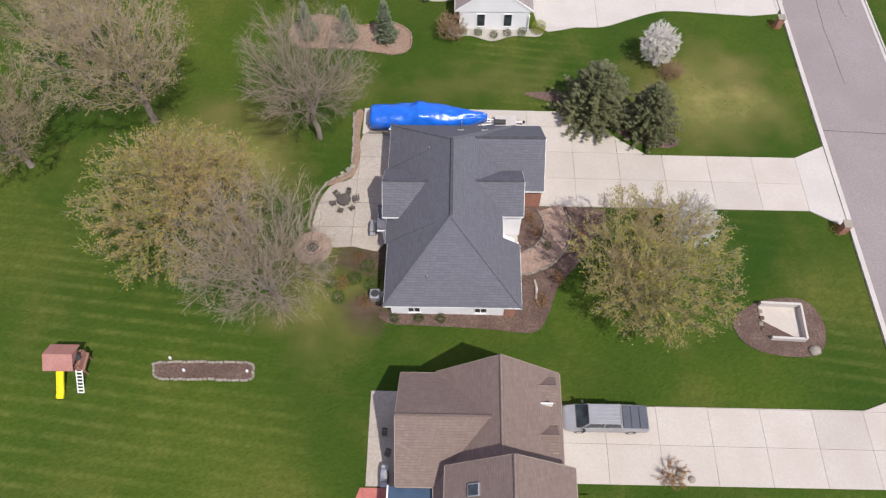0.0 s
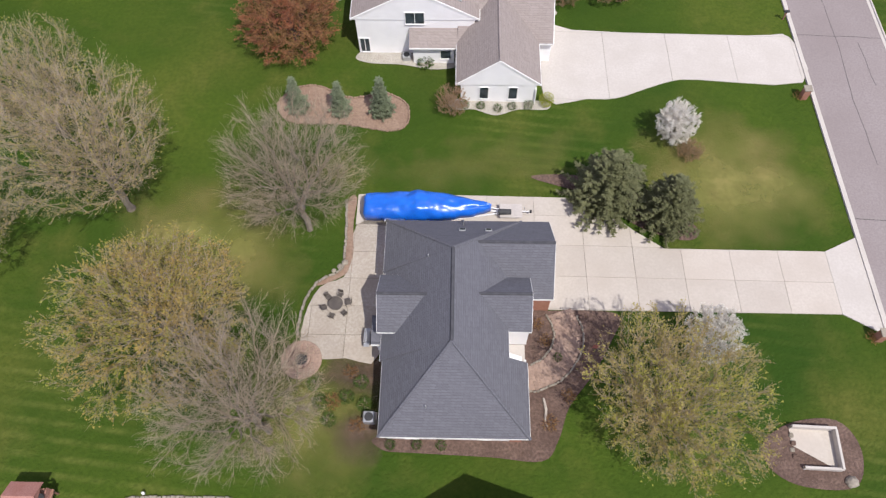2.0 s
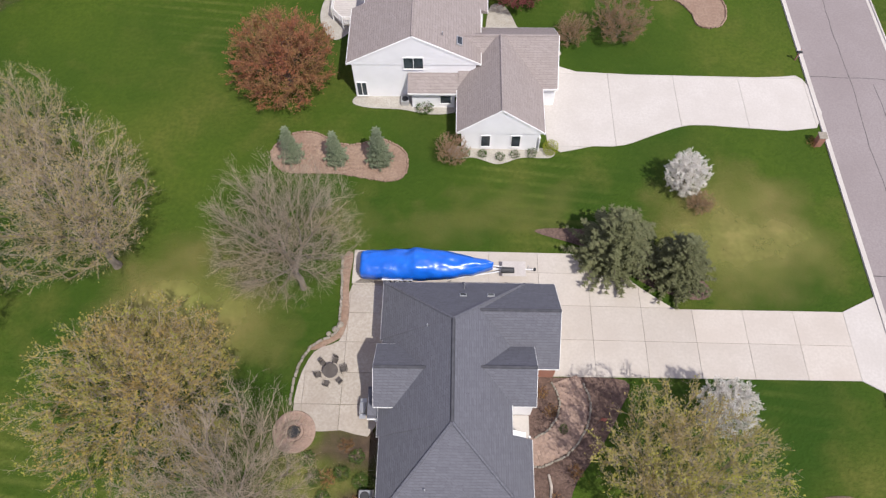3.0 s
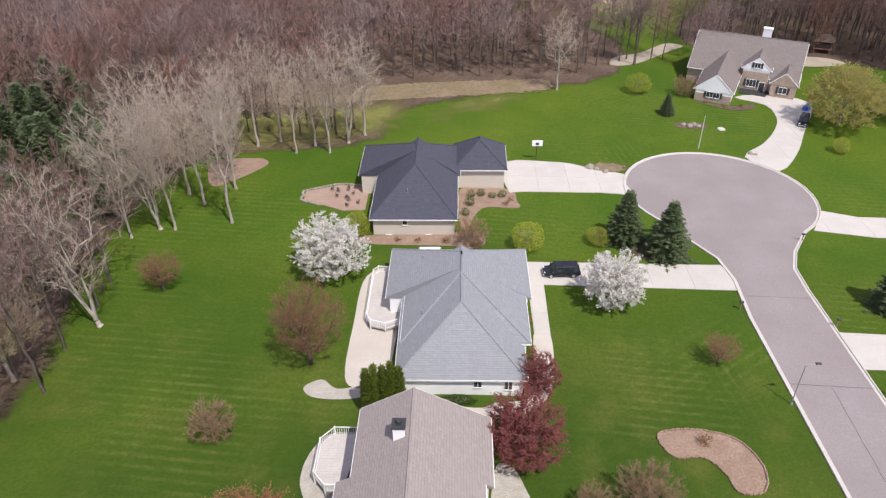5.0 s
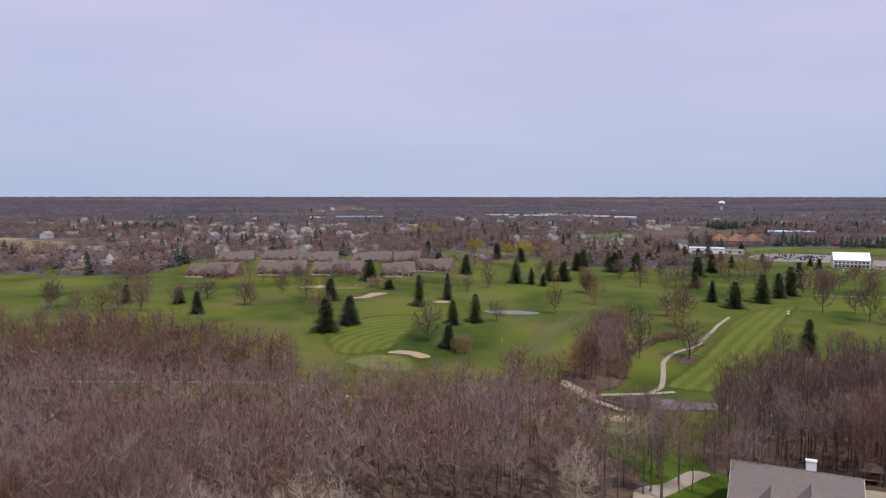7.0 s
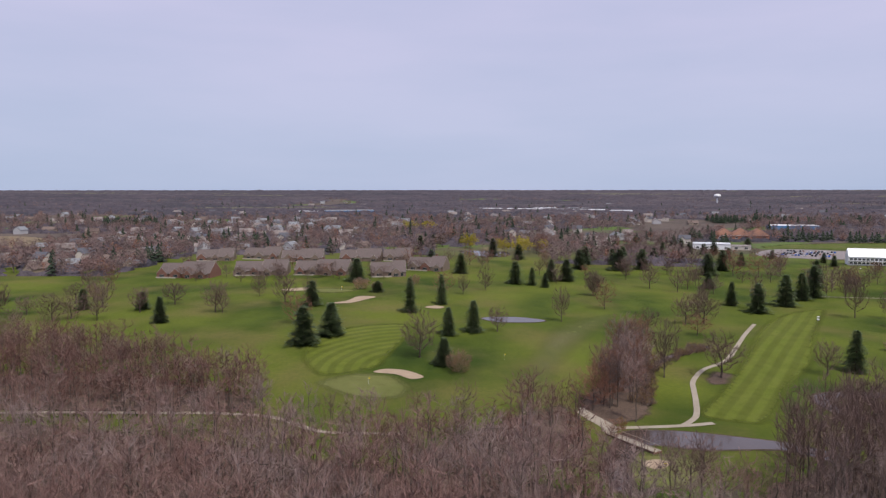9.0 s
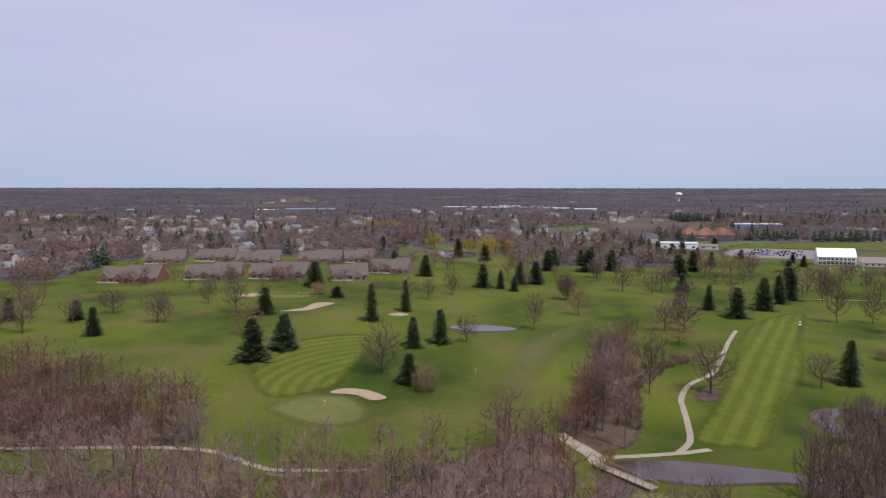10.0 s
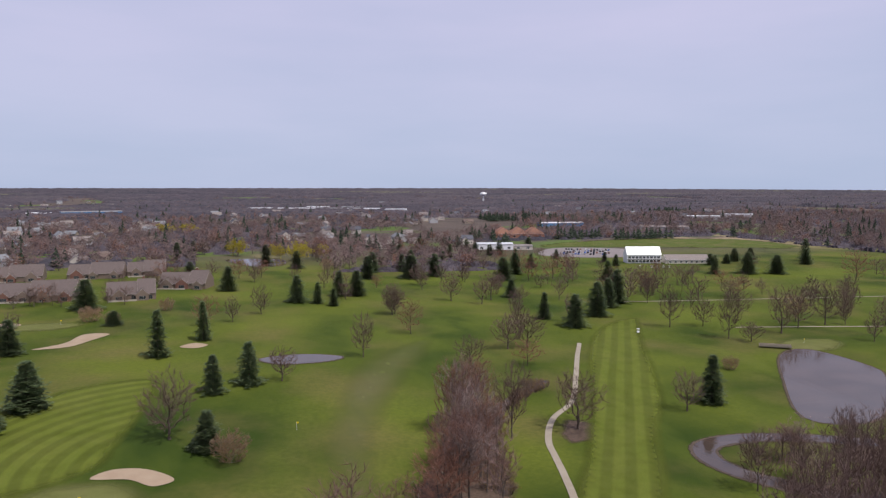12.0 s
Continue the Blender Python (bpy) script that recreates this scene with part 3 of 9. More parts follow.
def drape(name, outline, mat, lift=0.05, kind="structure", label="", category="", parent=None, skirt=0.0, rim=0.0):
    """A flat patch of ground cover laid on the land, cut along the land's own grid so that it follows it."""
    bm = bmesh.new()
    bm.faces.new([bm.verts.new((x, y, 0)) for x, y in outline])
    xs, ys = [p[0] for p in outline], [p[1] for p in outline]
    for axis, grid, lo, hi in ((0, GRID_X, min(xs), max(xs)), (1, GRID_Y, min(ys), max(ys))):
        for g in grid:
            if lo < g < hi:
                co, no = ((g, 0, 0), (1, 0, 0)) if axis == 0 else ((0, g, 0), (0, 1, 0))
                bmesh.ops.bisect_plane(bm, geom=bm.verts[:] + bm.edges[:] + bm.faces[:], plane_co=co, plane_no=no)
    if rim and max(max(xs) - min(xs), max(ys) - min(ys)) < 260:
        n = max(1, round(4.0 / max(0.6, rim / 2)))
        for axis, grid, lo, hi in ((0, GRID_X, min(xs), max(xs)), (1, GRID_Y, min(ys), max(ys))):
            for g0, g1 in zip(grid, grid[1:]):
                for k in range(1, n):
                    g = g0 + (g1 - g0) * k / n
                    if lo < g < hi:
                        co, no = ((g, 0, 0), (1, 0, 0)) if axis == 0 else ((0, g, 0), (0, 1, 0))
                        bmesh.ops.bisect_plane(bm, geom=bm.verts[:] + bm.edges[:] + bm.faces[:], plane_co=co, plane_no=no)
    bmesh.ops.triangulate(bm, faces=bm.faces[:])
    for v in bm.verts:
        v.co.z = ground_z(v.co.x, v.co.y) + lift
    for f in bm.faces:
        if f.normal.z < 0:
            f.normal_flip()
    bm.normal_update()
    for f in bm.faces:
        if f.normal.z < 0:
            f.normal_flip()
    if skirt:
        rim = [e for e in bm.edges if e.is_boundary]
        made = bmesh.ops.extrude_edge_only(bm, edges=rim)["geom"]
        for v in made:
            if isinstance(v, bmesh.types.BMVert):
                v.co.z -= skirt
    me = bpy.data.meshes.new(name)
    bm.to_mesh(me)
    bm.free()
    me.materials.append(mat)
    if rim:
        co = np.empty(len(me.vertices) * 3)
        me.vertices.foreach_get("co", co)
        p = co.reshape(-1, 3)[:, :2]
        a = np.array(outline)
        b = np.roll(a, -1, axis=0)
        best = np.full(len(p), 1e9)
        for q0, q1 in zip(a, b):
            d = q1 - q0
            t = np.clip(((p - q0) @ d) / max(1e-9, d @ d), 0, 1)
            best = np.minimum(best, np.hypot(*(p - q0 - t[:, None] * d).T))
        me.attributes.new("rim", "FLOAT", "POINT").data.foreach_set("value", np.clip(best / rim, 0, 1).astype(np.float32))
    ob = new(name, me)
    if parent:
        ob.parent = parent
    return tagged(ob, label, category, "", kind)


# ---- ground: one sheet to the horizon ----
def land():
    m, nt, bs = base_material("open_land", 0.95, 0, 0.1)
    v = where(nt)
    lawn = blend(nt, noise_of(nt, v, 0.045, 5), (0.028, 0.062, 0.008), (0.068, 0.104, 0.013))
    lawn = blend(nt, times(nt, noise_of(nt, v, 0.06, 6, 0.5, 0.72), 0.5), lawn, (0.140, 0.138, 0.030))
    lawn = blend(nt, times(nt, noise_of(nt, v, 0.19, 5, 0.53, 0.74), 0.45), lawn, (0.150, 0.138, 0.036))
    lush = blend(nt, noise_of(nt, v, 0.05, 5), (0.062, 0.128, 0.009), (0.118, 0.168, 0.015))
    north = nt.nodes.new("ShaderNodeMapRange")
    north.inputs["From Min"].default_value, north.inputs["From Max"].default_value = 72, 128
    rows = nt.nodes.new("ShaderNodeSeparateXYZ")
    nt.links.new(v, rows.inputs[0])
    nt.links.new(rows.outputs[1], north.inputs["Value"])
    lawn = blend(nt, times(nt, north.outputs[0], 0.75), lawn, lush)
    # mower tracks: pale lines of clippings, their run changing from yard to yard
    for turn, width, zone, lo in ((6, 1.25, 0.031, 0.50), (-38, 1.5, 0.027, 0.63), (82, 1.2, 0.036, 0.62)):
        wave = node(nt, "ShaderNodeTexWave", Scale=0.314 / width, Distortion=1.1, Detail=2.0)
        wave.inputs["Detail Scale"].default_value = 0.25
        wave.bands_direction = "Y"
        nt.links.new(where(nt, turn=turn), wave.inputs["Vector"])
        peak = nt.nodes.new("ShaderNodeMapRange")
        peak.inputs["From Min"].default_value, peak.inputs["From Max"].default_value = 0.45, 1.0
        nt.links.new(wave.outputs["Fac"], peak.inputs["Value"])
        mask = times(nt, noise_of(nt, where(nt, scale=(1, 1, 1), turn=turn), zone, 3, lo, lo + 0.1), noise_of(nt, v, 0.5, 4, 0.3, 0.65))
        lawn = blend(nt, times(nt, times(nt, peak.outputs[0], mask), 0.5), lawn, (0.150, 0.165, 0.040))
    lawn = blend(nt, times(nt, noise_of(nt, v, 2.5, 5, 0.3, 0.7), 0.45), lawn, (0.026, 0.055, 0.006))
    # turf mottling; its dark end also paints in patches of tree shadow
    golf = blend(nt, noise_of(nt, v, 0.016, 5), (0.037, 0.062, 0.009), (0.138, 0.162, 0.023))
    golf = blend(nt, times(nt, noise_of(nt, v, 0.03, 6, 0.46, 0.70), 0.7), golf, (0.180, 0.150, 0.052))
    golf = blend(nt, times(nt, noise_of(nt, where(nt, scale=(1.0, 0.4, 1), turn=-30), 0.05, 4, 0.5, 0.7), 0.6), golf, (0.125, 0.155, 0.022))
    golf = blend(nt, times(nt, noise_of(nt, v, 0.8, 4), 0.3), golf, (0.04, 0.065, 0.012))
    woods = blend(nt, noise_of(nt, v, 0.012, 6), (0.10, 0.08, 0.07), (0.14, 0.11, 0.095))
    woods = blend(nt, noise_of(nt, v, 0.0045, 4, 0.54, 0.58), woods, (0.11, 0.16, 0.045))
    woods = blend(nt, noise_of(nt, where(nt, scale=(1, 0.5, 1)), 0.0035, 4, 0.62, 0.64), woods, (0.30, 0.23, 0.15))
    sep = nt.nodes.new("ShaderNodeSeparateXYZ")
    nt.links.new(v, sep.inputs[0])
    zones = []
    for y0, y1 in ((215, 265), (700, 900)):
        r = nt.nodes.new("ShaderNodeMapRange")
        r.inputs["From Min"].default_value, r.inputs["From Max"].default_value = y0, y1
        nt.links.new(sep.outputs[1], r.inputs["Value"])
        zones.append(r.outputs[0])
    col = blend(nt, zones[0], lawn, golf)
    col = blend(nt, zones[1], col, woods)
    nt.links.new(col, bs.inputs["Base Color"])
    bump(nt, bs, noise_of(nt, v, 4.0, 4), 0.6, 0.08)
    g = Geo()
    nx = len(GRID_X)
    g.v = [(x, y, ground_z(x, y)) for y in GRID_Y for x in GRID_X]
    g.f = [(j * nx + i, j * nx + i + 1, (j + 1) * nx + i + 1, (j + 1) * nx + i) for j in range(len(GRID_Y) - 1) for i in range(nx - 1)]
    ob = part("ground", g, m)
    tagged(ob, "mown green lawns running into a golf course and far woodland", "ground", "", "structure")


land()

# ---- road, kerbs, drives ----
ROAD_C, ROAD_R = (41.0, 132.4), 14.9


def road_edge():
    """Both kerb lines of the street, round the turning circle, as one line from west to east."""
    out = [(35.0, y) for y in range(-60, 101, 8)] + [(35.6, 108.0), (34.9, 113.0), (32.0, 118.2)]
    for k in range(0, 33):
        a = radians(225 - k * (225 + 52) / 32)
        out.append((ROAD_C[0] + ROAD_R * math.cos(a), ROAD_C[1] + ROAD_R * math.sin(a)))
    out += [(46.6, 115.2), (44.9, 111.0), (44.6, 106.0)] + [(44.6, y) for y in range(100, -61, -8)]
    return out


EDGE = road_edge()
drape("road", EDGE, M["asphalt"], 0.05, label="pale grey worn asphalt street ending in a turning circle", category="road")


def kerb(edge):
    """Gutter pan and raised kerb, swept along the street's edge."""
    g = Geo()
    prof = ((0.35, 0.055), (0.35, 0.075), (0.05, 0.075), (0.0, 0.19), (-0.14, 0.2), (-0.16, 0.02))
    rings = []
    for i, p in enumerate(edge):
        a, b = Vector((*edge[max(i - 1, 0)], 0)), Vector((*edge[min(i + 1, len(edge) - 1)], 0))
        d = (b - a).normalized()
        nrm = Vector((d.y, -d.x, 0))
        rings.append([(p[0] + nrm.x * s, p[1] + nrm.y * s, ground_z(*p) + h) for s, h in prof])
    g.loft(rings)
    return tagged(part("kerb", g, M["concrete_white"]), "pale concrete kerb and gutter along the street", "kerb", "", "structure")


kerb(EDGE)


def crack(points, width=0.07):
    pts = []
    rng = random.Random(len(points) * 7 + int(points[0][1]))
    for a, b in zip(points, points[1:]):
        n = max(2, int(math.dist(a, b) / 1.2))
        pts += [(a[0] + (b[0] - a[0]) * k / n + rng.uniform(-0.07, 0.07), a[1] + (b[1] - a[1]) * k / n + rng.uniform(-0.07, 0.07)) for k in range(n)]
    drape("road_crack", ribbon(pts + [points[-1]], width), M["tar"], 0.058, label="dark tar-filled crack in the asphalt", category="crack")


crack([(35.3, 43.9), (44.4, 43.6)])
crack([(39.2, 50.0), (39.0, 58.0), (39.4, 66.0), (39.3, 74.0), (39.8, 88.0)], 0.05)
crack([(35.3, 66.9), (44.4, 66.7)], 0.06)
crack([(35.5, 88.4), (44.4, 88.0)])
crack([(35.8, 104.5), (44.4, 104.2)], 0.05)
crack([(41.8, 60.0), (41.6, 66.0)], 0.05)


def slab_field(name, outline, mat, step, origin, label, gap=0.022, thick=0.09, turn=0.0):
    """A paved area of cast slabs with open joints between them, each one a piece of its own."""
    base = drape(name, outline, M["joint"], 0.03, label=label, category="paving")
    c, s = math.cos(radians(turn)), math.sin(radians(turn))
    loc = [((x - origin[0]) * c + (y - origin[1]) * s, -(x - origin[0]) * s + (y - origin[1]) * c) for x, y in outline]
    x0, x1 = min(p[0] for p in loc), max(p[0] for p in loc)
    y0, y1 = min(p[1] for p in loc), max(p[1] for p in loc)
    for i in range(math.floor(x0 / step[0]), math.ceil(x1 / step[0])):
        for j in range(math.floor(y0 / step[1]), math.ceil(y1 / step[1])):
            poly = loc
            for axis, v, up in ((0, i * step[0] + gap / 2, True), (0, (i + 1) * step[0] - gap / 2, False),
                                (1, j * step[1] + gap / 2, True), (1, (j + 1) * step[1] - gap / 2, False)):
                poly = clip_half(poly, axis, v, up)
                if len(poly) < 3:
                    break
            clean = [p for k, p in enumerate(poly) if math.dist(p, poly[k - 1]) > 0.01]
            if len(clean) < 3:
                continue
            area = abs(sum(p[0] * clean[k - 1][1] - clean[k - 1][0] * p[1] for k, p in enumerate(clean))) / 2
            if area < 0.05:
                continue
            w = [(origin[0] + p[0] * c - p[1] * s, origin[1] + p[0] * s + p[1] * c) for p in clean]
            g = Geo()
            g.loft([[(x, y, ground_z(x, y) - 0.02) for x, y in w], [(x, y, ground_z(x, y) + thick) for x, y in w]])
            part("slab", g, mat, base)
    return base


slab_field("driveway", [(7.0, 34.2), (31.8, 34.4), (31.8, 40.4), (17.8, 40.3), (15.2, 42.2), (12.8, 44.4), (9.5, 45.4), (-9.2, 45.4), (-9.2, 42.2), (7.0, 42.2)],
           M["concrete"], (4.2, 3.05), (31.8, 34.3), "pale concrete driveway in large slabs beside the house", 0.025)
slab_field("driveway", [(31.8, 34.4), (35.05, 32.5), (35.05, 42.0), (31.8, 40.4)], M["concrete_white"], (3.3, 12), (31.8, 32.0),
           "bright new concrete driveway apron at the kerb")
slab_field("driveway", [(7.4, 9.9), (31.6, 10.0), (35.05, 8.6), (35.05, 17.2), (31.6, 15.9), (7.4, 15.8)], M["concrete"], (4.0, 2.95), (7.4, 9.9),
           "pale concrete driveway with sawn joints by the brown house", 0.022)
slab_field("driveway", smooth_loop([(8.2, 57.3), (12.4, 57.3), (15.4, 57.5), (18.4, 58.8), (21.4, 60.0), (24, 60.2), (34.5, 60.2), (34.5, 66.5), (30, 66.6), (11.6, 66.8), (9.7, 69.0), (8.2, 68.0)], 3),
           M["concrete_white"], (6.6, 9.3), (34.5, 57.2), "wide pale concrete driveway of the white house", 0.025)
slab_field("driveway", [(8.3, 111.0), (35.4, 111.4), (35.4, 105.6), (10.4, 105.8), (10.2, 95.8), (8.3, 95.8)], M["concrete_white"], (5.4, 5.7), (35.4, 105.6),
           "pale concrete driveway leading to the grey house", 0.025)
slab_field("driveway", smooth_loop([(7.2, 141.8), (15, 142.3), (19.0, 141.6), (22.5, 139.4), (27.0, 138.2), (26.6, 134.5), (26.9, 131.2), (22, 131.4), (9.6, 131.2), (7.2, 131.4)], 3),
           M["concrete_white"], (5.0, 5.2), (7.2, 131.4), "pale concrete driveway beside the slate-blue roofed house", 0.025)
slab_field("driveway", smooth_loop([(57.5, 176.0), (62.5, 171.8), (62.2, 164.5), (59.2, 158.0), (55.0, 152.0), (49.8, 146.3), (53.8, 140.8), (60.0, 148.5), (65.0, 158.0), (70.5, 168.0), (72.0, 174.0), (66.5, 178.0)], 3),
           M["concrete_white"], (5.5, 5.5), (57.5, 146.0), "curving pale concrete driveway of the gabled brick house", 0.025)
slab_field("driveway", [(55.2, 127.2), (60, 125.5), (120, 125.0), (120, 119.0), (60, 119.6), (51.6, 121.2)], M["concrete_white"], (6, 6), (60, 119.0),
           "pale concrete driveway across the street", 0.025)
slab_field("driveway", [(44.7, 91.0), (70, 91.0), (70, 96.5), (44.7, 97.5)], M["concrete_white"], (6, 6), (44.7, 91.0), "pale concrete driveway across the street", 0.025)
slab_field("patio", smooth_loop([(-6.1, 42.1), (-6.2, 30.2), (-9.0, 29.6), (-12.4, 29.8), (-12.7, 33.1), (-11.7, 35.9), (-9.8, 36.9), (-9.2, 38.9), (-9.1, 42.1)], 3),
           M["patio"], (3.0, 2.6), (-12.2, 29.0), "weathered concrete patio slab behind the house", 0.04)
slab_field("patio", [(-6.5, 16.6), (-4.2, 16.6), (-4.2, 9.4), (-6.4, 9.4)], M["patio"], (3.0, 3.6), (-6.5, 9.4), "narrow concrete patio behind the brown house")
slab_field("patio", [(-6.8, 9.3), (-4.4, 9.3), (-4.0, 4.0), (-8.6, 4.0)], M["pink_slab"], (2.0, 2.0), (-8.6, 4.0), "red flagged terrace behind the brown house")


def cover(name, loop, mat, label, category, lift=0.06, steps=5, skirt=0.0):
    if mat in SOFT:
        mid = (sum(p[0] for p in loop) / len(loop), sum(p[1] for p in loop) / len(loop))
        grow = SOFT[mat] * 0.5
        loop = [(p[0] + (p[0] - mid[0]) / max(1, math.dist(p, mid)) * grow, p[1] + (p[1] - mid[1]) / max(1, math.dist(p, mid)) * grow) for p in loop]
    return drape(name, smooth_loop(loop, steps), M[mat], lift, label=label, category=category, skirt=skirt, rim=SOFT.get(mat, 0.0))


def edging(loop, size=0.22, step=0.0, label="row of pale stone edging blocks", closed=True, mat="stone", jitter=0.04):
    """Edging blocks set in a row, each a stone of its own."""
    step = size * 1.62
    rng = random.Random(int(abs(loop[0][0]) * 10) + 3)
    pts = smooth_loop(loop, 12) if closed else smooth_line(loop, 12)
    if closed:
        pts = pts + pts[:1]
    base = thing("edging", pose(0, 0, 0), label, "edging")
    protos = []
    for k in range(4):
        g = Geo().box(-size * 0.75, -size / 2, -0.05, size * 0.75, size / 2, rng.uniform(0.14, 0.2), 0, 0.04)
        protos.append(g.mesh("edging_stone", M[mat]))
    left, count = 0.0, 0
    for a, b in zip(pts, pts[1:]):
        d = math.dist(a, b)
        while left < d:
            t = left / d
            x, y = a[0] + (b[0] - a[0]) * t + rng.uniform(-jitter, jitter), a[1] + (b[1] - a[1]) * t + rng.uniform(-jitter, jitter)
            ob = new("stone", rng.choice(protos))
            ob.parent = base
            ob.matrix_world = on_ground(x, y, math.degrees(math.atan2(b[1] - a[1], b[0] - a[0])) + rng.uniform(-8, 8), dz=0.05)
            left += step
        left -= d
    return base


# garden beds and walks
cover("planting_bed", [(4.2, 33.9), (7.0, 34.1), (13.0, 34.0), (12.4, 31.6), (10.6, 28.6), (8.6, 26.0), (7.6, 23.4), (6.3, 21.8), (2.5, 22.0), (-3, 22.2), (-5.6, 22.4), (-5.6, 23.5), (4.6, 24.0), (4.0, 29)],
      "mulch", "bark-mulched planting bed along the house wall", "planting bed", 0.05)
cover("planting_bed", [(-6.2, 24.4), (-8.2, 24.8), (-9.2, 23.8), (-8.2, 22.8), (-6.0, 22.4)], "litter", "bare brown bed at the house corner", "planting bed", 0.06)
cover("planting_bed", [(-6.4, 29.4), (-9.0, 29.4), (-10.2, 28.2), (-9.0, 27.0), (-6.4, 26.8)], "litter", "bare garden bed with withered plants beside the patio", "planting bed", 0.05)
cover("planting_bed", [(-9.4, 42.0), (-9.0, 38.2), (-9.6, 37.2), (-11.6, 36.1), (-12.2, 36.4), (-10.2, 37.5), (-9.9, 39.2), (-10.1, 44.6), (-9.3, 45.0)],
      "mulch_pale", "narrow mulched strip along the patio edge", "planting bed", 0.06)
edging([(-10.2, 44.6), (-9.9, 39.6), (-10.1, 37.6), (-11.9, 36.4), (-12.9, 34.2), (-13.1, 31.4)], 0.2, 0.34, "low stone edging round the patio", False)
cover("spruce_bed", [(-18.0, 56.0), (-16.4, 58.1), (-14.2, 58.4), (-11.3, 57.0), (-9.1, 57.2), (-7.5, 57.6), (-5.3, 56.1), (-5.2, 53.7), (-6.8, 52.8), (-11.6, 53.6), (-16.4, 53.8)],
      "mulch_pale", "kidney-shaped pale mulch bed under young spruces", "planting bed")
edging([(-18.0, 56.0), (-16.4, 58.1), (-14.2, 58.4), (-11.3, 57.0), (-9.1, 57.2), (-7.5, 57.6), (-5.3, 56.1), (-5.2, 53.7), (-6.8, 52.8), (-11.6, 53.6), (-16.4, 53.8)], 0.18, 0.42, "low brown edging round the spruce bed", mat="mulch_pale")
PLANTER = [(-23.6, 18.6), (-23.8, 18.0), (-23.2, 17.3), (-19.6, 17.3), (-16.3, 17.3), (-15.9, 18.0), (-16.4, 18.7), (-20.0, 18.7)]
cover("planting_bed", PLANTER, "mulch", "long narrow flower bed of bare soil in the lawn", "planting bed", 0.07, 3)
edging(PLANTER, 0.2, 0.3, "pale block edging round the flower bed")
SANDBED = [(23.0, 23.6), (25.6, 25.2), (29.0, 25.4), (30.3, 23.2), (29.2, 20.5), (25.4, 20.4), (23.2, 21.6)]
cover("planting_bed", SANDBED, "mulch", "oval bark bed round a concrete wall", "planting bed")
ISLAND = [(19.2, 80.4), (21.4, 81.3), (24.5, 81.2), (27.2, 80.0), (28.5, 76.8), (27.6, 74.0), (25.2, 73.8), (24.6, 75.9), (23.0, 77.8), (20.2, 77.8)]
cover("planting_bed", ISLAND, "mulch_pale", "curved island bed of brown mulch in the lawn", "planting bed")
edging(ISLAND, 0.18, 0.5, "low brown edging round the island bed", mat="mulch_pale")
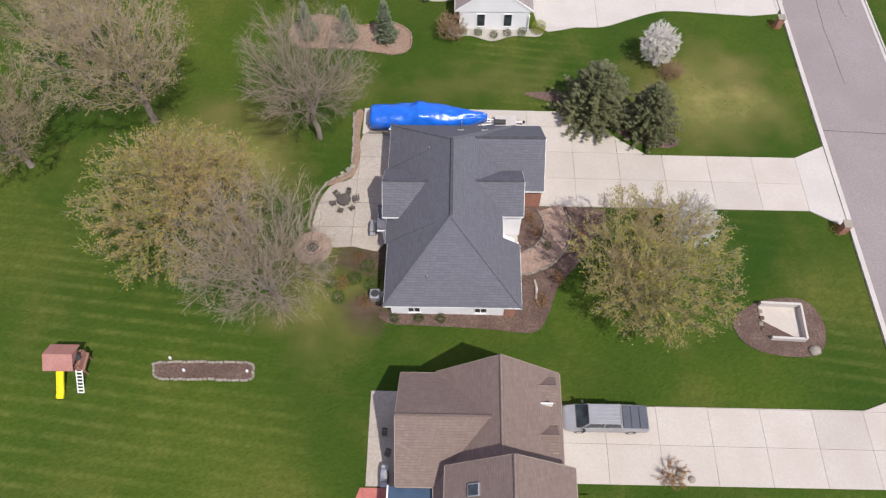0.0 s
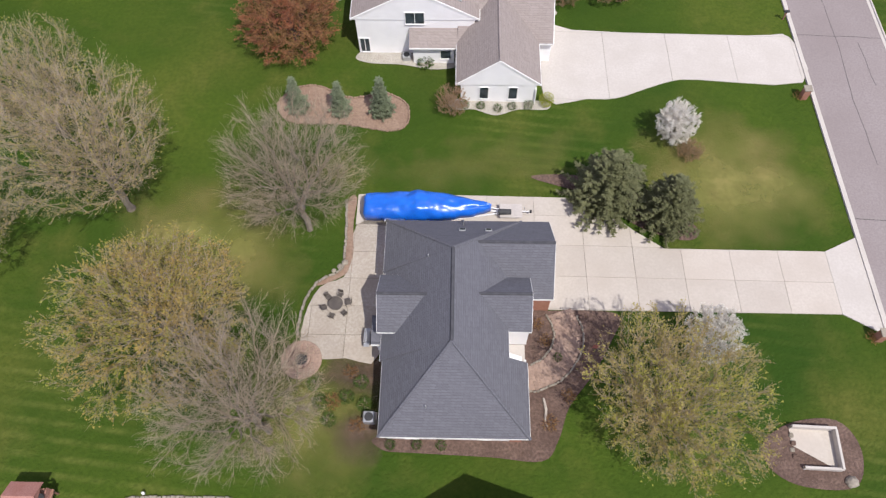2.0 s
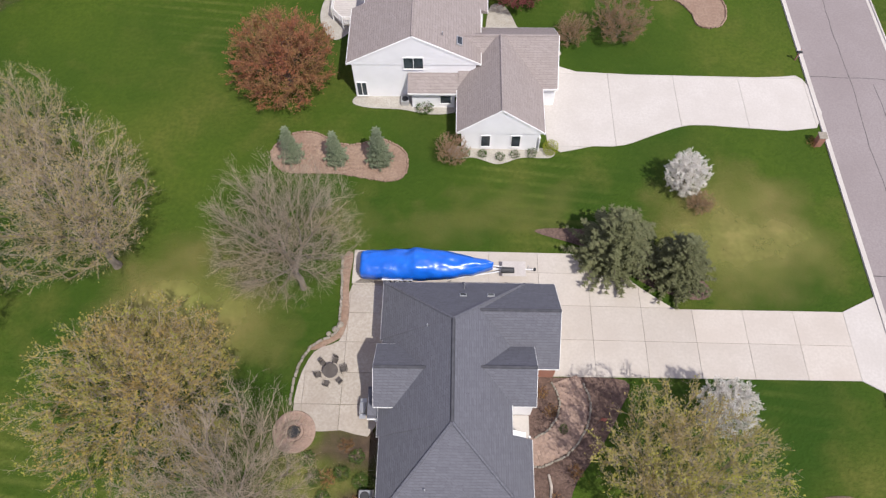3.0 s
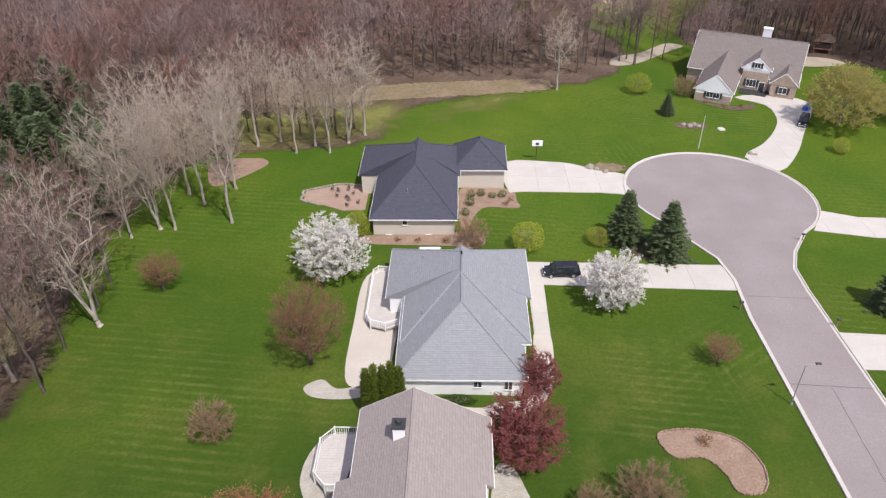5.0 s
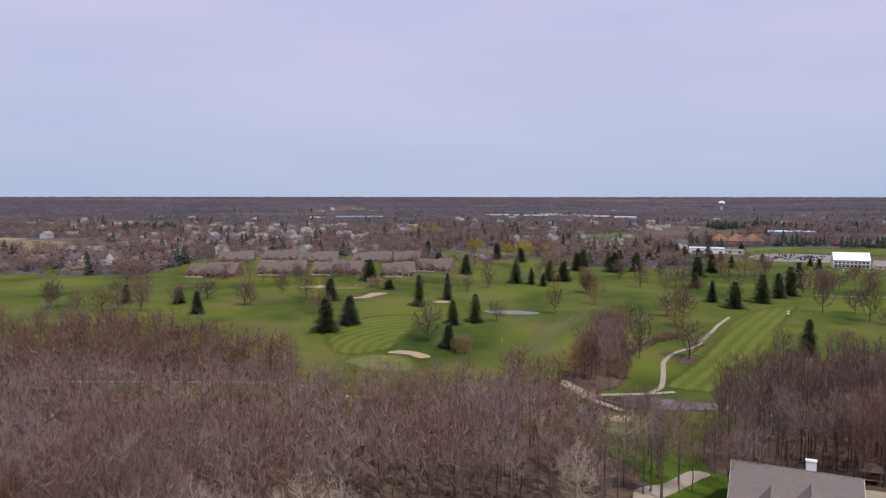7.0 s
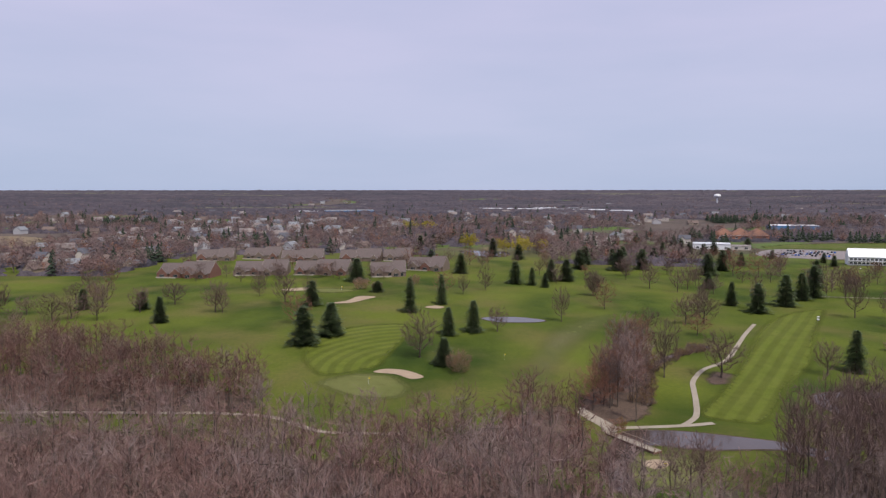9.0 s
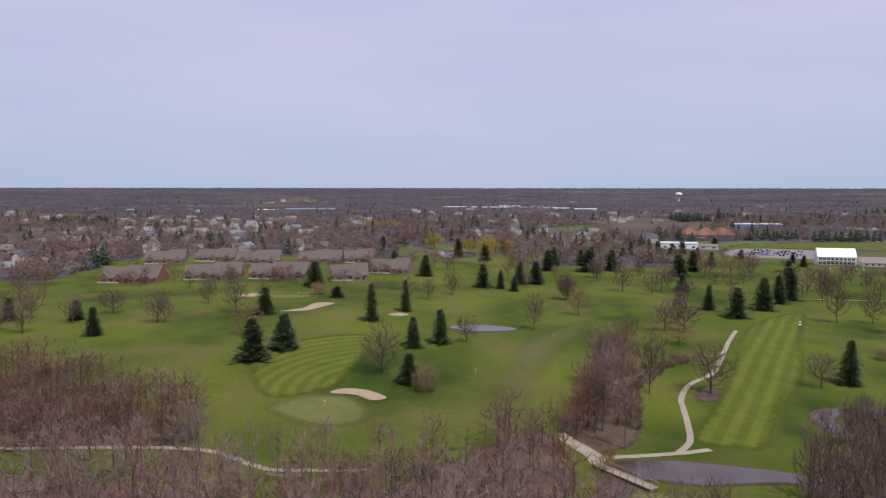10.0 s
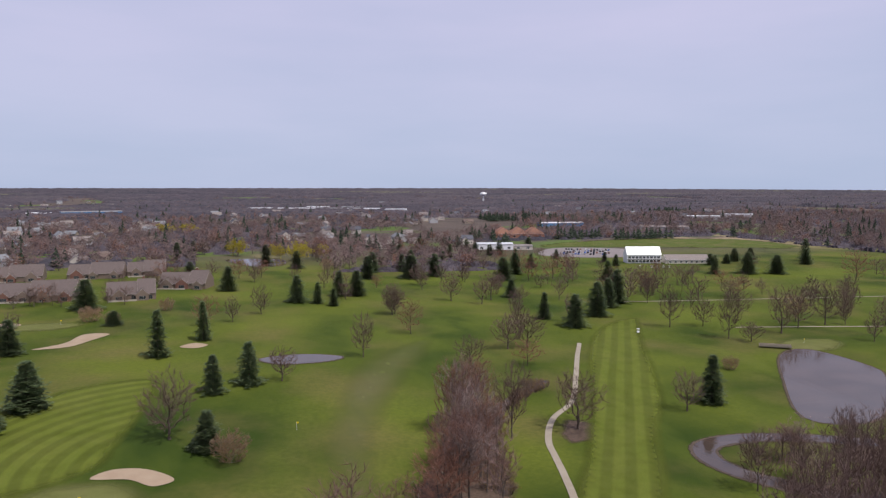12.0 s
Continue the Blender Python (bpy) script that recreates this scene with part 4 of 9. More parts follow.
for loop, mat, label in (
        ([(-0.6, 56.9), (7.9, 56.9), (8.4, 55.8), (5.6, 55.7), (3.4, 54.9), (1.2, 55.6), (-0.6, 55.5)], "gravel", "pale stone bed under the garage gable"),
        ([(-10.4, 63.2), (-9.4, 63.4), (-1.4, 62.8), (-0.6, 61.2), (-3.0, 60.8), (-6.0, 61.4), (-9.2, 61.6), (-10.8, 62.2)], "gravel", "pale stone bed along the white wall"),
        ([(-11.0, 76.5), (-11.4, 73), (-13.4, 70.8), (-15.2, 73.6), (-15.0, 77.2), (-13.2, 79.8)], "gravel", "pale gravel round the deck"),
        ([(2.8, 68.5), (8.6, 68.6), (10.2, 69.4), (8.4, 71.0), (6.4, 71.6), (4.6, 76.0), (2.8, 75.6)], "gravel", "pale stone bed by the front walk"),
        ([(-12.7, 107.2), (-13.2, 97), (-13.0, 88.0), (-11.0, 86.2), (-8.4, 86.4), (-8.2, 107.6)], "concrete", "pale concrete apron behind the grey house"),
        ([(-17.2, 86.4), (-16.2, 85.0), (-13.6, 84.6), (-11.0, 85.0), (-10.8, 86.6), (-13.6, 86.2), (-15.4, 87.6)], "gravel", "pale gravel lobe by the cedars"),
        ([(-7.6, 84.6), (1, 83.6), (3.2, 84.4), (7.4, 86.0), (8.2, 95.6), (10.2, 95.6), (9.4, 86.6), (6, 82.8), (2, 82.2), (-4, 82.6)], "concrete", "pale concrete walk round the grey house"),
        ([(-14.4, 117.2), (-14.0, 115.2), (-8, 114.8), (-1.6, 114.6), (0.6, 113.8), (3.0, 115.2), (2.6, 118.0), (-0.8, 118.4), (-6, 117.6)], "mulch_pale", "brick-coloured mulch bed along the cream house"),
        ([(0.0, 132.4), (7.4, 131.8), (8.4, 128.0), (8.4, 125.8), (3.0, 125.4), (0.4, 119.0), (-0.6, 122.0)], "mulch_pale", "planted mulch bed by the front walk"),
        ([(-43.0, 141.6), (-41.6, 134.0), (-39.2, 132.6), (-33.8, 139.2), (-33.8, 142.0), (-36.4, 142.8)], "mulch_pale", "small mulched bed on the lawn"),
        ([(41.0, 160.6), (43.8, 161.6), (46.8, 160.6), (46.6, 158.8), (43.4, 158.4), (41.2, 159.2)], "mulch", "small rock bed in the lawn"),
        ([(48.5, 173.6), (55.5, 170.6), (60.2, 172.2), (59.0, 169.6), (55.0, 168.6), (49.5, 172.0)], "mulch", "mulched bed before the gabled house"),
        ([(20.8, 138.4), (26.9, 139.6), (27.6, 141.6), (24.4, 142.2), (20.6, 141.2)], "tan", "dry stony patch at the drive's mouth"),
        ([(22.0, 115.0), (26.5, 111.6), (31.0, 112.8), (29.0, 116.0), (24.0, 119.0), (19.6, 118.4)], "mulch", "dark mulch under the spruces"),
        ([(6.5, 47.6), (12, 45.6), (16.0, 42.4), (20.0, 41.2), (21.0, 42.6), (17.6, 45.2), (13.5, 47.4), (10, 48.0)], "mulch", "brown needle litter under the pines")):
    cover("planting_bed" if mat not in ("concrete", "paver") else "pavement", loop, mat, label, "planting bed" if mat not in ("concrete", "paver") else "paving")

PATIO = [(-25.0, 130.6), (-20.0, 132.8), (-14.9, 132.4), (-14.9, 124.6), (-18.2, 124.4), (-21.6, 126.2), (-24.8, 127.8)]
drape("pavement", PATIO, M["paver"], 0.07, label="brown paved patio behind the house", category="paving")
edging([(-14.9, 132.6), (-20.0, 133.0), (-22.5, 132.0), (-25.2, 130.7), (-25.1, 129.2), (-25.0, 127.6), (-21.6, 126.0)], 0.4, 0.6, "low pale stone wall round the patio", False)
# woodland floor, dry grass belt, far side fields
cover("woodland_floor", [(-52, 76), (-46, 84), (-45, 92), (-47, 102), (-49, 116), (-47, 134), (-42, 144.5), (-22, 147.5), (-15, 153), (-14, 163), (-2, 170.5), (16, 176.5), (30, 184), (37, 194),
      (40, 215), (30, 232), (10, 246), (-20, 250), (-60, 268), (-110, 282), (-170, 290), (-230, 280), (-240, 200), (-150, 120), (-90, 80)],
      "litter", "brown leaf litter under bare woods", "woodland floor", 0.05)
cover("woodland_floor", [(58, 212), (80, 206), (96, 196), (112, 180), (140, 172), (210, 180), (220, 240), (150, 262), (100, 258), (76, 248), (62, 236)], "litter", "brown leaf litter under bare woods", "woodland floor", 0.05)
cover("dry_grass", [(-42.6, 171), (-28, 176.5), (-14, 180), (2, 183), (17, 185), (18, 177.5), (2, 173), (-13.5, 171), (-24, 168.5), (-31, 166.4)], "tan", "belt of tan dead grass at the wood's edge", "dry grass", 0.08)
cover("dry_grass", [(35, 196), (41, 197), (52, 208), (56, 212), (52, 214), (44, 206), (37, 202)], "path", "pale stony strip behind the lawn", "stony strip", 0.08)
cover("dry_grass", [(75, 199), (83, 196.5), (91, 198.5), (88, 203), (80, 204)], "path", "pale gravel clearing by the hut", "gravel", 0.09)

# ---- golf course ----
cover("golf_fairway", [(-56, 366), (-51, 384), (-40, 397), (-21, 402), (-18, 386), (-24, 352), (-27, 337), (-44, 327), (-54, 344)], "fairway_arc", "striped mown fairway", "fairway", 0.08)
cover("golf_fairway", [(137, 412), (160, 446), (184, 468), (198, 469), (178, 434), (162, 407), (133, 356), (114, 329), (90, 291), (78, 289), (69, 297), (84, 320), (108, 360)],
      "fairway", "long striped mown fairway", "fairway", 0.08)
cover("golf_green", [(-44, 318), (-35, 328), (-21, 327), (-15, 314), (-20, 305), (-32, 306)], "green", "pale close-cut putting green", "putting green", 0.1)
cover("golf_green", [(36, 246), (37, 257), (43, 262), (52, 262), (58, 256), (54, 246), (46, 240)], "green", "mown green by the creek", "putting green", 0.08)
cover("golf_green", [(215, 398), (232, 408), (250, 404), (244, 392), (228, 388)], "green", "pale close-cut putting green", "putting green", 0.1)
cover("golf_green", [(-95, 500), (-75, 512), (-55, 506), (-66, 494)], "green", "pale close-cut putting green", "putting green", 0.1)
for loop in ([(42.3, 255.6), (46.6, 258.4), (49.5, 255.8), (45.0, 251.8)], [(-27.8, 331), (-23.7, 335), (-16.6, 333.6), (-10.6, 327), (-14.8, 324.4), (-20, 329)],
             [(-65, 455.8), (-55.6, 464), (-51, 480), (-41.5, 478), (-46, 468), (-53, 457)], [(-14, 447), (-9, 453), (-4, 449), (-8, 444)], [(-100, 506), (-88, 516), (-80, 510), (-90, 502)]):
    cover("sand_bunker", loop, "sand", "pale sand bunker with a mown rim", "bunker", 0.13)
for loop, label in (([(44.5, 279.5), (56, 280.8), (66, 278.6), (84, 271), (92, 262), (88, 258), (80, 266), (60, 265.6), (49, 269), (42.5, 262), (38.5, 254), (36.2, 240), (32.4, 240), (33.6, 254), (38, 266)], "dark creek widening below the footbridge"),
                    ([(209, 388), (226, 391), (230, 367), (222, 353), (190, 326), (172, 319), (161, 328), (186, 362)], "brownish still pond reflecting the sky"),
                    (ribbon(smooth_line([(164, 304), (152, 311), (139, 316), (127, 317.5), (117, 315), (112.4, 308), (113, 299), (118, 290), (125, 282), (133, 276)], 3), 5.4), "narrow horseshoe-shaped pond"),
                    ([(13.5, 422), (29, 426), (42, 420), (36, 414), (20, 413)], "small dark pond on the course"),
                    ([(9, 790), (30, 800), (56, 790), (50, 742), (26, 742)], "far dark pond"),
                    (ribbon(smooth_line([(101, 376), (92, 368), (79, 357), (67.5, 339), (60, 318), (56, 303)], 3), 1.7), "narrow creek between the trees")):
    cover("pond", loop, "water", label, "pond", 0.16)
    ring_ = smooth_loop(loop, 3)
    area = sum(p[0] * q[1] - q[0] * p[1] for p, q in zip(ring_, ring_[1:] + ring_[:1]))
    wide = []
    for i, p in enumerate(ring_):
        d = Vector((ring_[(i + 1) % len(ring_)][0] - ring_[i - 1][0], ring_[(i + 1) % len(ring_)][1] - ring_[i - 1][1], 0)).normalized()
        s = 1 if area > 0 else -1
        wide.append((p[0] + s * d.y * 1.6, p[1] - s * d.x * 1.6))
    drape("pond_bank", wide, M["bank"], 0.12, label="muddy bank round the water", category="bank", rim=1.8)
for line, width in (([(36, 299), (38.5, 291.9), (42.3, 283.6), (47.4, 283.2), (62, 285.1), (71, 287.4)], 2.0), ([(62, 285.4), (68, 293), (72.8, 307), (76, 318), (79.5, 329), (88, 343.4), (101, 356.4), (115, 380), (128, 403), (140.4, 424)], 1.75),
                    ([(-140, 291), (-118, 291.9), (-89.4, 291.7), (-66.9, 291.2), (-51, 288), (-40, 280), (-32.8, 276.4), (-13.5, 276.1)], 1.8)):
    drape("cart_path", ribbon(smooth_line(line), width), M["path"], 0.14, label="narrow pale cart path", category="path")
cover("cart_path", [(34.5, 296), (38.4, 294), (42.8, 284.6), (42.4, 280), (39.0, 278.6), (38.6, 284), (36, 290)], "path", "bare sandy turning place at the bridge", "path", 0.15)

cover("golf_fairway", [(16, 300), (20, 318), (31, 362), (42, 400), (62, 430), (86, 446), (72, 410), (48, 366), (40, 340), (35, 312), (30, 298)], "haze_turf", "worn yellowish open fairway", "fairway", 0.08)
for line, width in (([(203, 523), (260, 510), (380, 488), (460, 470)], 1.7), ([(228, 437), (262, 428), (296, 418)], 1.6)):
    drape("cart_path", ribbon(smooth_line(line), width), M["path"], 0.16, label="narrow pale cart path", category="path")
cover("meadow", [(340, 880), (420, 850), (520, 812), (600, 780), (640, 860), (600, 930), (480, 940), (400, 930)], "field", "far green meadow behind the clubhouse", "meadow", 0.3)
cover("meadow", [(780, 1385), (930, 1365), (1035, 1515), (885, 1525), (830, 1450)], "field", "far green meadow among woods", "meadow", 0.8)
cover("meadow", [(-660, 985), (-520, 985), (-425, 840), (-480, 800), (-620, 810)], "tan", "far ploughed tan field", "field", 0.5)
cover("parking_lot", [(300, 790), (366, 752), (420, 824), (352, 862)], "asphalt", "grey car park beside the clubhouse", "car park", 0.3)

# bare and dry places in the turf
dry_lift = 0.02
for loop in ([(17, 45), (22, 42.6), (29, 42.6), (32, 46), (30, 52), (23, 54), (18, 50)], [(-30, 43), (-16, 49), (-2, 52), (10, 52), (8, 46.4), (-8, 46.6), (-18, 42)],
             [(-30, 42), (-20, 46), (-15, 36), (-26, 32)], [(-9, 31), (-6, 24), (-12, 20), (-16, 27)], [(-10, 160), (2, 164), (14, 173), (2, 172)], [(-42, 147), (-24, 150), (-14, 156), (-12, 166), (-15, 171), (-30, 166), (-44, 163)]):
    dry_lift += 0.006
    cover("dry_patch", loop, "dry_lawn", "yellow-brown dry patch in the lawn", "dry patch", dry_lift)
for loop in ([(36, 290), (46, 286), (58, 300), (66, 330), (72, 352), (62, 354), (48, 326), (38, 308)], [(146, 300), (160, 308), (172, 300), (168, 284), (150, 284)], [(84, 328), (90, 340), (98, 337), (94, 327)],
             [(-210, 300), (-130, 330), (-70, 310), (-64, 292), (-120, 294)], [(4, 247), (30, 262), (34, 290), (26, 300), (-10, 262)]):
    cover("woodland_floor", loop, "litter", "brown litter under the thicket", "woodland floor", 0.07)

# ---- houses ----
class House:
    """A house in its own frame: local metres, z up from the ground at its middle."""

    def __init__(self, m, label, roof, wall, trim="trim", name="house", sink=2.0, over=0.45):
        self.root = thing(name, m, label, "house")
        self.roof_mat, self.wall_mat, self.trim, self.sink, self.over = M[roof], M[wall], M[trim], sink, over
        self.gutter_w, self.vent_shadow_mat = 0.06, None

    def roof(self, x0, x1, y0, y1, ze, zr, axis="y", hip=(0.0, 0.0), mid=None, ze2=None, walls=True, wall=None, trims=(1, 1), gutters=True):
        """A ridged roof over a rectangle. axis: the way the ridge runs; hip: how far each end is hipped back; ze2: the eave of the far side."""
        swap = axis == "x"
        a0, a1, b0, b1 = (y0, y1, x0, x1) if swap else (x0, x1, y0, y1)
        c = (a0 + a1) / 2 if mid is None else mid
        zl, zh = ze, ze if ze2 is None else ze2
        at = (lambda a, b, z: (b, a, z)) if swap else (lambda a, b, z: (a, b, z))
        t = 0.2
        g = Geo()
        p = [at(a0, b0, zl - t), at(a1, b0, zh - t), at(a1, b1, zh - t), at(a0, b1, zl - t),
             at(a0, b0, zl), at(a1, b0, zh), at(a1, b1, zh), at(a0, b1, zl),
             at(c, b0 + hip[0], zr), at(c, b1 - hip[1], zr)]
        f = [(3, 2, 1, 0), (0, 1, 5, 4), (1, 2, 6, 5), (2, 3, 7, 6), (3, 0, 4, 7), (4, 5, 8), (6, 7, 9), (5, 6, 9, 8), (7, 4, 8, 9)]
        g.add(p, [tuple(reversed(q)) for q in f] if swap else f)
        e0, e1 = int(not hip[0] and bool(trims[0])), int(not hip[1] and bool(trims[1]))
        g.m = [1, e0, 0, e1, 0, e0, e1, 0, 0]
        r = part("roof", g, (self.roof_mat, M[wall] if wall else self.wall_mat), self.root)
        # ridge and hip caps; the ridge one takes the painted vent shadow where set
        lines = [((c, b0 + hip[0], zr), (c, b1 - hip[1], zr))]
        for k, (b, h) in enumerate(((b0, hip[0]), (b1, -hip[1]))):
            if h:
                lines += [((a0, b, zl), (c, b + h, zr)), ((a1, b, zh), (c, b + h, zr))]
        for q0, q1 in lines:
            if math.dist(q0, q1) > 0.3:
                part("ridge_cap", Geo().tube([at(q0[0], q0[1], q0[2] - 0.03), at(q1[0], q1[1], q1[2] - 0.03)], [0.13, 0.13], 6), self.vent_shadow_mat if self.vent_shadow_mat and (q0, q1) == lines[0] else self.roof_mat, r)
        # gutters along the eaves, barge boards up the gables
        e = self.gutter_w
        for a, z in ((a0, zl), (a1, zh)) if gutters else ():
            s = -1 if a == a0 else 1
            lo, hi = sorted((a, a + s * e))
            q0, q1 = at(lo, b0, 0), at(hi, b1, 0)
            part("gutter", Geo().box(min(q0[0], q1[0]), min(q0[1], q1[1]), z - t - 0.02, max(q0[0], q1[0]), max(q0[1], q1[1]), z - 0.05), self.trim, self.root, "white gutter")
        for b, h, s in ((b0, hip[0], -1), (b1, hip[1], 1)):
            lo, hi = sorted((b, b + s * e))
            if h and not gutters:
                continue
            if h:
                z = min(zl, zh)
                q0, q1 = at(a0, lo, 0), at(a1, hi, 0)
                part("gutter", Geo().box(min(q0[0], q1[0]), min(q0[1], q1[1]), z - t - 0.02, max(q0[0], q1[0]), max(q0[1], q1[1]), z - 0.05), self.trim, self.root, "white gutter")
            elif trims[0 if s < 0 else 1]:
                for a, z in ((a0, zl), (a1, zh)):
                    ring = []
                    for bb in (lo, hi):
                        ring.append([at(a, bb, z - t - 0.04), at(c, bb, zr - t - 0.04), at(c, bb, zr - 0.03), at(a, bb, z - 0.03)])
                    part("barge_board", Geo().loft(ring), self.trim, self.root, "white barge board")
        if walls:
            o = self.over
            w = Geo()
            zt = min(zl, zh) - 0.1
            u0, u1, v0, v1 = a0 + o, a1 - o, b0 + (o if hip[0] else 0.08), b1 - (o if hip[1] else 0.08)
            if hip[0] or hip[1]:
                q0, q1 = at(u0 + 0.012, v0 + (0 if hip[0] else 0.03), 0), at(u1 - 0.012, v1 - (0 if hip[1] else 0.03), 0)
                w.box(min(q0[0], q1[0]), min(q0[1], q1[1]), -self.sink, max(q0[0], q1[0]), max(q0[1], q1[1]), zt)
            if not (hip[0] and hip[1]):
                sl, sh = (zr - zl) / (c - a0), (zr - zh) / (a1 - c)
                prof = [(u0, -self.sink), (u1, -self.sink), (u1, zh + o * sh - 0.24), (c, zr - 0.3), (u0, zl + o * sl - 0.24)]
                w0, w1 = v0 + hip[0], v1 - hip[1]
                w.loft([[at(a, b, z) for a, z in prof] for b in (w0, w1)])
            part("wall", w, M[wall] if wall else self.wall_mat, self.root)
        return r

    def shed(self, x0, x1, y0, y1, z0, z1):
        """A lean-to roof that climbs from y0 to y1, with its walls."""
        g = Geo().loft([[(x, y0, z0 - 0.18), (x, y1, z1 - 0.18), (x, y1, z1), (x, y0, z0)] for x in (x0, x1)])
        r = part("roof", g, self.roof_mat, self.root)
        part("gutter", Geo().box(x0, y0 - 0.07, z0 - 0.2, x1, y0, z0 - 0.04), self.trim, self.root, "white fascia and gutter")
        part("wall", Geo().loft([[(x, y0 + 0.4, -self.sink), (x, y1 + 0.5, -self.sink), (x, y1 + 0.5, z1 - 0.2), (x, y0 + 0.4, z0 - 0.1)] for x in (x0 + 0.35, x1 - 0.35)]),
             self.wall_mat, self.root)
        return r

    def window(self, x, y, z, w=1.0, h=1.2, face="s", bars=1, name="window", shutters=False):
        """A window on a wall plane: frame, panes and sill. face: the way it looks."""
        turn = {"s": 0, "e": 90, "n": 180, "w": 270}[face]
        m = pose(x, y, z, 0, 0, turn)
        fr = Geo()
        b = 0.055
        fr.box(-w / 2, -0.06, 0, w / 2, 0.05, b).box(-w / 2, -0.06, h - b, w / 2, 0.05, h)
        fr.box(-w / 2, -0.06, b, -w / 2 + b, 0.05, h - b).box(w / 2 - b, -0.06, b, w / 2, 0.05, h - b)
        for k in range(bars):
            xx = -w / 2 + w * (k + 1) / (bars + 1)
            fr.box(xx - 0.03, -0.045, b, xx + 0.03, 0.05, h - b)
        win = part(name, fr.move(m), self.trim, self.root)
        part("pane", Geo().box(-w / 2 + b, -0.02, b, w / 2 - b, 0.04, h - b).move(m), M["glass"], win)
        part("sill", Geo().box(-w / 2 - 0.04, -0.1, -0.05, w / 2 + 0.04, 0.05, 0.0).move(m), self.trim, win)
        if shutters:
            for s in (-1, 1):
                xx = s * (w / 2 + 0.28)
                part("shutter", Geo().box(xx - 0.22, -0.08, 0, xx + 0.22, 0.05, h, 0, 0.02).move(m), M["dark"], win, "dark louvred shutter")
        return win

    def garage_door(self, x, y, w, h, face="s", rows=4):
        turn = {"s": 0, "e": 90, "n": 180, "w": 270}[face]
        m = pose(x, y, 0, 0, 0, turn)
        fr = Geo().box(-w / 2 - 0.12, -0.06, -0.2, -w / 2, 0.05, h + 0.12).box(w / 2, -0.06, -0.2, w / 2 + 0.12, 0.05, h + 0.12).box(-w / 2, -0.06, h, w / 2, 0.05, h + 0.12)
        d = part("garage_door", fr.move(m), self.trim, self.root)
        for k in range(rows):
            part("panel", Geo().box(-w / 2 + 0.01, -0.035, -0.1 + k * h / rows + 0.01, w / 2 - 0.01, 0.04, -0.1 + (k + 1) * h / rows - 0.01, 0, 0.015).move(m), M["trim"], d)

    def door(self, x, y, face="s", w=0.95, h=2.05, mat="dark"):
        m = pose(x, y, 0, 0, 0, {"s": 0, "e": 90, "n": 180, "w": 270}[face])
        fr = Geo().box(-w / 2 - 0.1, -0.06, -0.1, -w / 2, 0.05, h + 0.1).box(w / 2, -0.06, -0.1, w / 2 + 0.1, 0.05, h + 0.1).box(-w / 2, -0.06, h, w / 2, 0.05, h + 0.1)
        d = part("door", fr.move(m), self.trim, self.root)
        part("door_leaf", Geo().box(-w / 2, -0.03, -0.1, w / 2, 0.03, h, 0, 0.01).move(m), M[mat], d)
        part("door_handle", Geo().disc(w / 2 - 0.1, -0.06, 0.95, 1.07, 0.03, None, 8).move(m), M["steel"], d)

    def on_slope(self, name, x, y, z, w, l, axis, slope, rise, mats, label=""):
        """A skylight or roof box lying on a slope: slope is the rise per metre along +x or +y."""
        ang = math.degrees(math.atan(slope))
        m = pose(x, y, z, ang if axis == "y" else 0, -ang if axis == "x" else 0, 0)
        s = part(name, Geo().box(-w / 2, -l / 2, -0.1, w / 2, l / 2, rise, 0, 0.02).move(m), M[mats[0]], self.root, label)
        if len(mats) > 1:
            part("pane", Geo().box(-w / 2 + 0.07, -l / 2 + 0.07, rise - 0.01, w / 2 - 0.07, l / 2 - 0.07, rise + 0.015).move(m), M[mats[1]], s)

    def vent(self, x, y, z, h=0.4, r=0.06, mat="steel"):
        part("vent_pipe", Geo().disc(x, y, z - 0.4, z + h, r, None, 10), M[mat], self.root)

    def box(self, name, x0, y0, z0, x1, y1, z1, mat, label="", bevel=0.02):
        return part(name, Geo().box(x0, y0, z0, x1, y1, z1, 0, bevel), M[mat], self.root, label)


def at_house(x, y, turn=0.0):
    return pose(x, y, ground_z(x, y), 0, 0, turn)


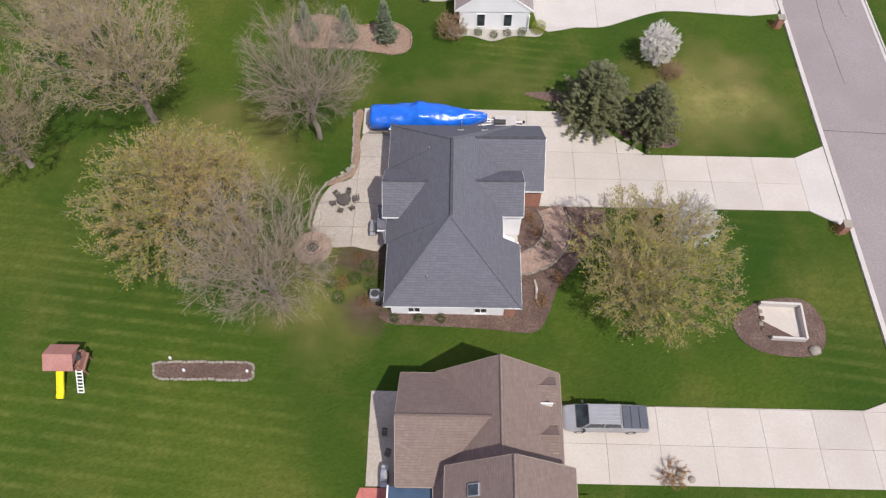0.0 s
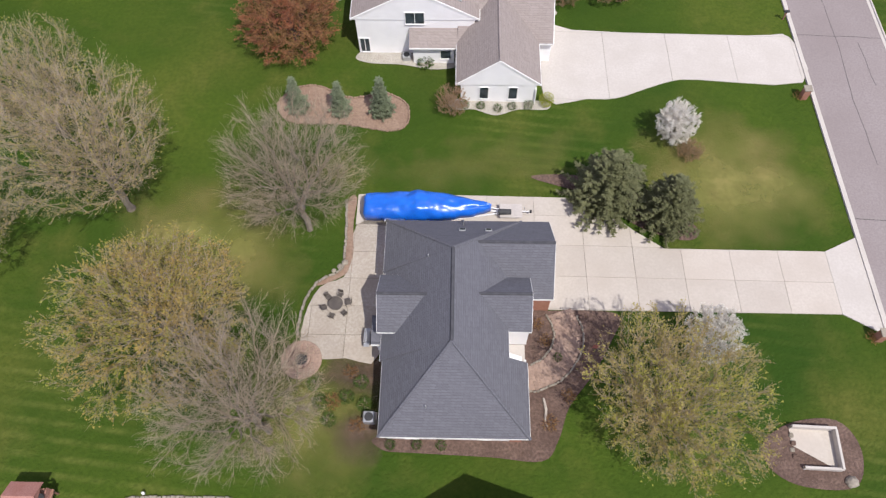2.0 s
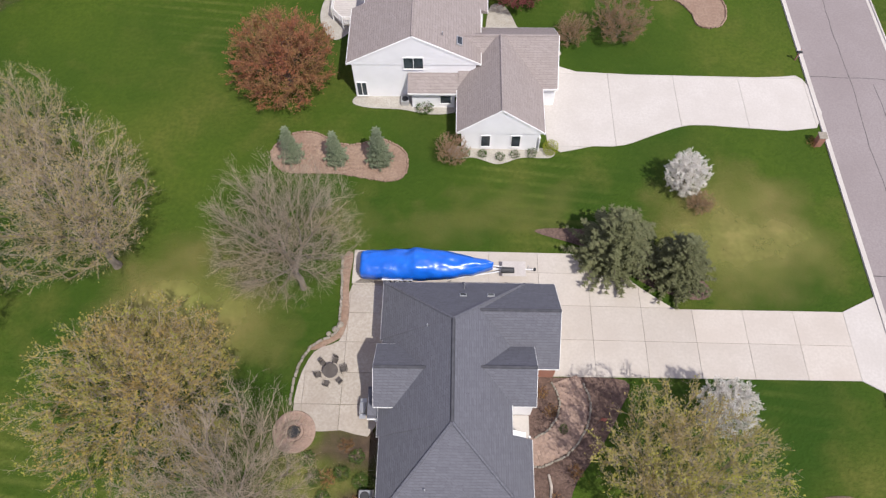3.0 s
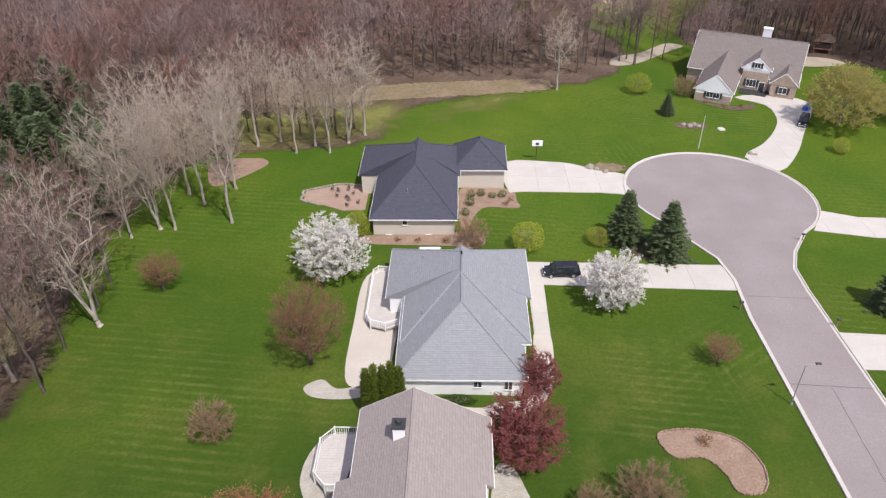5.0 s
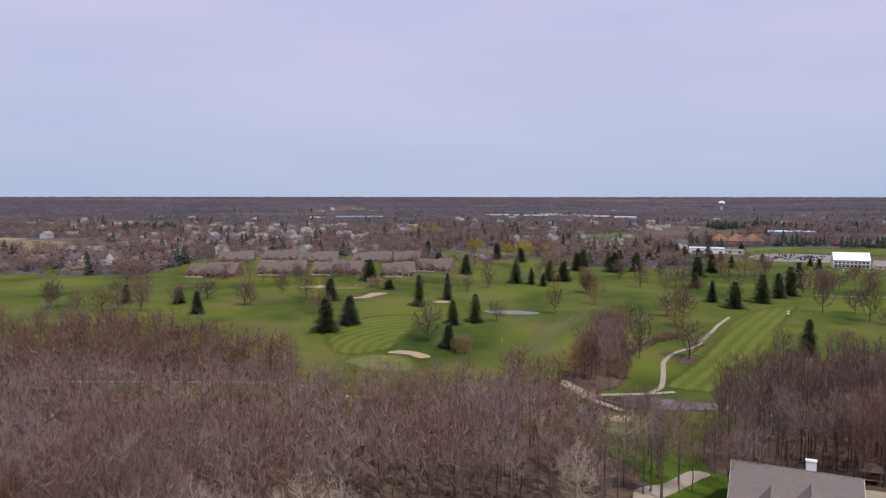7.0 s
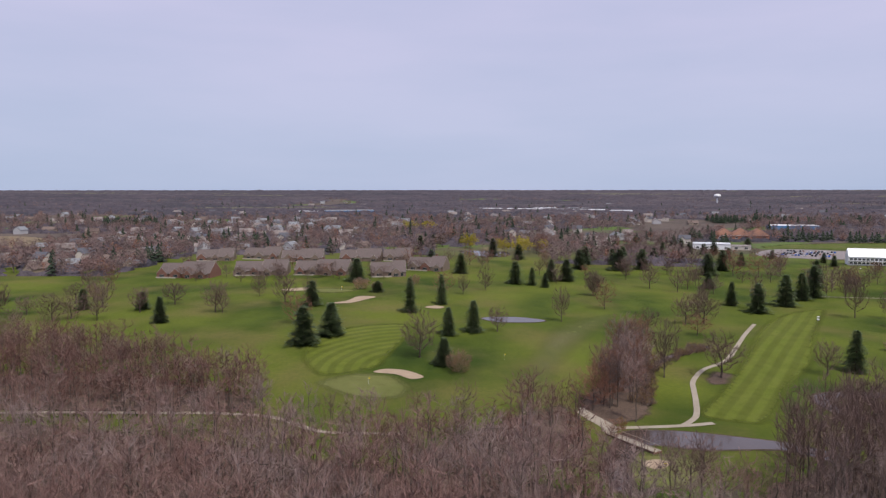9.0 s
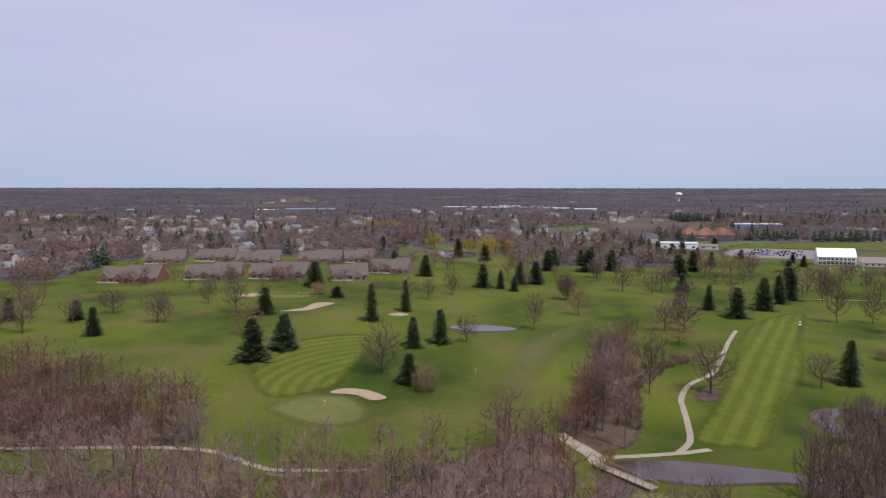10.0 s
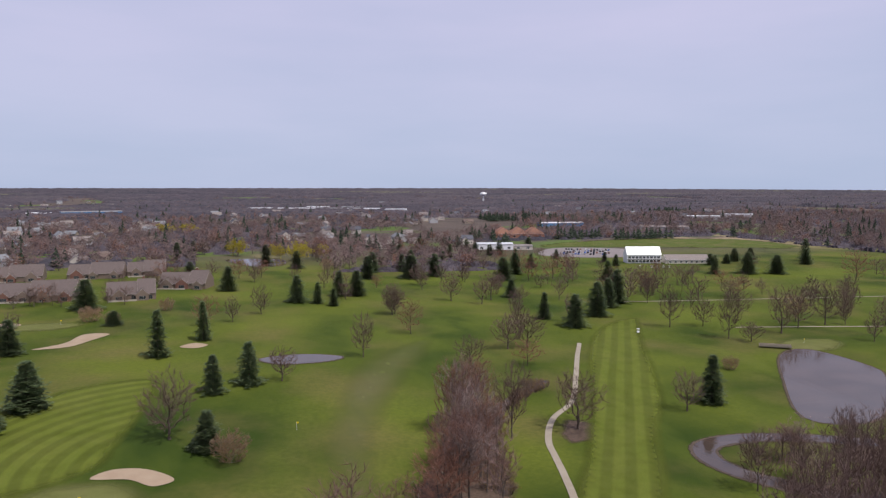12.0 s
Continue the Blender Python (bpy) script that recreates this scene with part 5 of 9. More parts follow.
# the charcoal-roofed house with the covered boat beside it
def charcoal_house():
    ox, oy = 0.0, 32.0
    h = House(at_house(ox, oy), "white-sided house with a complex charcoal shingle roof", "roof_dark", "white")
    X, Y = (lambda v: v - ox), (lambda v: v - oy)
    h.gutter_w, h.vent_shadow_mat = 0.03, M["ridge_vent"]
    h.roof(X(-5.75), X(5.2), Y(22.8), Y(28.5), 2.9, 7.4, "y", (5.7, 0.0), X(-0.5), trims=(0, 0))
    h.roof(X(-5.95), X(3.75), Y(28.5), Y(35.9), 2.9, 7.4, "y", (0, 0), X(-0.5), 4.0, trims=(0, 0))
    h.roof(X(-6.1), X(5.1), Y(35.9), Y(40.75), 2.9, 7.4, "y", (0, 4.84), X(-0.5), trims=(0, 0))
    h.roof(X(0.2), X(7.42), Y(33.75), Y(40.77), 2.9, 5.8, "x", (1.2, 0))
    h.roof(X(-6.2), X(-0.9), Y(30.4), Y(35.2), 3.9, 5.75, "x", trims=(1, 0))
    h.roof(X(-0.6), X(5.5), Y(30.6), Y(35.2), 3.9, 5.75, "x", trims=(0, 1))
    h.shed(X(-6.75), X(-5.6), Y(29.9), Y(32.2), 2.6, 2.9)
    # brick corner panels and garage front
    h.box("brick_panel", X(3.9), Y(23.19), -1.5, X(4.77), Y(23.3), 2.6, "brick", "red brick corner panel")
    h.box("brick_panel", X(7.3), Y(34.2), -1.5, X(7.36), Y(40.3), 2.7, "brick", "red brick garage front")
    h.box("brick_panel", X(5.3), Y(34.12), -1.5, X(7.34), Y(34.2), 2.72, "brick", "red brick garage side")
    h.garage_door(X(7.36), Y(37.3), 4.9, 2.2, "e")
    h.window(X(2.0), Y(23.23), 0.9, 1.0, 1.1)
    h.window(X(-3.4), Y(23.23), 0.9, 1.0, 1.1)
    h.window(X(5.44), Y(33.2), 1.0, 1.4, 1.3, "e")
    h.window(X(-6.13), Y(33.0), 0.9, 1.5, 1.4, "w")
    h.window(X(-5.32), Y(26.0), 1.0, 1.2, 1.2, "w")
    h.door(X(3.32), Y(29.4), "e", 1.0, 2.1, "brick")
    h.box("porch_slab", X(3.3), Y(28.3), -1.0, X(5.3), Y(31.0), 0.06, "concrete_white", "pale concrete porch slab")
    h.box("porch_post", X(4.95), Y(28.6), 0.0, X(5.1), Y(28.75), 2.9, "trim", "white porch post")
    for x in (0.2, 2.3):
        h.on_slope("skylight", X(x), Y(38.9), 4.62, 0.55, 0.4, "y", -0.86, 0.1, ("steel", "glass"), "small roof light")
    h.vent(X(-2.4), Y(35.9), 5.75)
    h.vent(X(-2.3), Y(24.6), 4.35)
    h.vent(X(0.3), Y(39.9), 3.7, 0.9, 0.05)
    # egress well with a white rim
    w = h.box("window_well", X(2.2), Y(22.1), -0.9, X(2.32), Y(23.2), 0.1, "trim", "white window well")
    part("window_well_rim", Geo().box(X(2.32), Y(22.1), -0.9, X(3.3), Y(22.22), 0.1).box(X(3.2), Y(22.22), -0.9, X(3.3), Y(23.2), 0.1), M["trim"], w)


# the brown-roofed house with the pickup
def brown_house():
    ox, oy = 2.0, 10.0
    h = House(at_house(ox, oy), "house with a brown shingle roof and pale trim", "roof_brown", "cream", "tan_trim")
    X, Y = (lambda v: v - ox), (lambda v: v - oy)
    h.roof(X(-1.4), X(7.65), Y(4), Y(17.1), 3.2, 7.1, "y", (0, 0), X(3.15), trims=(0, 1))
    h.roof(X(-4.0), X(3.15), Y(8.9), Y(17.0), 3.2, 6.5, "x", trims=(1, 0))
    h.roof(X(-0.6), X(8.05), Y(-6.0), Y(9.9), 5.3, 9.2, "y", (0, 0), X(3.75))
    for y in (16.0, 12.5):
        h.roof(X(4.6), X(7.2), Y(y - 1.3), Y(y + 0.6), 4.0, 4.75, "x", walls=False, trims=(0, 0))
    h.box("light_panel", X(6.0), Y(14.4), 4.0, X(6.9), Y(14.48), 4.75, "trim", "white dormer cheek")
    h.on_slope("skylight", X(1.3), Y(8.1), 7.05, 0.95, 0.8, "x", 0.91, 0.12, ("steel", "glass"), "square roof light")
    h.window(X(-3.93), Y(13.0), 0.9, 1.8, 1.9, "w")
    h.window(X(-3.93), Y(10.4), 0.9, 1.0, 1.4, "w")
    h.window(X(1.5), Y(17.03), 1.0, 1.2, 1.3, "n")
    h.garage_door(X(7.22), Y(13.6), 4.8, 2.2, "e")
    h.box("awning", X(-4.5), Y(4.6), 2.55, X(-0.7), Y(9.0), 2.72, "navy_cloth", "dark blue screened canopy")
    for x, y in ((-4.4, 4.7), (-4.4, 8.9)):
        h.box("awning_post", X(x) - 0.06, Y(y) - 0.06, -0.5, X(x) + 0.06, Y(y) + 0.06, 2.55, "trim")
    h.box("awning_rim", X(-4.62), Y(4.6), 2.5, X(-4.5), Y(9.05), 2.78, "trim", "white canopy rim")
    h.box("porch_rail", X(8.5), Y(8.6), 0.9, X(10.2), Y(8.68), 1.0, "wood", "wooden porch rail")
    h.box("porch_step", X(8.4), Y(7.6), -0.3, X(10.2), Y(8.6), 0.2, "wood", "wooden porch")


def white_house():
    ox, oy = -1.0, 67.0
    h = House(at_house(ox, oy), "white two-storey gabled house with a taupe shingle roof", "roof_taupe", "white")
    X, Y = (lambda v: v - ox), (lambda v: v - oy)
    h.roof(X(-10.9), X(1.7), Y(63.0), Y(70.0), 5.0, 8.5, "y", (0, 0), X(-4.6), trims=(1, 0))
    h.roof(X(-9.6), X(2.4), Y(70.0), Y(77.6), 5.7, 8.5, "y", (0, 0), X(-4.6), 4.6, trims=(0, 1))
    h.roof(X(-0.5), X(7.6), Y(56.6), Y(65.5), 3.0, 6.2, "y", (0, 0), trims=(1, 0))
    h.roof(X(-0.4), X(9.0), Y(61.8), Y(69.6), 3.0, 5.9, "x", trims=(0, 1))
    h.shed(X(-5.2), X(-0.4), Y(61.3), Y(63.3), 2.8, 3.8)
    ch = h.box("chimney", X(-6.1), Y(72.2), 5.0, X(-5.1), Y(73.2), 9.2, "white", "white boxed chimney")
    part("cap", Geo().box(X(-6.2), Y(72.1), 9.2, X(-5.0), Y(73.3), 9.32).disc(X(-5.6), Y(72.7), 9.32, 9.7, 0.22, None, 10), M["dark"], ch, "dark chimney cap")
    h.on_slope("skylight", X(-0.35), Y(64.6), 6.25, 0.6, 1.0, "x", -0.55, 0.12, ("steel", "glass"), "narrow roof light")
    h.window(X(-4.6), Y(62.98), 4.3, 1.9, 1.5, "s", 1)
    h.window(X(2.2), Y(56.66), 0.8, 0.9, 1.7, "s", 0)
    h.window(X(5.0), Y(56.66), 0.8, 0.9, 1.7, "s", 0)
    h.window(X(-9.8), Y(63.05), 0.4, 1.0, 1.9, "s", 1)
    h.window(X(-1.6), Y(61.67), 0.9, 1.1, 1.2, "s", 0)
    for y in (65.5, 71.5, 74.5):
        h.window(X(-10.47) if y < 70 else X(-9.17), Y(y), 1.0, 1.6, 1.6, "w")
    h.garage_door(X(7.18), Y(59.0), 4.8, 2.2, "e")
    h.garage_door(X(8.93), Y(65.4), 2.8, 2.2, "e")
    h.window(X(1.98), Y(74.0), 1.0, 1.6, 1.4, "e")
    h.vent(X(-1.9), Y(64.6), 7.0)
    h.box("wall_vent", X(-0.7), Y(61.0), 0.0, X(-0.2), Y(61.5), 0.8, "steel", "grey utility box")
    a = h.box("air_conditioner", X(-6.0), Y(61.9), -0.1, X(-5.2), Y(62.7), 0.8, "steel", "grey air conditioner")
    part("fan_grille", Geo().disc(X(-5.6), Y(62.3), 0.8, 0.84, 0.32, 0.3, 14), M["dark"], a)


def grey_house():
    ox, oy = -0.3, 96.0
    h = House(at_house(ox, oy), "white house under a broad pale grey hipped roof", "roof_grey", "white")
    X, Y = (lambda v: v - ox), (lambda v: v - oy)
    h.roof(X(-7.3), X(6.6), Y(85.1), Y(103.0), 3.0, 7.5, "y", (7.3, 0), X(-0.3), trims=(0, 0))
    h.roof(X(-7.0), X(7.3), Y(90.3), Y(101.0), 3.3, 7.55, "y", (7.4, 0), X(-0.3), trims=(0, 0))
    h.roof(X(-9.3), X(8.0), Y(98.6), Y(108.6), 3.0, 7.5, "y", (0, 6.8), X(-0.3), trims=(0, 0))
    h.box("wall", X(-8.84), Y(99.04), -1.5, X(-6.8), Y(99.2), 2.95, "white")
    h.window(X(1.4), Y(85.5), 1.5, 0.9, 0.9)
    h.window(X(4.6), Y(85.5), 1.2, 0.9, 1.2)
    for y in (88.0, 93.0, 96.5):
        h.window(X(-6.87) if y < 90 else X(-6.57), Y(y), 0.6, 1.6, 1.9, "w")
    h.window(X(-8.87), Y(103.0), 0.9, 1.4, 1.4, "w")
    h.garage_door(X(7.57), Y(105.2), 4.6, 2.2, "e")
    h.window(X(6.87), Y(94.0), 0.8, 1.6, 1.5, "e")
    h.vent(X(-5.0), Y(103.6), 5.2)
    h.vent(X(-4.6), Y(93.4), 5.0)


def cream_house():
    ox, oy = -6.0, 126.0
    h = House(at_house(ox, oy), "cream-sided house with a dark slate-blue shingle roof", "roof_navy", "cream")
    X, Y = (lambda v: v - ox), (lambda v: v - oy)
    h.roof(X(-13.3), X(-0.8), Y(117.2), Y(134.0), 3.2, 7.7, "y", (8.0, 0), X(-7.0), trims=(0, 0))
    h.roof(X(-16.3), X(-0.4), Y(130.0), Y(140.0), 3.2, 7.6, "y", (0.0, 7.6), X(-7.0), trims=(0, 0))
    h.roof(X(-1.6), X(7.0), Y(131.7), Y(140.6), 3.2, 6.4, "y", (4.2, 3.6))
    h.window(X(-8.3), Y(117.6), 2.0, 0.7, 0.8, "s", 0)
    for x in (-10.6, -5.0):
        h.window(X(x), Y(117.6), -0.1, 0.9, 0.5, "s", 0, "basement_window")
    h.window(X(-1.25), Y(124.0), 0.8, 1.6, 1.5, "e")
    h.window(X(-12.88), Y(122.0), 0.8, 1.6, 1.7, "w")
    h.window(X(-14.0), Y(130.42), 1.0, 1.1, 1.5, "s")
    h.box("wall", X(-15.84), Y(130.45), -1.5, X(-12.8), Y(130.6), 3.12, "cream")
    h.garage_door(X(6.57), Y(136.0), 4.9, 2.2, "e")
    h.vent(X(-8.0), Y(121.0), 5.6)


def gabled_house():
    h = House(at_house(58.0, 182.0, -25), "stone and white gabled house with a taupe shingle roof", "roof_stone", "veneer")
    h.roof(-9.2, 13.6, 0.2, 17.6, 3.2, 9.0, "x")
    h.roof(-5.8, 2.2, -10.9, 6.0, 3.0, 6.5, "y", wall="white", trims=(1, 0))
    h.roof(8.0, 13.8, -1.6, 6.0, 3.0, 5.6, "y", wall="veneer", trims=(1, 0))
    h.roof(1.8, 8.0, 0.0, 8.0, 4.9, 7.4, "y", wall="white", trims=(1, 0))
    ch = h.box("chimney", 4.0, 9.6, 6.0, 5.8, 10.8, 10.6, "white", "pale boxed chimney")
    part("cap", Geo().box(3.9, 9.5, 10.6, 5.9, 10.9, 10.75), M["trim"], ch)
    h.box("stone_base", -5.42, -10.93, -1.5, 1.82, -10.8, 2.2, "veneer", "pale stone base course")
    h.window(-1.8, -10.96, 1.5, 2.6, 1.2, "s", 3, shutters=True)
    h.window(4.9, -0.03, 5.2, 1.2, 1.1, "s", 1, shutters=True)
    h.box("stone_front", 2.3, 0.02, -1.5, 7.5, 0.07, 4.3, "veneer", "tan stone porch front")
    h.window(4.4, 0.0, 1.0, 2.0, 1.6, "s", 2, shutters=True)
    h.window(10.9, -1.56, 1.0, 1.6, 1.4, "s", 1, shutters=True)
    h.window(-9.13, 6.0, 1.0, 1.4, 1.4, "w")
    h.window(13.53, 8.0, 1.0, 1.4, 1.4, "e")
    h.door(6.6, 0.0, "s", 1.1, 2.2, "dark")
    # dark metal colour stands in for the shade of the entry recess
    h.box("porch", 2.6, -2.6, -0.6, 8.0, 0.5, 0.35, "dark", "porch step with planting, coloured dark for the shaded entry recess")


charcoal_house()
brown_house()
white_house()
grey_house()
cream_house()
gabled_house()

# ---- trees and shrubs ----
def rand_dir(rng, up=0.0):
    z = rng.uniform(-1, 1)
    a = rng.uniform(0, 2 * math.pi)
    r = math.sqrt(1 - z * z)
    return Vector((r * math.cos(a), r * math.sin(a), z + up)).normalized()


def sliver(g, p, q, w, rng, slot=0):
    """One thin twig: a tapered blade from p to q."""
    s = (q - p).cross(rand_dir(rng))
    s = s.normalized() * (w / 2) if s.length > 1e-6 else Vector((w / 2, 0, 0))
    g.add([tuple(p - s), tuple(p + s), tuple(q)], [(0, 1, 2)], slot)


def leaf(g, p, size, rng, slot=0):
    a, b = rand_dir(rng) * size, rand_dir(rng) * size
    g.add([tuple(p + a * 0.6), tuple(p - a * 0.4 + b * 0.5), tuple(p - a * 0.4 - b * 0.5)], [(0, 1, 2)], slot)


class Kind:
    """A kind of tree: a trunk-and-limbs mesh and a crown mesh, grown once and planted many times."""

    def __init__(self, name, category, label, trunk, crown, mats, h, w):
        self.name, self.category, self.label, self.h, self.w = name, category, label, h, w
        self.trunk = trunk.mesh("trunk", mats[0]) if trunk else None
        if self.trunk:
            self.trunk.polygons.foreach_set("use_smooth", [True] * len(self.trunk.polygons))
        self.crown = crown.mesh("crown", *mats[1:])
        self.geo = (trunk, crown)

    def plant(self, x, y, h, w, turn=0.0, group="", label="", lean=(0, 0), dz=-0.1):
        s = w / self.w
        m = pose(x, y, ground_z(x, y) + dz, lean[0], lean[1], turn) @ Matrix.Diagonal((s, s, h / self.h, 1))
        root = thing(self.name, m, label or self.label, self.category, group)
        for me in (self.trunk, self.crown):
            if me:
                ob = new(me.name.split(".")[0], me)
                ob.parent = root
        return root


def broadleaf(seed, h=12.0, w=10.0, clear=0.18, limbs=11, subs=8, fine=6, twigs=8, sides=(8, 5, 4, 3), twig_w=0.03, leaves=0, leaf_size=0.1,
              up=0.5, stems=1, low=0.0, girth=0.02, cheap=False, crown_low=None):
    """Trunk, limbs reaching for the crown's hull, branches and twigs filling it; leaves or buds at the tips."""
    rng = random.Random(seed)
    wood, crown = Geo(), Geo()
    cl = clear if crown_low is None else crown_low
    mid = Vector((0, 0, h * (cl + 1) / 2))
    rx, rz = w / 2, h * (1 - cl) / 2
    r0 = h * girth
    bases = []
    for s in range(stems):
        a = 2 * math.pi * s / stems + rng.uniform(0, 1)
        foot = Vector((math.cos(a), math.sin(a), 0)) * (0.0 if stems == 1 else r0 * 1.5)
        topp = Vector((math.cos(a) * w * 0.16 * (stems > 1) + rng.uniform(-0.04, 0.04) * w, math.sin(a) * w * 0.16 * (stems > 1) + rng.uniform(-0.04, 0.04) * w, h * 0.8))
        pts = [foot.lerp(topp, t) + Vector((rng.uniform(-1, 1), rng.uniform(-1, 1), 0)) * 0.012 * h * (0 < t < 1) for t in (0, 0.06, 0.25, 0.45, 0.65, 0.85, 1)]
        rad = [r0 * q / (stems ** 0.5) for q in (1.5, 1.05, 0.85, 0.65, 0.45, 0.25, 0.08)]
        wood.tube(pts, rad, sides[0])
        bases.append((pts, rad))

    def along(pts, t):
        t *= len(pts) - 1
        i = min(int(t), len(pts) - 2)
        return pts[i].lerp(pts[i + 1], t - i)

    for k in range(limbs):
        pts, rad = bases[k % stems]
        zf = 1 - 1.5 * (k + 0.5) / limbs
        f = (zf + 0.5) / 1.5
        t0 = clear + (0.78 - clear) * (0.1 + 0.8 * f) * rng.uniform(0.75, 1.0)
        p0 = along(pts, max(clear * 0.85, t0))
        az = k * 2.39996 + rng.uniform(-0.3, 0.3)
        zf = min(1.0, max(-0.55 + low, zf + rng.uniform(-0.1, 0.1)))
        hull = rng.uniform(0.86, 1.1) if k % 4 else rng.uniform(0.55, 0.75)
        flat = math.sqrt(max(0.02, 1 - zf * zf))
        end = mid + Vector((math.cos(az) * flat * rx, math.sin(az) * flat * rx, zf * rz)) * hull
        if end.z < p0.z + 0.03 * h:
            p0 = along(pts, clear * 0.8)
            end.z = max(end.z, p0.z + rng.uniform(0.0, 0.06) * h)
        bend = p0.lerp(end, 0.5) + Vector((0, 0, (0.1 - 0.25 * up) * (end - p0).length)) + rand_dir(rng) * 0.05 * h
        lp = [p0 * (1 - t) ** 2 + bend * 2 * t * (1 - t) + end * t * t for t in ((0, 0.5, 1) if cheap else (0, 0.25, 0.5, 0.75, 1))]
        lr = r0 * (0.42 - 0.2 * f)
        wood.tube(lp, [lr * (1 - 0.85 * i / (len(lp) - 1)) for i in range(len(lp))], sides[1], caps=False)
        llen = (end - p0).length
        for j in range(subs):
            t = 0.22 + 0.78 * (j + rng.random() * 0.6) / subs
            q0 = along(lp, min(t, 0.99))
            ldir = (end - p0).normalized()
            d = (ldir * 0.5 + rand_dir(rng, up) * 0.8 + (q0 - Vector((0, 0, q0.z))) * (0.4 / max(rx, 0.1))).normalized()
            q1 = q0 + d * (llen * rng.uniform(0.28, 0.46) * (1.15 - 0.5 * t))
            sp = [q0, q0.lerp(q1, 0.5) + rand_dir(rng) * 0.03 * llen, q1]
            sr = lr * 0.4 * (1.1 - 0.6 * t)
            if cheap:
                wood.tube([sp[0], sp[2]], [sr, sr * 0.3], sides[2], caps=False)
            else:
                wood.tube(sp, [sr, sr * 0.7, sr * 0.25], sides[2], caps=False)
            slen = (q1 - q0).length
            for i in range(fine):
                u = 0.15 + 0.85 * (i + rng.random()) / fine
                f0 = along(sp, min(u, 0.99))
                f1 = f0 + (d * 0.5 + rand_dir(rng, up)).normalized() * slen * rng.uniform(0.35, 0.65)
                if cheap:
                    sliver(crown, f0, f1, twig_w * 2.0, rng)
                else:
                    crown.tube([f0, f1], [sr * 0.35, sr * 0.12], sides[3], caps=False)
                flen = (f1 - f0).length
                for n in range(twigs):
                    v = 0.2 + 0.8 * rng.random()
                    t0_ = f0.lerp(f1, v)
                    t1_ = t0_ + ((f1 - f0).normalized() * 0.6 + rand_dir(rng, up)).normalized() * flen * rng.uniform(0.3, 0.75)
                    sliver(crown, t0_, t1_, twig_w, rng)
                    for _ in range(leaves):
                        leaf(crown, t0_.lerp(t1_, rng.uniform(0.3, 1.05)), leaf_size * rng.uniform(0.6, 1.3), rng, 1)
    return wood, crown


def ramify(seed, h=12.0, w=12.0, low=0.1, fork=0.1, leader=0.45, n=500, pull=0.4, twigs=6, twig_w=0.03, twig_len=0.07, leaves=0, leaf_size=0.12,
           girth=0.02, egg=0.15, uneven=0.22, up=0.35, cheap=False, shell=2.2, stems=1):
    """A tree grown towards points strewn through its crown: each joins the branch it reaches most easily, and wood thickens by what it carries."""
    rng = random.Random(seed)
    wood, crown = Geo(), Geo()
    mid, rx, rz = Vector((0, 0, h * (1 + low) / 2)), w / 2, h * (1 - low) / 2
    lumps = [(rand_dir(rng), rng.uniform(-uneven, uneven * 0.5)) for _ in range(14)]
    P, parent, path, heading = [Vector((0, 0, 0))], [-1], [0.0], [Vector((0, 0, 1))]

    def put(p, i):
        P.append(p)
        parent.append(i)
        d = p - P[i]
        path.append(path[i] + d.length)
        heading.append(d.normalized())
        return len(P) - 1

    last = 0
    for k in range(1, 5):
        last = put(Vector((rng.uniform(-1, 1) * 0.006 * h, rng.uniform(-1, 1) * 0.006 * h, h * fork * k / 4)), last)
    first = last
    for s in range(stems):
        az, at = 2.4 * s + rng.uniform(0, 1), first
        reach = w * 0.17 * (stems > 1)
        goal = Vector((math.cos(az) * reach, math.sin(az) * reach, h * leader))
        for k in range(1, 7):
            if leader > fork:
                at = put(P[first].lerp(goal, k / 6) + Vector((rng.uniform(-1, 1), rng.uniform(-1, 1), 0)) * 0.012 * h, at)
    pts = []
    for _ in range(n):
        d = rand_dir(rng)
        r = rng.random() ** (1 / shell) * (1 + sum(s * max(0, d.dot(l)) ** 4 for l, s in lumps))
        g = 1 + egg * d.z
        pts.append(mid + Vector((d.x * rx * g * r, d.y * rx * g * r, d.z * rz * r)))
    foot = P[first]
    pts.sort(key=lambda p: (p - foot).length)
    pos, way, head = np.zeros((n * 6 + 40, 3)), np.zeros(n * 6 + 40), np.zeros((n * 6 + 40, 3))
    done = 0
    for p in pts:
        for i in range(done, len(P)):
            pos[i], way[i], head[i] = P[i], path[i], heading[i]
        done = len(P)
        v = np.array(p) - pos[first:done]
        dist = np.sqrt((v * v).sum(1)) + 1e-6
        along = (v * head[first:done]).sum(1) / dist
        cost = dist * (1.5 - 0.5 * along) + pull * way[first:done] + 0.9 * np.maximum(0, -v[:, 2])
        i = first + int(cost.argmin())
        a, L = P[i], float(dist[i - first])
        m = min(4, int(L / (0.08 * h)))
        for j in range(1, m + 1):
            t = j / (m + 1)
            q = a.lerp(p, t) + rand_dir(rng) * 0.018 * L - Vector((0, 0, up * 0.5 * L * t * (1 - t)))
            i = put(q, i)
        put(p, i)
    kids = [[] for _ in P]
    for i in range(1, len(P)):
        kids[parent[i]].append(i)
    e, rad = 2.05, [0.0] * len(P)
    for i in range(len(P) - 1, -1, -1):
        rad[i] = sum(rad[c] ** e for c in kids[i]) ** (1 / e) if kids[i] else 1.0
    unit = h * girth / rad[0]
    fat = 3.2 * unit
    tip = max(unit, twig_w * 0.4)
    starts = [(0, None)]
    while starts:
        i, base = starts.pop()
        line, size = ([P[base]], [max(tip, rad[i] * unit)]) if base is not None else ([], [])
        while True:
            line.append(P[i])
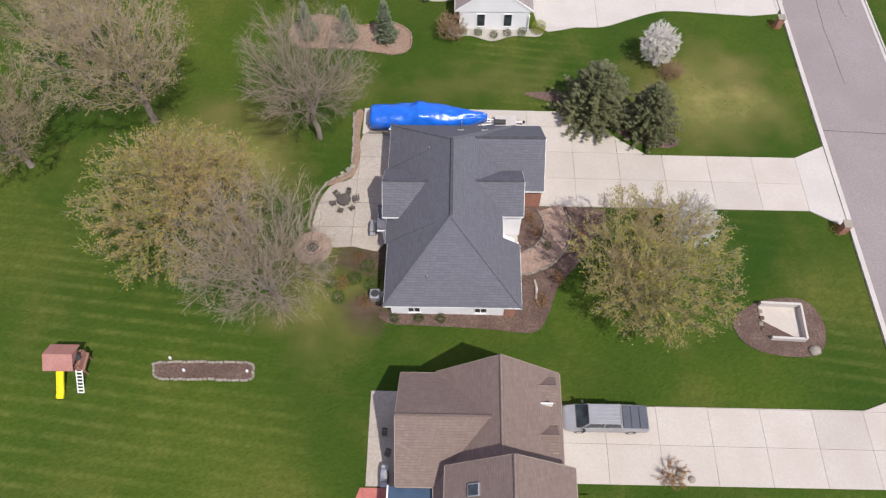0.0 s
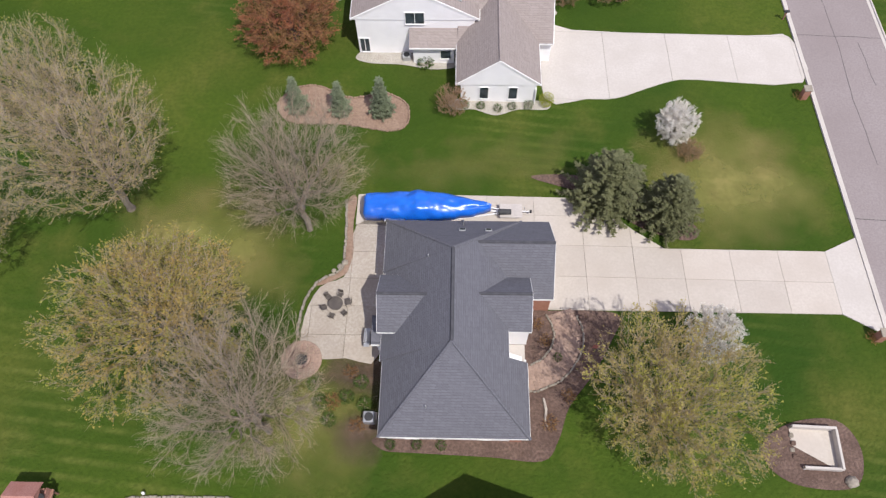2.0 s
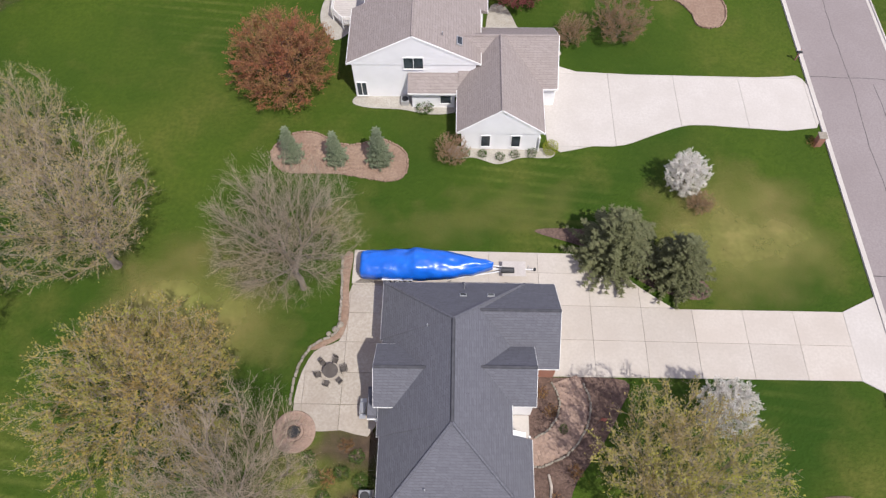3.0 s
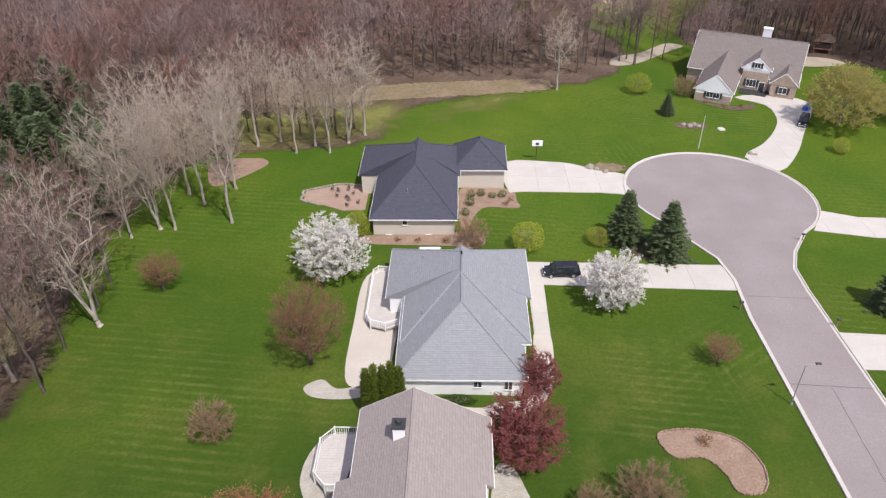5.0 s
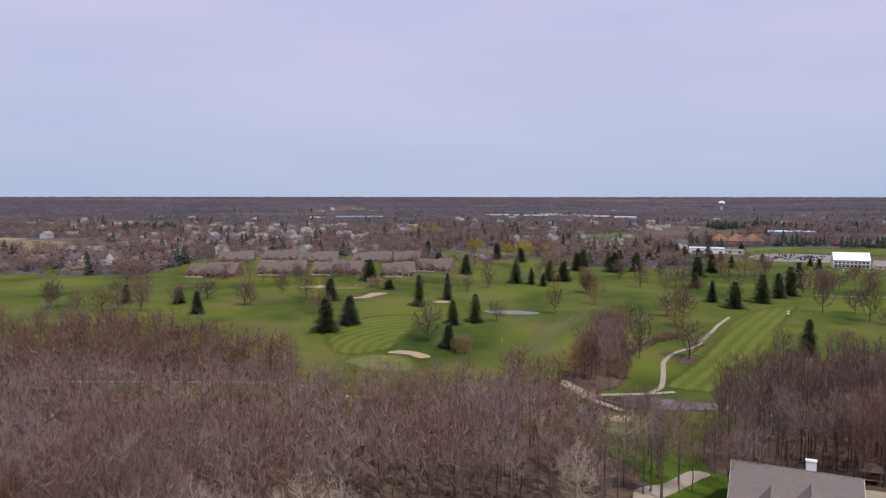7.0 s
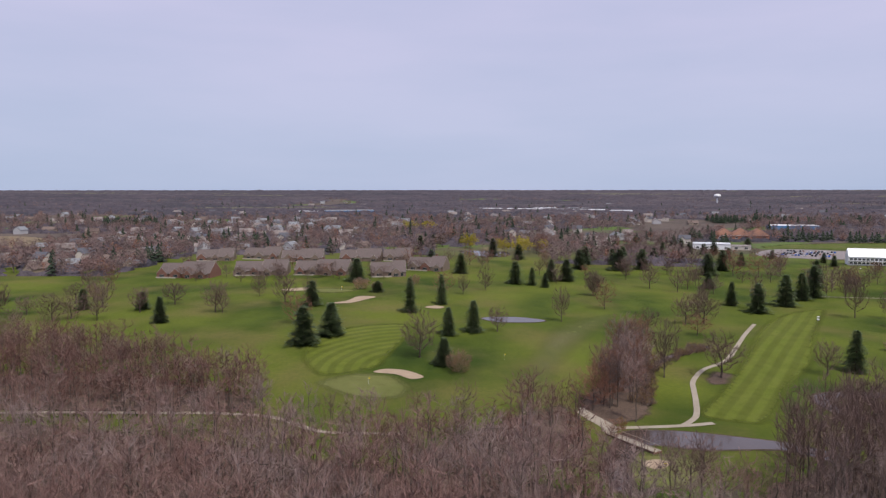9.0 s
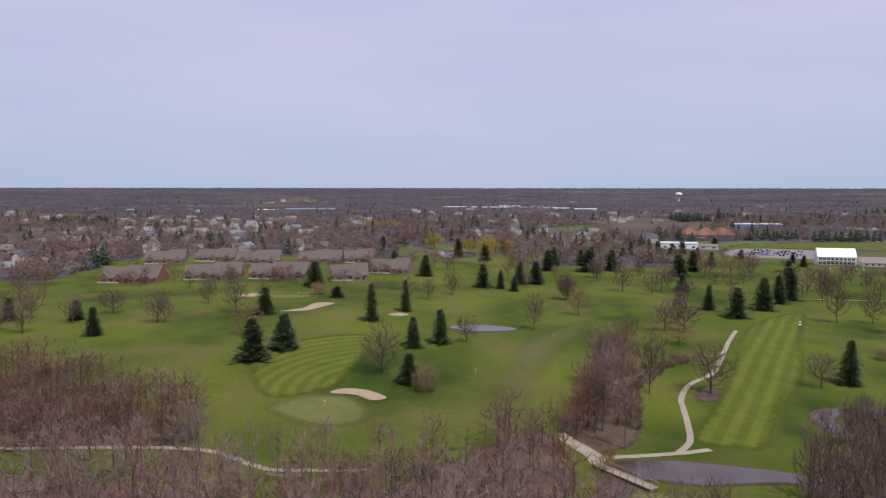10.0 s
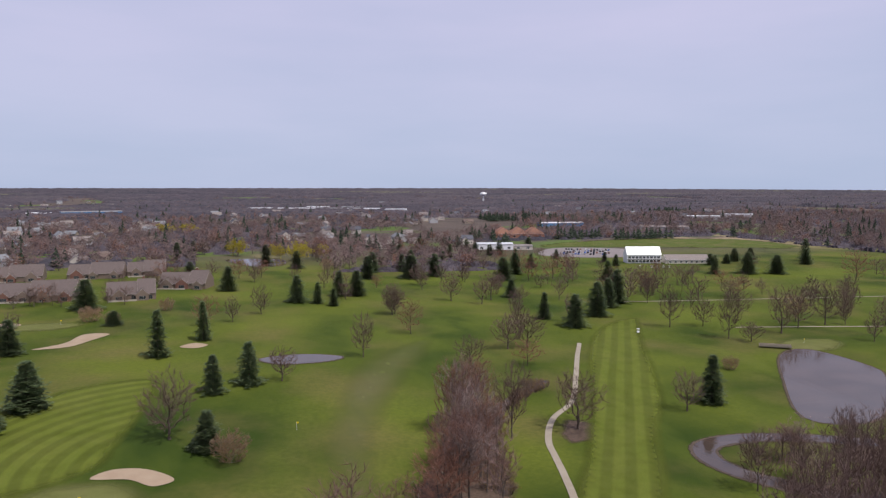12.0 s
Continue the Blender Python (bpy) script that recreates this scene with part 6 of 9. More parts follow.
            size.append(max(tip, rad[i] * unit))
            if not kids[i]:
                break
            main = max(kids[i], key=lambda c: rad[c])
            starts += [(c, i) for c in kids[i] if c != main]
            i = main
        if base is None:
            size[0] *= 1.5
        if len(line) < 2:
            continue
        size[-1] *= 0.5
        if size[0] > fat:
            wood.tube(line, size, 8 if base is None and not cheap else 4 if cheap else 5 if size[0] > 6 * unit else 4, caps=False)
        elif not cheap:
            crown.tube(line, size, 3, caps=False)
        else:
            for p, q in zip(line, line[1:]):
                sliver(crown, p, q + (q - p) * 0.3, 2.6 * size[0], rng)
    for i in range(first, len(P)):
        if rad[i] > (3.0 if cheap else 2.6):
            continue
        out = (P[i] - Vector((0, 0, P[i].z))) * (0.5 / rx)
        for _ in range(twigs):
            a = P[parent[i]].lerp(P[i], rng.uniform(0.35, 1.0))
            d = (heading[i] * 0.9 + out + Vector((0, 0, up)) + rand_dir(rng) * 0.75).normalized()
            b = a + d * twig_len * h * rng.uniform(0.5, 1.25)
            sliver(crown, a, b, twig_w, rng)
            for _ in range(0 if cheap else 2):
                c = a.lerp(b, rng.uniform(0.3, 0.8))
                sliver(crown, c, c + (d * 0.8 + rand_dir(rng) * 0.8).normalized() * twig_len * h * rng.uniform(0.3, 0.7), twig_w * 0.8, rng)
            for _ in range(leaves):
                leaf(crown, a.lerp(b, rng.uniform(0.2, 1.1)) + rand_dir(rng) * 0.05, leaf_size * rng.uniform(0.6, 1.35), rng, 1)
    return wood, crown


def conifer(seed, h=14.0, w=8.0, whorls=20, per=11, sprays=5, spray=0.5, low=0.04, droop=0.25, power=0.85, ragged=0.2):
    """Whorls of drooping boughs carrying flat needle sprays."""
    rng = random.Random(seed)
    wood, crown = Geo(), Geo()
    wood.tube([(0, 0, 0), (0, 0, h * 0.5), (0, 0, h * 0.97)], [h * 0.018, h * 0.011, h * 0.002], 7)
    for k in range(whorls):
        f = (k + rng.uniform(-0.2, 0.2)) / whorls
        z = h * (low + (0.985 - low) * f)
        reach = max(0.12, (w / 2) * max(0.02, 1 - f) ** power * rng.uniform(0.8 - 0.3 * ragged, 1.1))
        n = max(4, int(per * (1 - 0.55 * f)))
        for j in range(n):
            a = 2 * math.pi * (j + rng.random() * 0.8) / n + k * 1.3
            L = reach * rng.uniform(1 - 1.6 * ragged, 1 + 0.5 * ragged)
            d = Vector((math.cos(a), math.sin(a), 0))
            p0 = Vector((0, 0, z))
            p1 = p0 + d * L + Vector((0, 0, -droop * L * (1 - 0.9 * f) + 0.12 * L * f))
            if L > 0.6:
                wood.tube([p0, p1], [0.03 + 0.008 * L, 0.01], 3, caps=False)
            side = Vector((-d.y, d.x, 0))
            m = max(2, int(sprays * (0.5 + L / (w / 2))))
            for i in range(m):
                t = 0.18 + 0.86 * (i + rng.random() * 0.5) / m
                c = p0.lerp(p1, min(t, 1.02)) + Vector((0, 0, rng.uniform(-0.6, 0.6) * h / whorls))
                size = spray * (1.25 - 0.55 * t) * rng.uniform(0.75, 1.25)
                for s in (-1, 1):
                    e = c + side * s * size + d * size * rng.uniform(0.3, 0.8) + Vector((0, 0, rng.uniform(-0.35, 0.15) * size))
                    b1, b2 = c - d * size * 0.32, c + d * size * 0.45 + Vector((0, 0, 0.1 * size))
                    crown.add([tuple(b1), tuple(e), tuple(b2)], [(0, 1, 2)])
                tip = c + d * size * 1.1 + Vector((0, 0, rng.uniform(0.0, 0.5) * size))
                crown.add([tuple(c - side * size * 0.3), tuple(c + side * size * 0.3), tuple(tip)], [(0, 1, 2)])
    return wood, crown


def bush(seed, h=2.0, w=2.4, n=700, size=0.14, twigs=60, hollow=0.5, flat=0.0):
    """A rounded shrub: stems from the root and a shell of leaves with an uneven outline."""
    rng = random.Random(seed)
    wood, crown = Geo(), Geo()
    lumps = [(rand_dir(rng, 0.3), rng.uniform(0.75, 1.12)) for _ in range(14)]
    for _ in range(max(6, twigs // 6)):
        d = rand_dir(rng, 1.0)
        wood.tube([(0, 0, 0), tuple(Vector((d.x * w * 0.2, d.y * w * 0.2, h * 0.3))), tuple(Vector((d.x * w * 0.4, d.y * w * 0.4, h * (0.45 + 0.4 * d.z))))], [0.03, 0.02, 0.006], 4, caps=False)
    for _ in range(twigs):
        d = rand_dir(rng, 0.4)
        q = Vector((d.x * w / 2, d.y * w / 2, h / 2 + d.z * h / 2))
        sliver(crown, q * 0.45 + Vector((0, 0, h * 0.15)), q * rng.uniform(0.95, 1.1), 0.03, rng)
    for _ in range(n):
        d = rand_dir(rng)
        k = max((1 - (d - l).length * 0.7) * s for l, s in lumps)
        r = (0.72 + 0.4 * max(0, k)) * (hollow + (1 - hollow) * rng.random() ** 0.4)
        p = Vector((d.x * w / 2 * r, d.y * w / 2 * r, max(0.05, h / 2 + d.z * h / 2 * r * (1 - flat * 0.3))))
        leaf(crown, p, size * rng.uniform(0.6, 1.4), rng, 1)
    return wood, crown


def kind(name, category, label, grown, mats, h, w):
    return Kind(name, category, label, grown[0], grown[1], [M[m] for m in mats], h, w)


# near lawns
K_GREY = kind("bare_tree", "tree", "bare grey spreading tree with fine upswept twigs", ramify(11, 12, 12, 0.3, 0.14, 0.4, 640, 0.5, 6, 0.022, 0.1, egg=0.35, girth=0.021), ("bark", "twig"), 12, 12)
K_GREY2 = kind("bare_tree", "tree", "bare brownish spreading tree with opening buds", ramify(12, 12, 13, 0.24, 0.16, 0.45, 640, 0.45, 6, 0.022, 0.09, 2, 0.12, egg=0.25, girth=0.022), ("bark", "twig", "bud_tan"), 12, 13)
K_OLIVE = kind("budding_tree", "tree", "broad tree budding olive and gold", ramify(13, 12, 15, 0.1, 0.1, 0.3, 950, 0.45, 6, 0.022, 0.08, 4, 0.13, egg=0.1, uneven=0.4, girth=0.021), ("bark", "twig", "bud_gold"), 12, 15)
K_LIME = kind("budding_tree", "tree", "broad tree budding yellow-green", ramify(14, 12, 14, 0.08, 0.1, 0.35, 950, 0.45, 6, 0.022, 0.08, 4, 0.13, egg=0.05, uneven=0.4, girth=0.021), ("bark", "twig", "bud_olive"), 12, 14)
K_SPRING = kind("spring_tree", "tree", "broad tree in soft yellow-green spring leaf", ramify(34, 12, 14, 0.02, 0.08, 0.35, 700, 0.45, 5, 0.026, 0.08, 7, 0.17, egg=-0.05, uneven=0.2), ("bark", "twig", "leaf_spring"), 12, 14)
K_RED = kind("red_tree", "tree", "round tree in dense young red leaf", ramify(15, 9, 9, -0.04, 0.1, 0.4, 760, 0.4, 6, 0.022, 0.085, 6, 0.10, egg=-0.08, uneven=0.14), ("bark_dark", "twig_rust", "leaf_red"), 9, 9)
K_PLUM = kind("plum_tree", "tree", "small ornamental tree in plum-red leaf", ramify(16, 7, 6, 0.06, 0.14, 0.4, 420, 0.4, 6, 0.022, 0.085, 6, 0.11, egg=0.0, uneven=0.16), ("bark_dark", "twig_rust", "leaf_plum"), 7, 6)
K_WHITE = kind("blossom_tree", "tree", "rounded tree covered in white blossom", ramify(17, 8, 7.5, 0.04, 0.1, 0.5, 520, 0.4, 6, 0.024, 0.07, 8, 0.125, egg=0.05, uneven=0.16), ("bark", "twig", "petal"), 8, 7.5)
K_RUST = kind("budding_tree", "tree", "round tree with rusty bare twigs", ramify(18, 8, 6, 0.2, 0.12, 0.4, 380, 0.5, 6, 0.02, 0.1, 1, 0.07, egg=0.25), ("bark_dark", "twig_rust", "bud_rust"), 8, 6)
K_TALL = kind("pale_tree", "tree", "tall pale-barked bare tree", ramify(19, 24, 9, 0.2, 0.2, 0.85, 340, 0.3, 5, 0.03, 0.06, girth=0.009, egg=0.1, up=0.5), ("bark_pale", "twig_pale"), 24, 9)
K_TALL2 = kind("pale_tree", "tree", "tall pale-barked bare tree with forked stems", ramify(20, 24, 11, 0.14, 0.05, 0.75, 380, 0.3, 5, 0.03, 0.06, girth=0.010, egg=0.3, up=0.5, stems=3), ("bark_pale", "twig_pale"), 24, 11)
K_LIMEBUSH = kind("lime_shrub", "shrub", "rounded shrub in bright lime leaf", bush(21, 3.4, 3.6, 3000, 0.12), ("bark", "twig", "leaf_lime"), 3.4, 3.6)
K_SHRUB = kind("shrub", "shrub", "low rounded evergreen garden shrub", bush(22, 1.0, 1.2, 420, 0.09, 20), ("bark", "twig", "leaf_green"), 1.0, 1.2)
K_DRYBUSH = kind("bare_shrub", "shrub", "leafless twiggy brown rounded shrub", ramify(23, 3.4, 3.6, -0.04, 0.03, 0.03, 300, 0.5, 6, 0.018, 0.1, 1, 0.06, girth=0.014, uneven=0.12), ("bark", "twig_shrub", "bud_rust"), 3.4, 3.6)
K_REDBUSH = kind("rust_shrub", "shrub", "low rusty red twiggy shrub", ramify(24, 2.0, 2.4, -0.04, 0.03, 0.03, 90, 0.5, 4, 0.02, 0.12, 2, 0.06, girth=0.016, uneven=0.15, cheap=True), ("bark_dark", "twig_rust", "bud_rust"), 2.0, 2.4)
K_PINE = kind("pine_tree", "tree", "bushy grey-green pine by the drive", conifer(25, 9, 8, 22, 20, 13, 0.42, 0.03, -0.22, 0.5, 0.26), ("bark_dark", "needle_pine"), 9, 8)
K_SPRUCE = kind("spruce_tree", "tree", "dark green dense pyramidal spruce", conifer(26, 12, 7.6, 26, 18, 8, 0.5, 0.02, 0.2, 0.8, 0.2), ("bark_dark", "needle"), 12, 7)
K_SPRUCE2 = kind("spruce_tree", "tree", "dark green ragged old spruce", conifer(27, 14, 8, 19, 15, 8, 0.66, 0.06, 0.22, 0.55, 0.42), ("bark_dark", "needle"), 14, 7)
G_SPRUCE = kind("spruce_tree", "tree", "dark green pyramidal spruce on the course", conifer(30, 12, 8.8, 19, 14, 6, 0.8, 0.02, 0.15, 0.58, 0.28), ("bark_dark", "needle"), 12, 7)
G_SPRUCE2 = kind("spruce_tree", "tree", "dark green ragged old conifer on the course", conifer(31, 14, 9.0, 16, 13, 6, 1.0, 0.05, 0.12, 0.46, 0.36), ("bark_dark", "needle"), 14, 7)
K_HEDGE = kind("hedge", "hedge", "long clipped green hedge", bush(32, 1.1, 1.3, 1300, 0.09, 30, 0.7), ("bark", "twig", "leaf_green"), 1.1, 1.3)
for me in (K_HEDGE.trunk, K_HEDGE.crown):
    me.transform(Matrix.Diagonal((3.2, 1.0, 1.0, 1)))
K_BLUE = kind("young_spruce", "tree", "young blue-green spruce in mulch", conifer(28, 3.2, 2.2, 14, 12, 6, 0.24, 0.04, 0.1, 0.85, 0.15), ("bark_dark", "needle_blue"), 3.2, 2.2)
K_CEDAR = kind("cedar", "tree", "narrow upright olive cedar", conifer(29, 4, 1.1, 26, 10, 3, 0.28, 0.02, -0.8, 0.4, 0.2), ("bark_dark", "needle_cedar"), 4, 1.1)

K_GREY2.plant(-29.6, 43.6, 15.5, 15.0, 20)
K_GREY.plant(-13.2, 41.6, 14.5, 12.0, 60)
K_OLIVE.plant(-22.4, 31.0, 12.0, 16.0, 10)
K_GREY.plant(-14.2, 23.6, 14.0, 12.5, 150)
K_LIME.plant(14.9, 24.9, 12.0, 13.5, 0)
K_WHITE.plant(19.6, 31.0, 6.5, 4.6, 30)
K_WHITE.plant(20.1, 52.6, 5.2, 4.1, 80)
K_PINE.plant(13.0, 45.2, 7.2, 7.2, 0)
K_PINE.plant(18.1, 43.4, 6.6, 5.6, 90)
K_RED.plant(-17.2, 64.6, 8.2, 10.4, 0)
K_GREY2.plant(-40.0, 38.0, 12, 13, 200)
K_GREY2.plant(-38.0, 52.0, 12, 13, 100)
for x, y, s in ((-15.8, 55.3, 1.0), (-11.6, 55.0, 0.95), (-7.6, 55.0, 1.08)):
    K_BLUE.plant(x, y, 5.0 * s, 2.7 * s, 70 * s, "young spruces in the bed")
K_DRYBUSH.plant(-0.9, 55.4, 3.2, 3.3, 0)
K_DRYBUSH.plant(21.4, 50.6, 1.8, 2.6, 40)
K_DRYBUSH.plant(-24.8, 79.4, 4.6, 5.0, 10)
K_RUST.plant(-17.1, 90.2, 11.0, 9.0, 0)
K_RUST.plant(-38.5, 104.0, 5.4, 5.6, 50)
K_TALL2.plant(-43.6, 96.6, 23, 14, 0, lean=(0, -13))
K_GREY2.plant(-50, 78.6, 10, 12, 0)
K_GREY2.plant(-49, 87.0, 12, 12, 130)
K_GREY2.plant(-54, 70, 10, 11, 70)
K_WHITE.plant(-17.0, 107.4, 8.6, 10.0, 20)
K_WHITE.plant(18.3, 101.8, 8.2, 8.2, 140)
K_PLUM.plant(5.2, 77.2, 7.8, 8.6, 0)
K_PLUM.plant(7.8, 86.0, 5.4, 5.0, 60)
K_DRYBUSH.plant(11.2, 71.0, 3.6, 3.8, 90)
K_DRYBUSH.plant(16.2, 72.0, 5.0, 6.0, 20)
K_RUST.plant(28.4, 91.4, 4.2, 4.0, 20)
K_LIMEBUSH.plant(8.8, 114.4, 4.2, 4.8, 0)
K_LIMEBUSH.plant(18.9, 116.2, 2.6, 3.4, 50)
K_LIMEBUSH.plant(-15.0, 117.6, 4.0, 3.6, 90, label="shrub in yellow-green leaf at the house corner")
K_SPRUCE.plant(22.8, 117.2, 8.4, 7.0, 0)
K_SPRUCE.plant(27.9, 113.6, 8.8, 7.6, 120)
K_SPRUCE.plant(53.3, 102.4, 9.0, 6.5, 50)
K_DRYBUSH.plant(1.2, 115.6, 4.0, 5.2, 0)
K_TALL.plant(-34.2, 120.8, 23.5, 8.0, 0)
K_TALL2.plant(-44.2, 119.0, 21, 12, 40, lean=(0, -9))
K_TALL.plant(-42.0, 118.8, 23, 7.5, 120, lean=(0, -4))
K_TALL2.plant(-46.5, 124.0, 22, 9, 90)
K_TALL.plant(-40.0, 126.5, 21, 8.0, 200)
K_TALL.plant(-36.4, 131.5, 22, 8.0, 300)
K_TALL2.plant(-50.0, 133.0, 22, 10.0, 250)
K_TALL2.plant(-20.6, 149.4, 22, 13.0, 0)
K_TALL.plant(-29.3, 145.0, 19, 7.0, 50)
K_TALL.plant(-23.4, 145.2, 20, 7.0, 150)
K_TALL.plant(-33.0, 150.0, 20, 8.0, 250)
for x, y, h, w in ((-47.6, 116.6, 22, 9), (-43.4, 129.6, 23, 9), (-39.0, 138.6, 22, 9), (-26.4, 148.0, 19, 8), (-36.8, 147.8, 21, 9), (-18.0, 152.8, 19, 9)):
    (K_TALL if int(h) % 2 else K_TALL2).plant(x, y, h, w, x * 47)
K_TALL.plant(20.2, 178.0, 18, 8.5, 10)
K_SPRING.plant(72.8, 161.4, 13.0, 16.0, 40, label="broad tree in yellow-green spring leaf")
K_SPRING.plant(86.0, 164.0, 11.0, 13.0, 140, label="broad tree in yellow-green spring leaf")
K_LIMEBUSH.plant(67.7, 149.2, 3.0, 3.2, 10)
K_SPRUCE.plant(40.6, 165.6, 4.4, 4.0, 0)
K_LIMEBUSH.plant(37.4, 177.4, 4.4, 5.4, 120, label="rounded green shrub at the lawn's edge")
K_DRYBUSH.plant(46.8, 176.4, 4.6, 5.4, 0)
for x, y, h in ((-9.9, 83.0, 4.6), (-9.1, 83.2, 4.9), (-8.2, 83.3, 4.7), (-7.4, 83.5, 5.0), (-6.6, 83.6, 4.5)):
    K_CEDAR.plant(x, y, h * 1.35, 1.4, x * 50, "row of cedars")
for x, y, h, w in ((0.3, 56.0, 0.9, 1.1), (1.9, 55.9, 0.8, 1.0), (3.6, 55.6, 0.8, 1.0), (5.0, 55.9, 0.8, 1.0), (6.6, 56.1, 0.9, 1.1), (-3.6, 61.3, 1.2, 1.8), (2.9, 70.6, 1.6, 1.8), (2.9, 68.8, 1.0, 1.2), (-5.0, 22.7, 0.8, 0.9), (-3.0, 22.8, 0.7, 0.9), (-1.2, 22.8, 0.7, 0.9), (7.9, 30.0, 0.7, 0.8), (1.0, 126.4, 1.6, 1.6), (1.2, 129.0, 1.4, 1.4),
                   (2.8, 129.6, 1.2, 1.6), (4.6, 129.0, 1.0, 1.4), (6.2, 129.4, 1.2, 1.5), (0.3, 123.4, 1.2, 1.4)):
    K_SHRUB.plant(x, y, h, w, x * 40, "clipped shrubs along the walls")
for x, y in ((-7.2, 25.8), (-8.6, 26.4), (-10.6, 26.0), (-9.8, 24.6), (-7.6, 27.6), (-11.2, 27.4)):
    K_SHRUB.plant(x, y, 0.7, 1.3, x * 40, "clipped shrubs along the walls", label="loose green garden plant in the back bed")
K_LIMEBUSH.plant(8.3, 56.6, 1.4, 1.6, 0)
K_HEDGE.plant(-0.8, 84.3, 1.1, 1.3, 0)
for x, y, h, w in ((-9.3, 116.0, 0.8, 1.3), (-6.4, 115.9, 0.8, 1.3), (-2.4, 115.6, 1.2, 1.6), (1.8, 114.4, 1.3, 1.7), (6.6, 126.8, 0.9, 1.3), (7.4, 128.2, 0.9, 1.3), (50.4, 172.4, 0.9, 1.3), (53.5, 170.4, 0.8, 1.2), (57.0, 170.6, 0.8, 1.2), (7.0, 31.4, 0.8, 1.3), (6.4, 32.8, 0.9, 1.2), (8.6, 26.8, 0.8, 1.4), (7.0, 24.6, 0.9, 1.5), (-8.4, 28.4, 0.8, 1.4), (-7.6, 24.2, 0.9, 1.5),
                   (-9.6, 26.0, 0.8, 1.6), (7.2, 89.8, 1.3, 1.4), (7.8, 92.6, 1.1, 1.3), (7.7, 98.0, 1.2, 1.3), (16.0, 10.6, 1.6, 2.6), (23.6, 79.6, 1.6, 1.6)):
    K_REDBUSH.plant(x, y, h, w, x * 40, "low brown shrubs in the beds")

# ---- bare woods down to the creek ----
W_KINDS = [kind("woodland_tree", "tree", "tall bare woodland tree with mauve-brown twigs", ramify(40 + k, 20, 9, 0.32, 0.3, 0.9, 150, 0.3, 6, 0.05, 0.085, girth=0.0092, egg=0.05, up=0.7, cheap=True), ("bark_wood", "twig_wood"), 20, 9) for k in range(5)]
W_FAR = [kind("woodland_tree", "tree", "far bare woodland tree", ramify(140 + k, 20, 9, 0.3, 0.3, 0.9, 40, 0.3, 5, 0.085, 0.12, girth=0.0092, egg=0.05, up=0.7, cheap=True), ("bark_wood", "twig_wood"), 20, 9) for k in range(4)]
W_RUST = kind("woodland_tree", "tree", "bare woodland tree with rusty twigs", ramify(47, 16, 9, 0.06, 0.12, 0.7, 180, 0.4, 7, 0.048, 0.10, girth=0.010, up=0.5, cheap=True), ("bark_dark", "twig_rust"), 16, 9)
G_BARE = [kind("bare_tree", "tree", "bare spreading tree on the golf course", ramify(50 + k, 15, 12, 0.1, 0.16, 0.5, 260, 0.45, 10, 0.042, 0.10, girth=0.018, egg=0.1, cheap=True), ("bark_dark", "twig_course"), 15, 12) for k in range(3)]
G_FAR = [kind("bare_tree", "tree", "bare tree beyond the golf course", ramify(56 + k, 15, 12, 0.1, 0.16, 0.6, 80, 0.4, 6, 0.085, 0.13, girth=0.016, egg=0.1, cheap=True), ("bark_dark", "twig_course"), 15, 12) for k in range(3)]
G_WILLOW = kind("willow_tree", "tree", "golden yellow weeping willow", broadleaf(55, 14, 16, 0.12, 12, 8, 6, 3, (6, 4, 3, 3), 0.08, up=-0.2, cheap=True, leaves=2, leaf_size=0.5), ("bark", "bud_gold", "leaf_willow"), 14, 16)

WOODS_WEST = [(-46, 78), (-43.6, 84), (-45, 104), (-50, 118), (-52, 138), (-40, 147), (-26, 150), (-16, 156), (-44, 164), (-44, 173), (-14, 182), (17, 187), (32, 190), (36, 200), (36, 216), (30, 236), (20, 248),
              (-4, 262), (-26, 268), (-60, 286), (-110, 290), (-170, 300), (-240, 300), (-260, 200), (-150, 110), (-90, 70)]
WOODS_EAST = [(62, 212), (78, 208), (92, 205), (96, 192), (110, 180), (140, 170), (230, 180), (262, 262), (226, 304), (190, 306), (160, 290), (130, 276), (112, 272), (96, 262), (80, 252), (66, 240)]


def inside(poly, x, y):
    r = False
    for i, (x0, y0) in enumerate(poly):
        x1, y1 = poly[i - 1]
        if (y0 > y) != (y1 > y) and x < (x1 - x0) * (y - y0) / (y1 - y0) + x0:
            r = not r
    return r


def scatter(poly, step, seed, jitter=0.42):
    rng = random.Random(seed)
    xs, ys = [p[0] for p in poly], [p[1] for p in poly]
    out = []
    for i in range(int((max(xs) - min(xs)) / step) + 1):
        for j in range(int((max(ys) - min(ys)) / step) + 1):
            x = min(xs) + (i + 0.5 * (j % 2) + rng.uniform(-jitter, jitter)) * step
            y = min(ys) + (j + rng.uniform(-jitter, jitter)) * step
            if inside(poly, x, y):
                out.append((x, y))
    return out


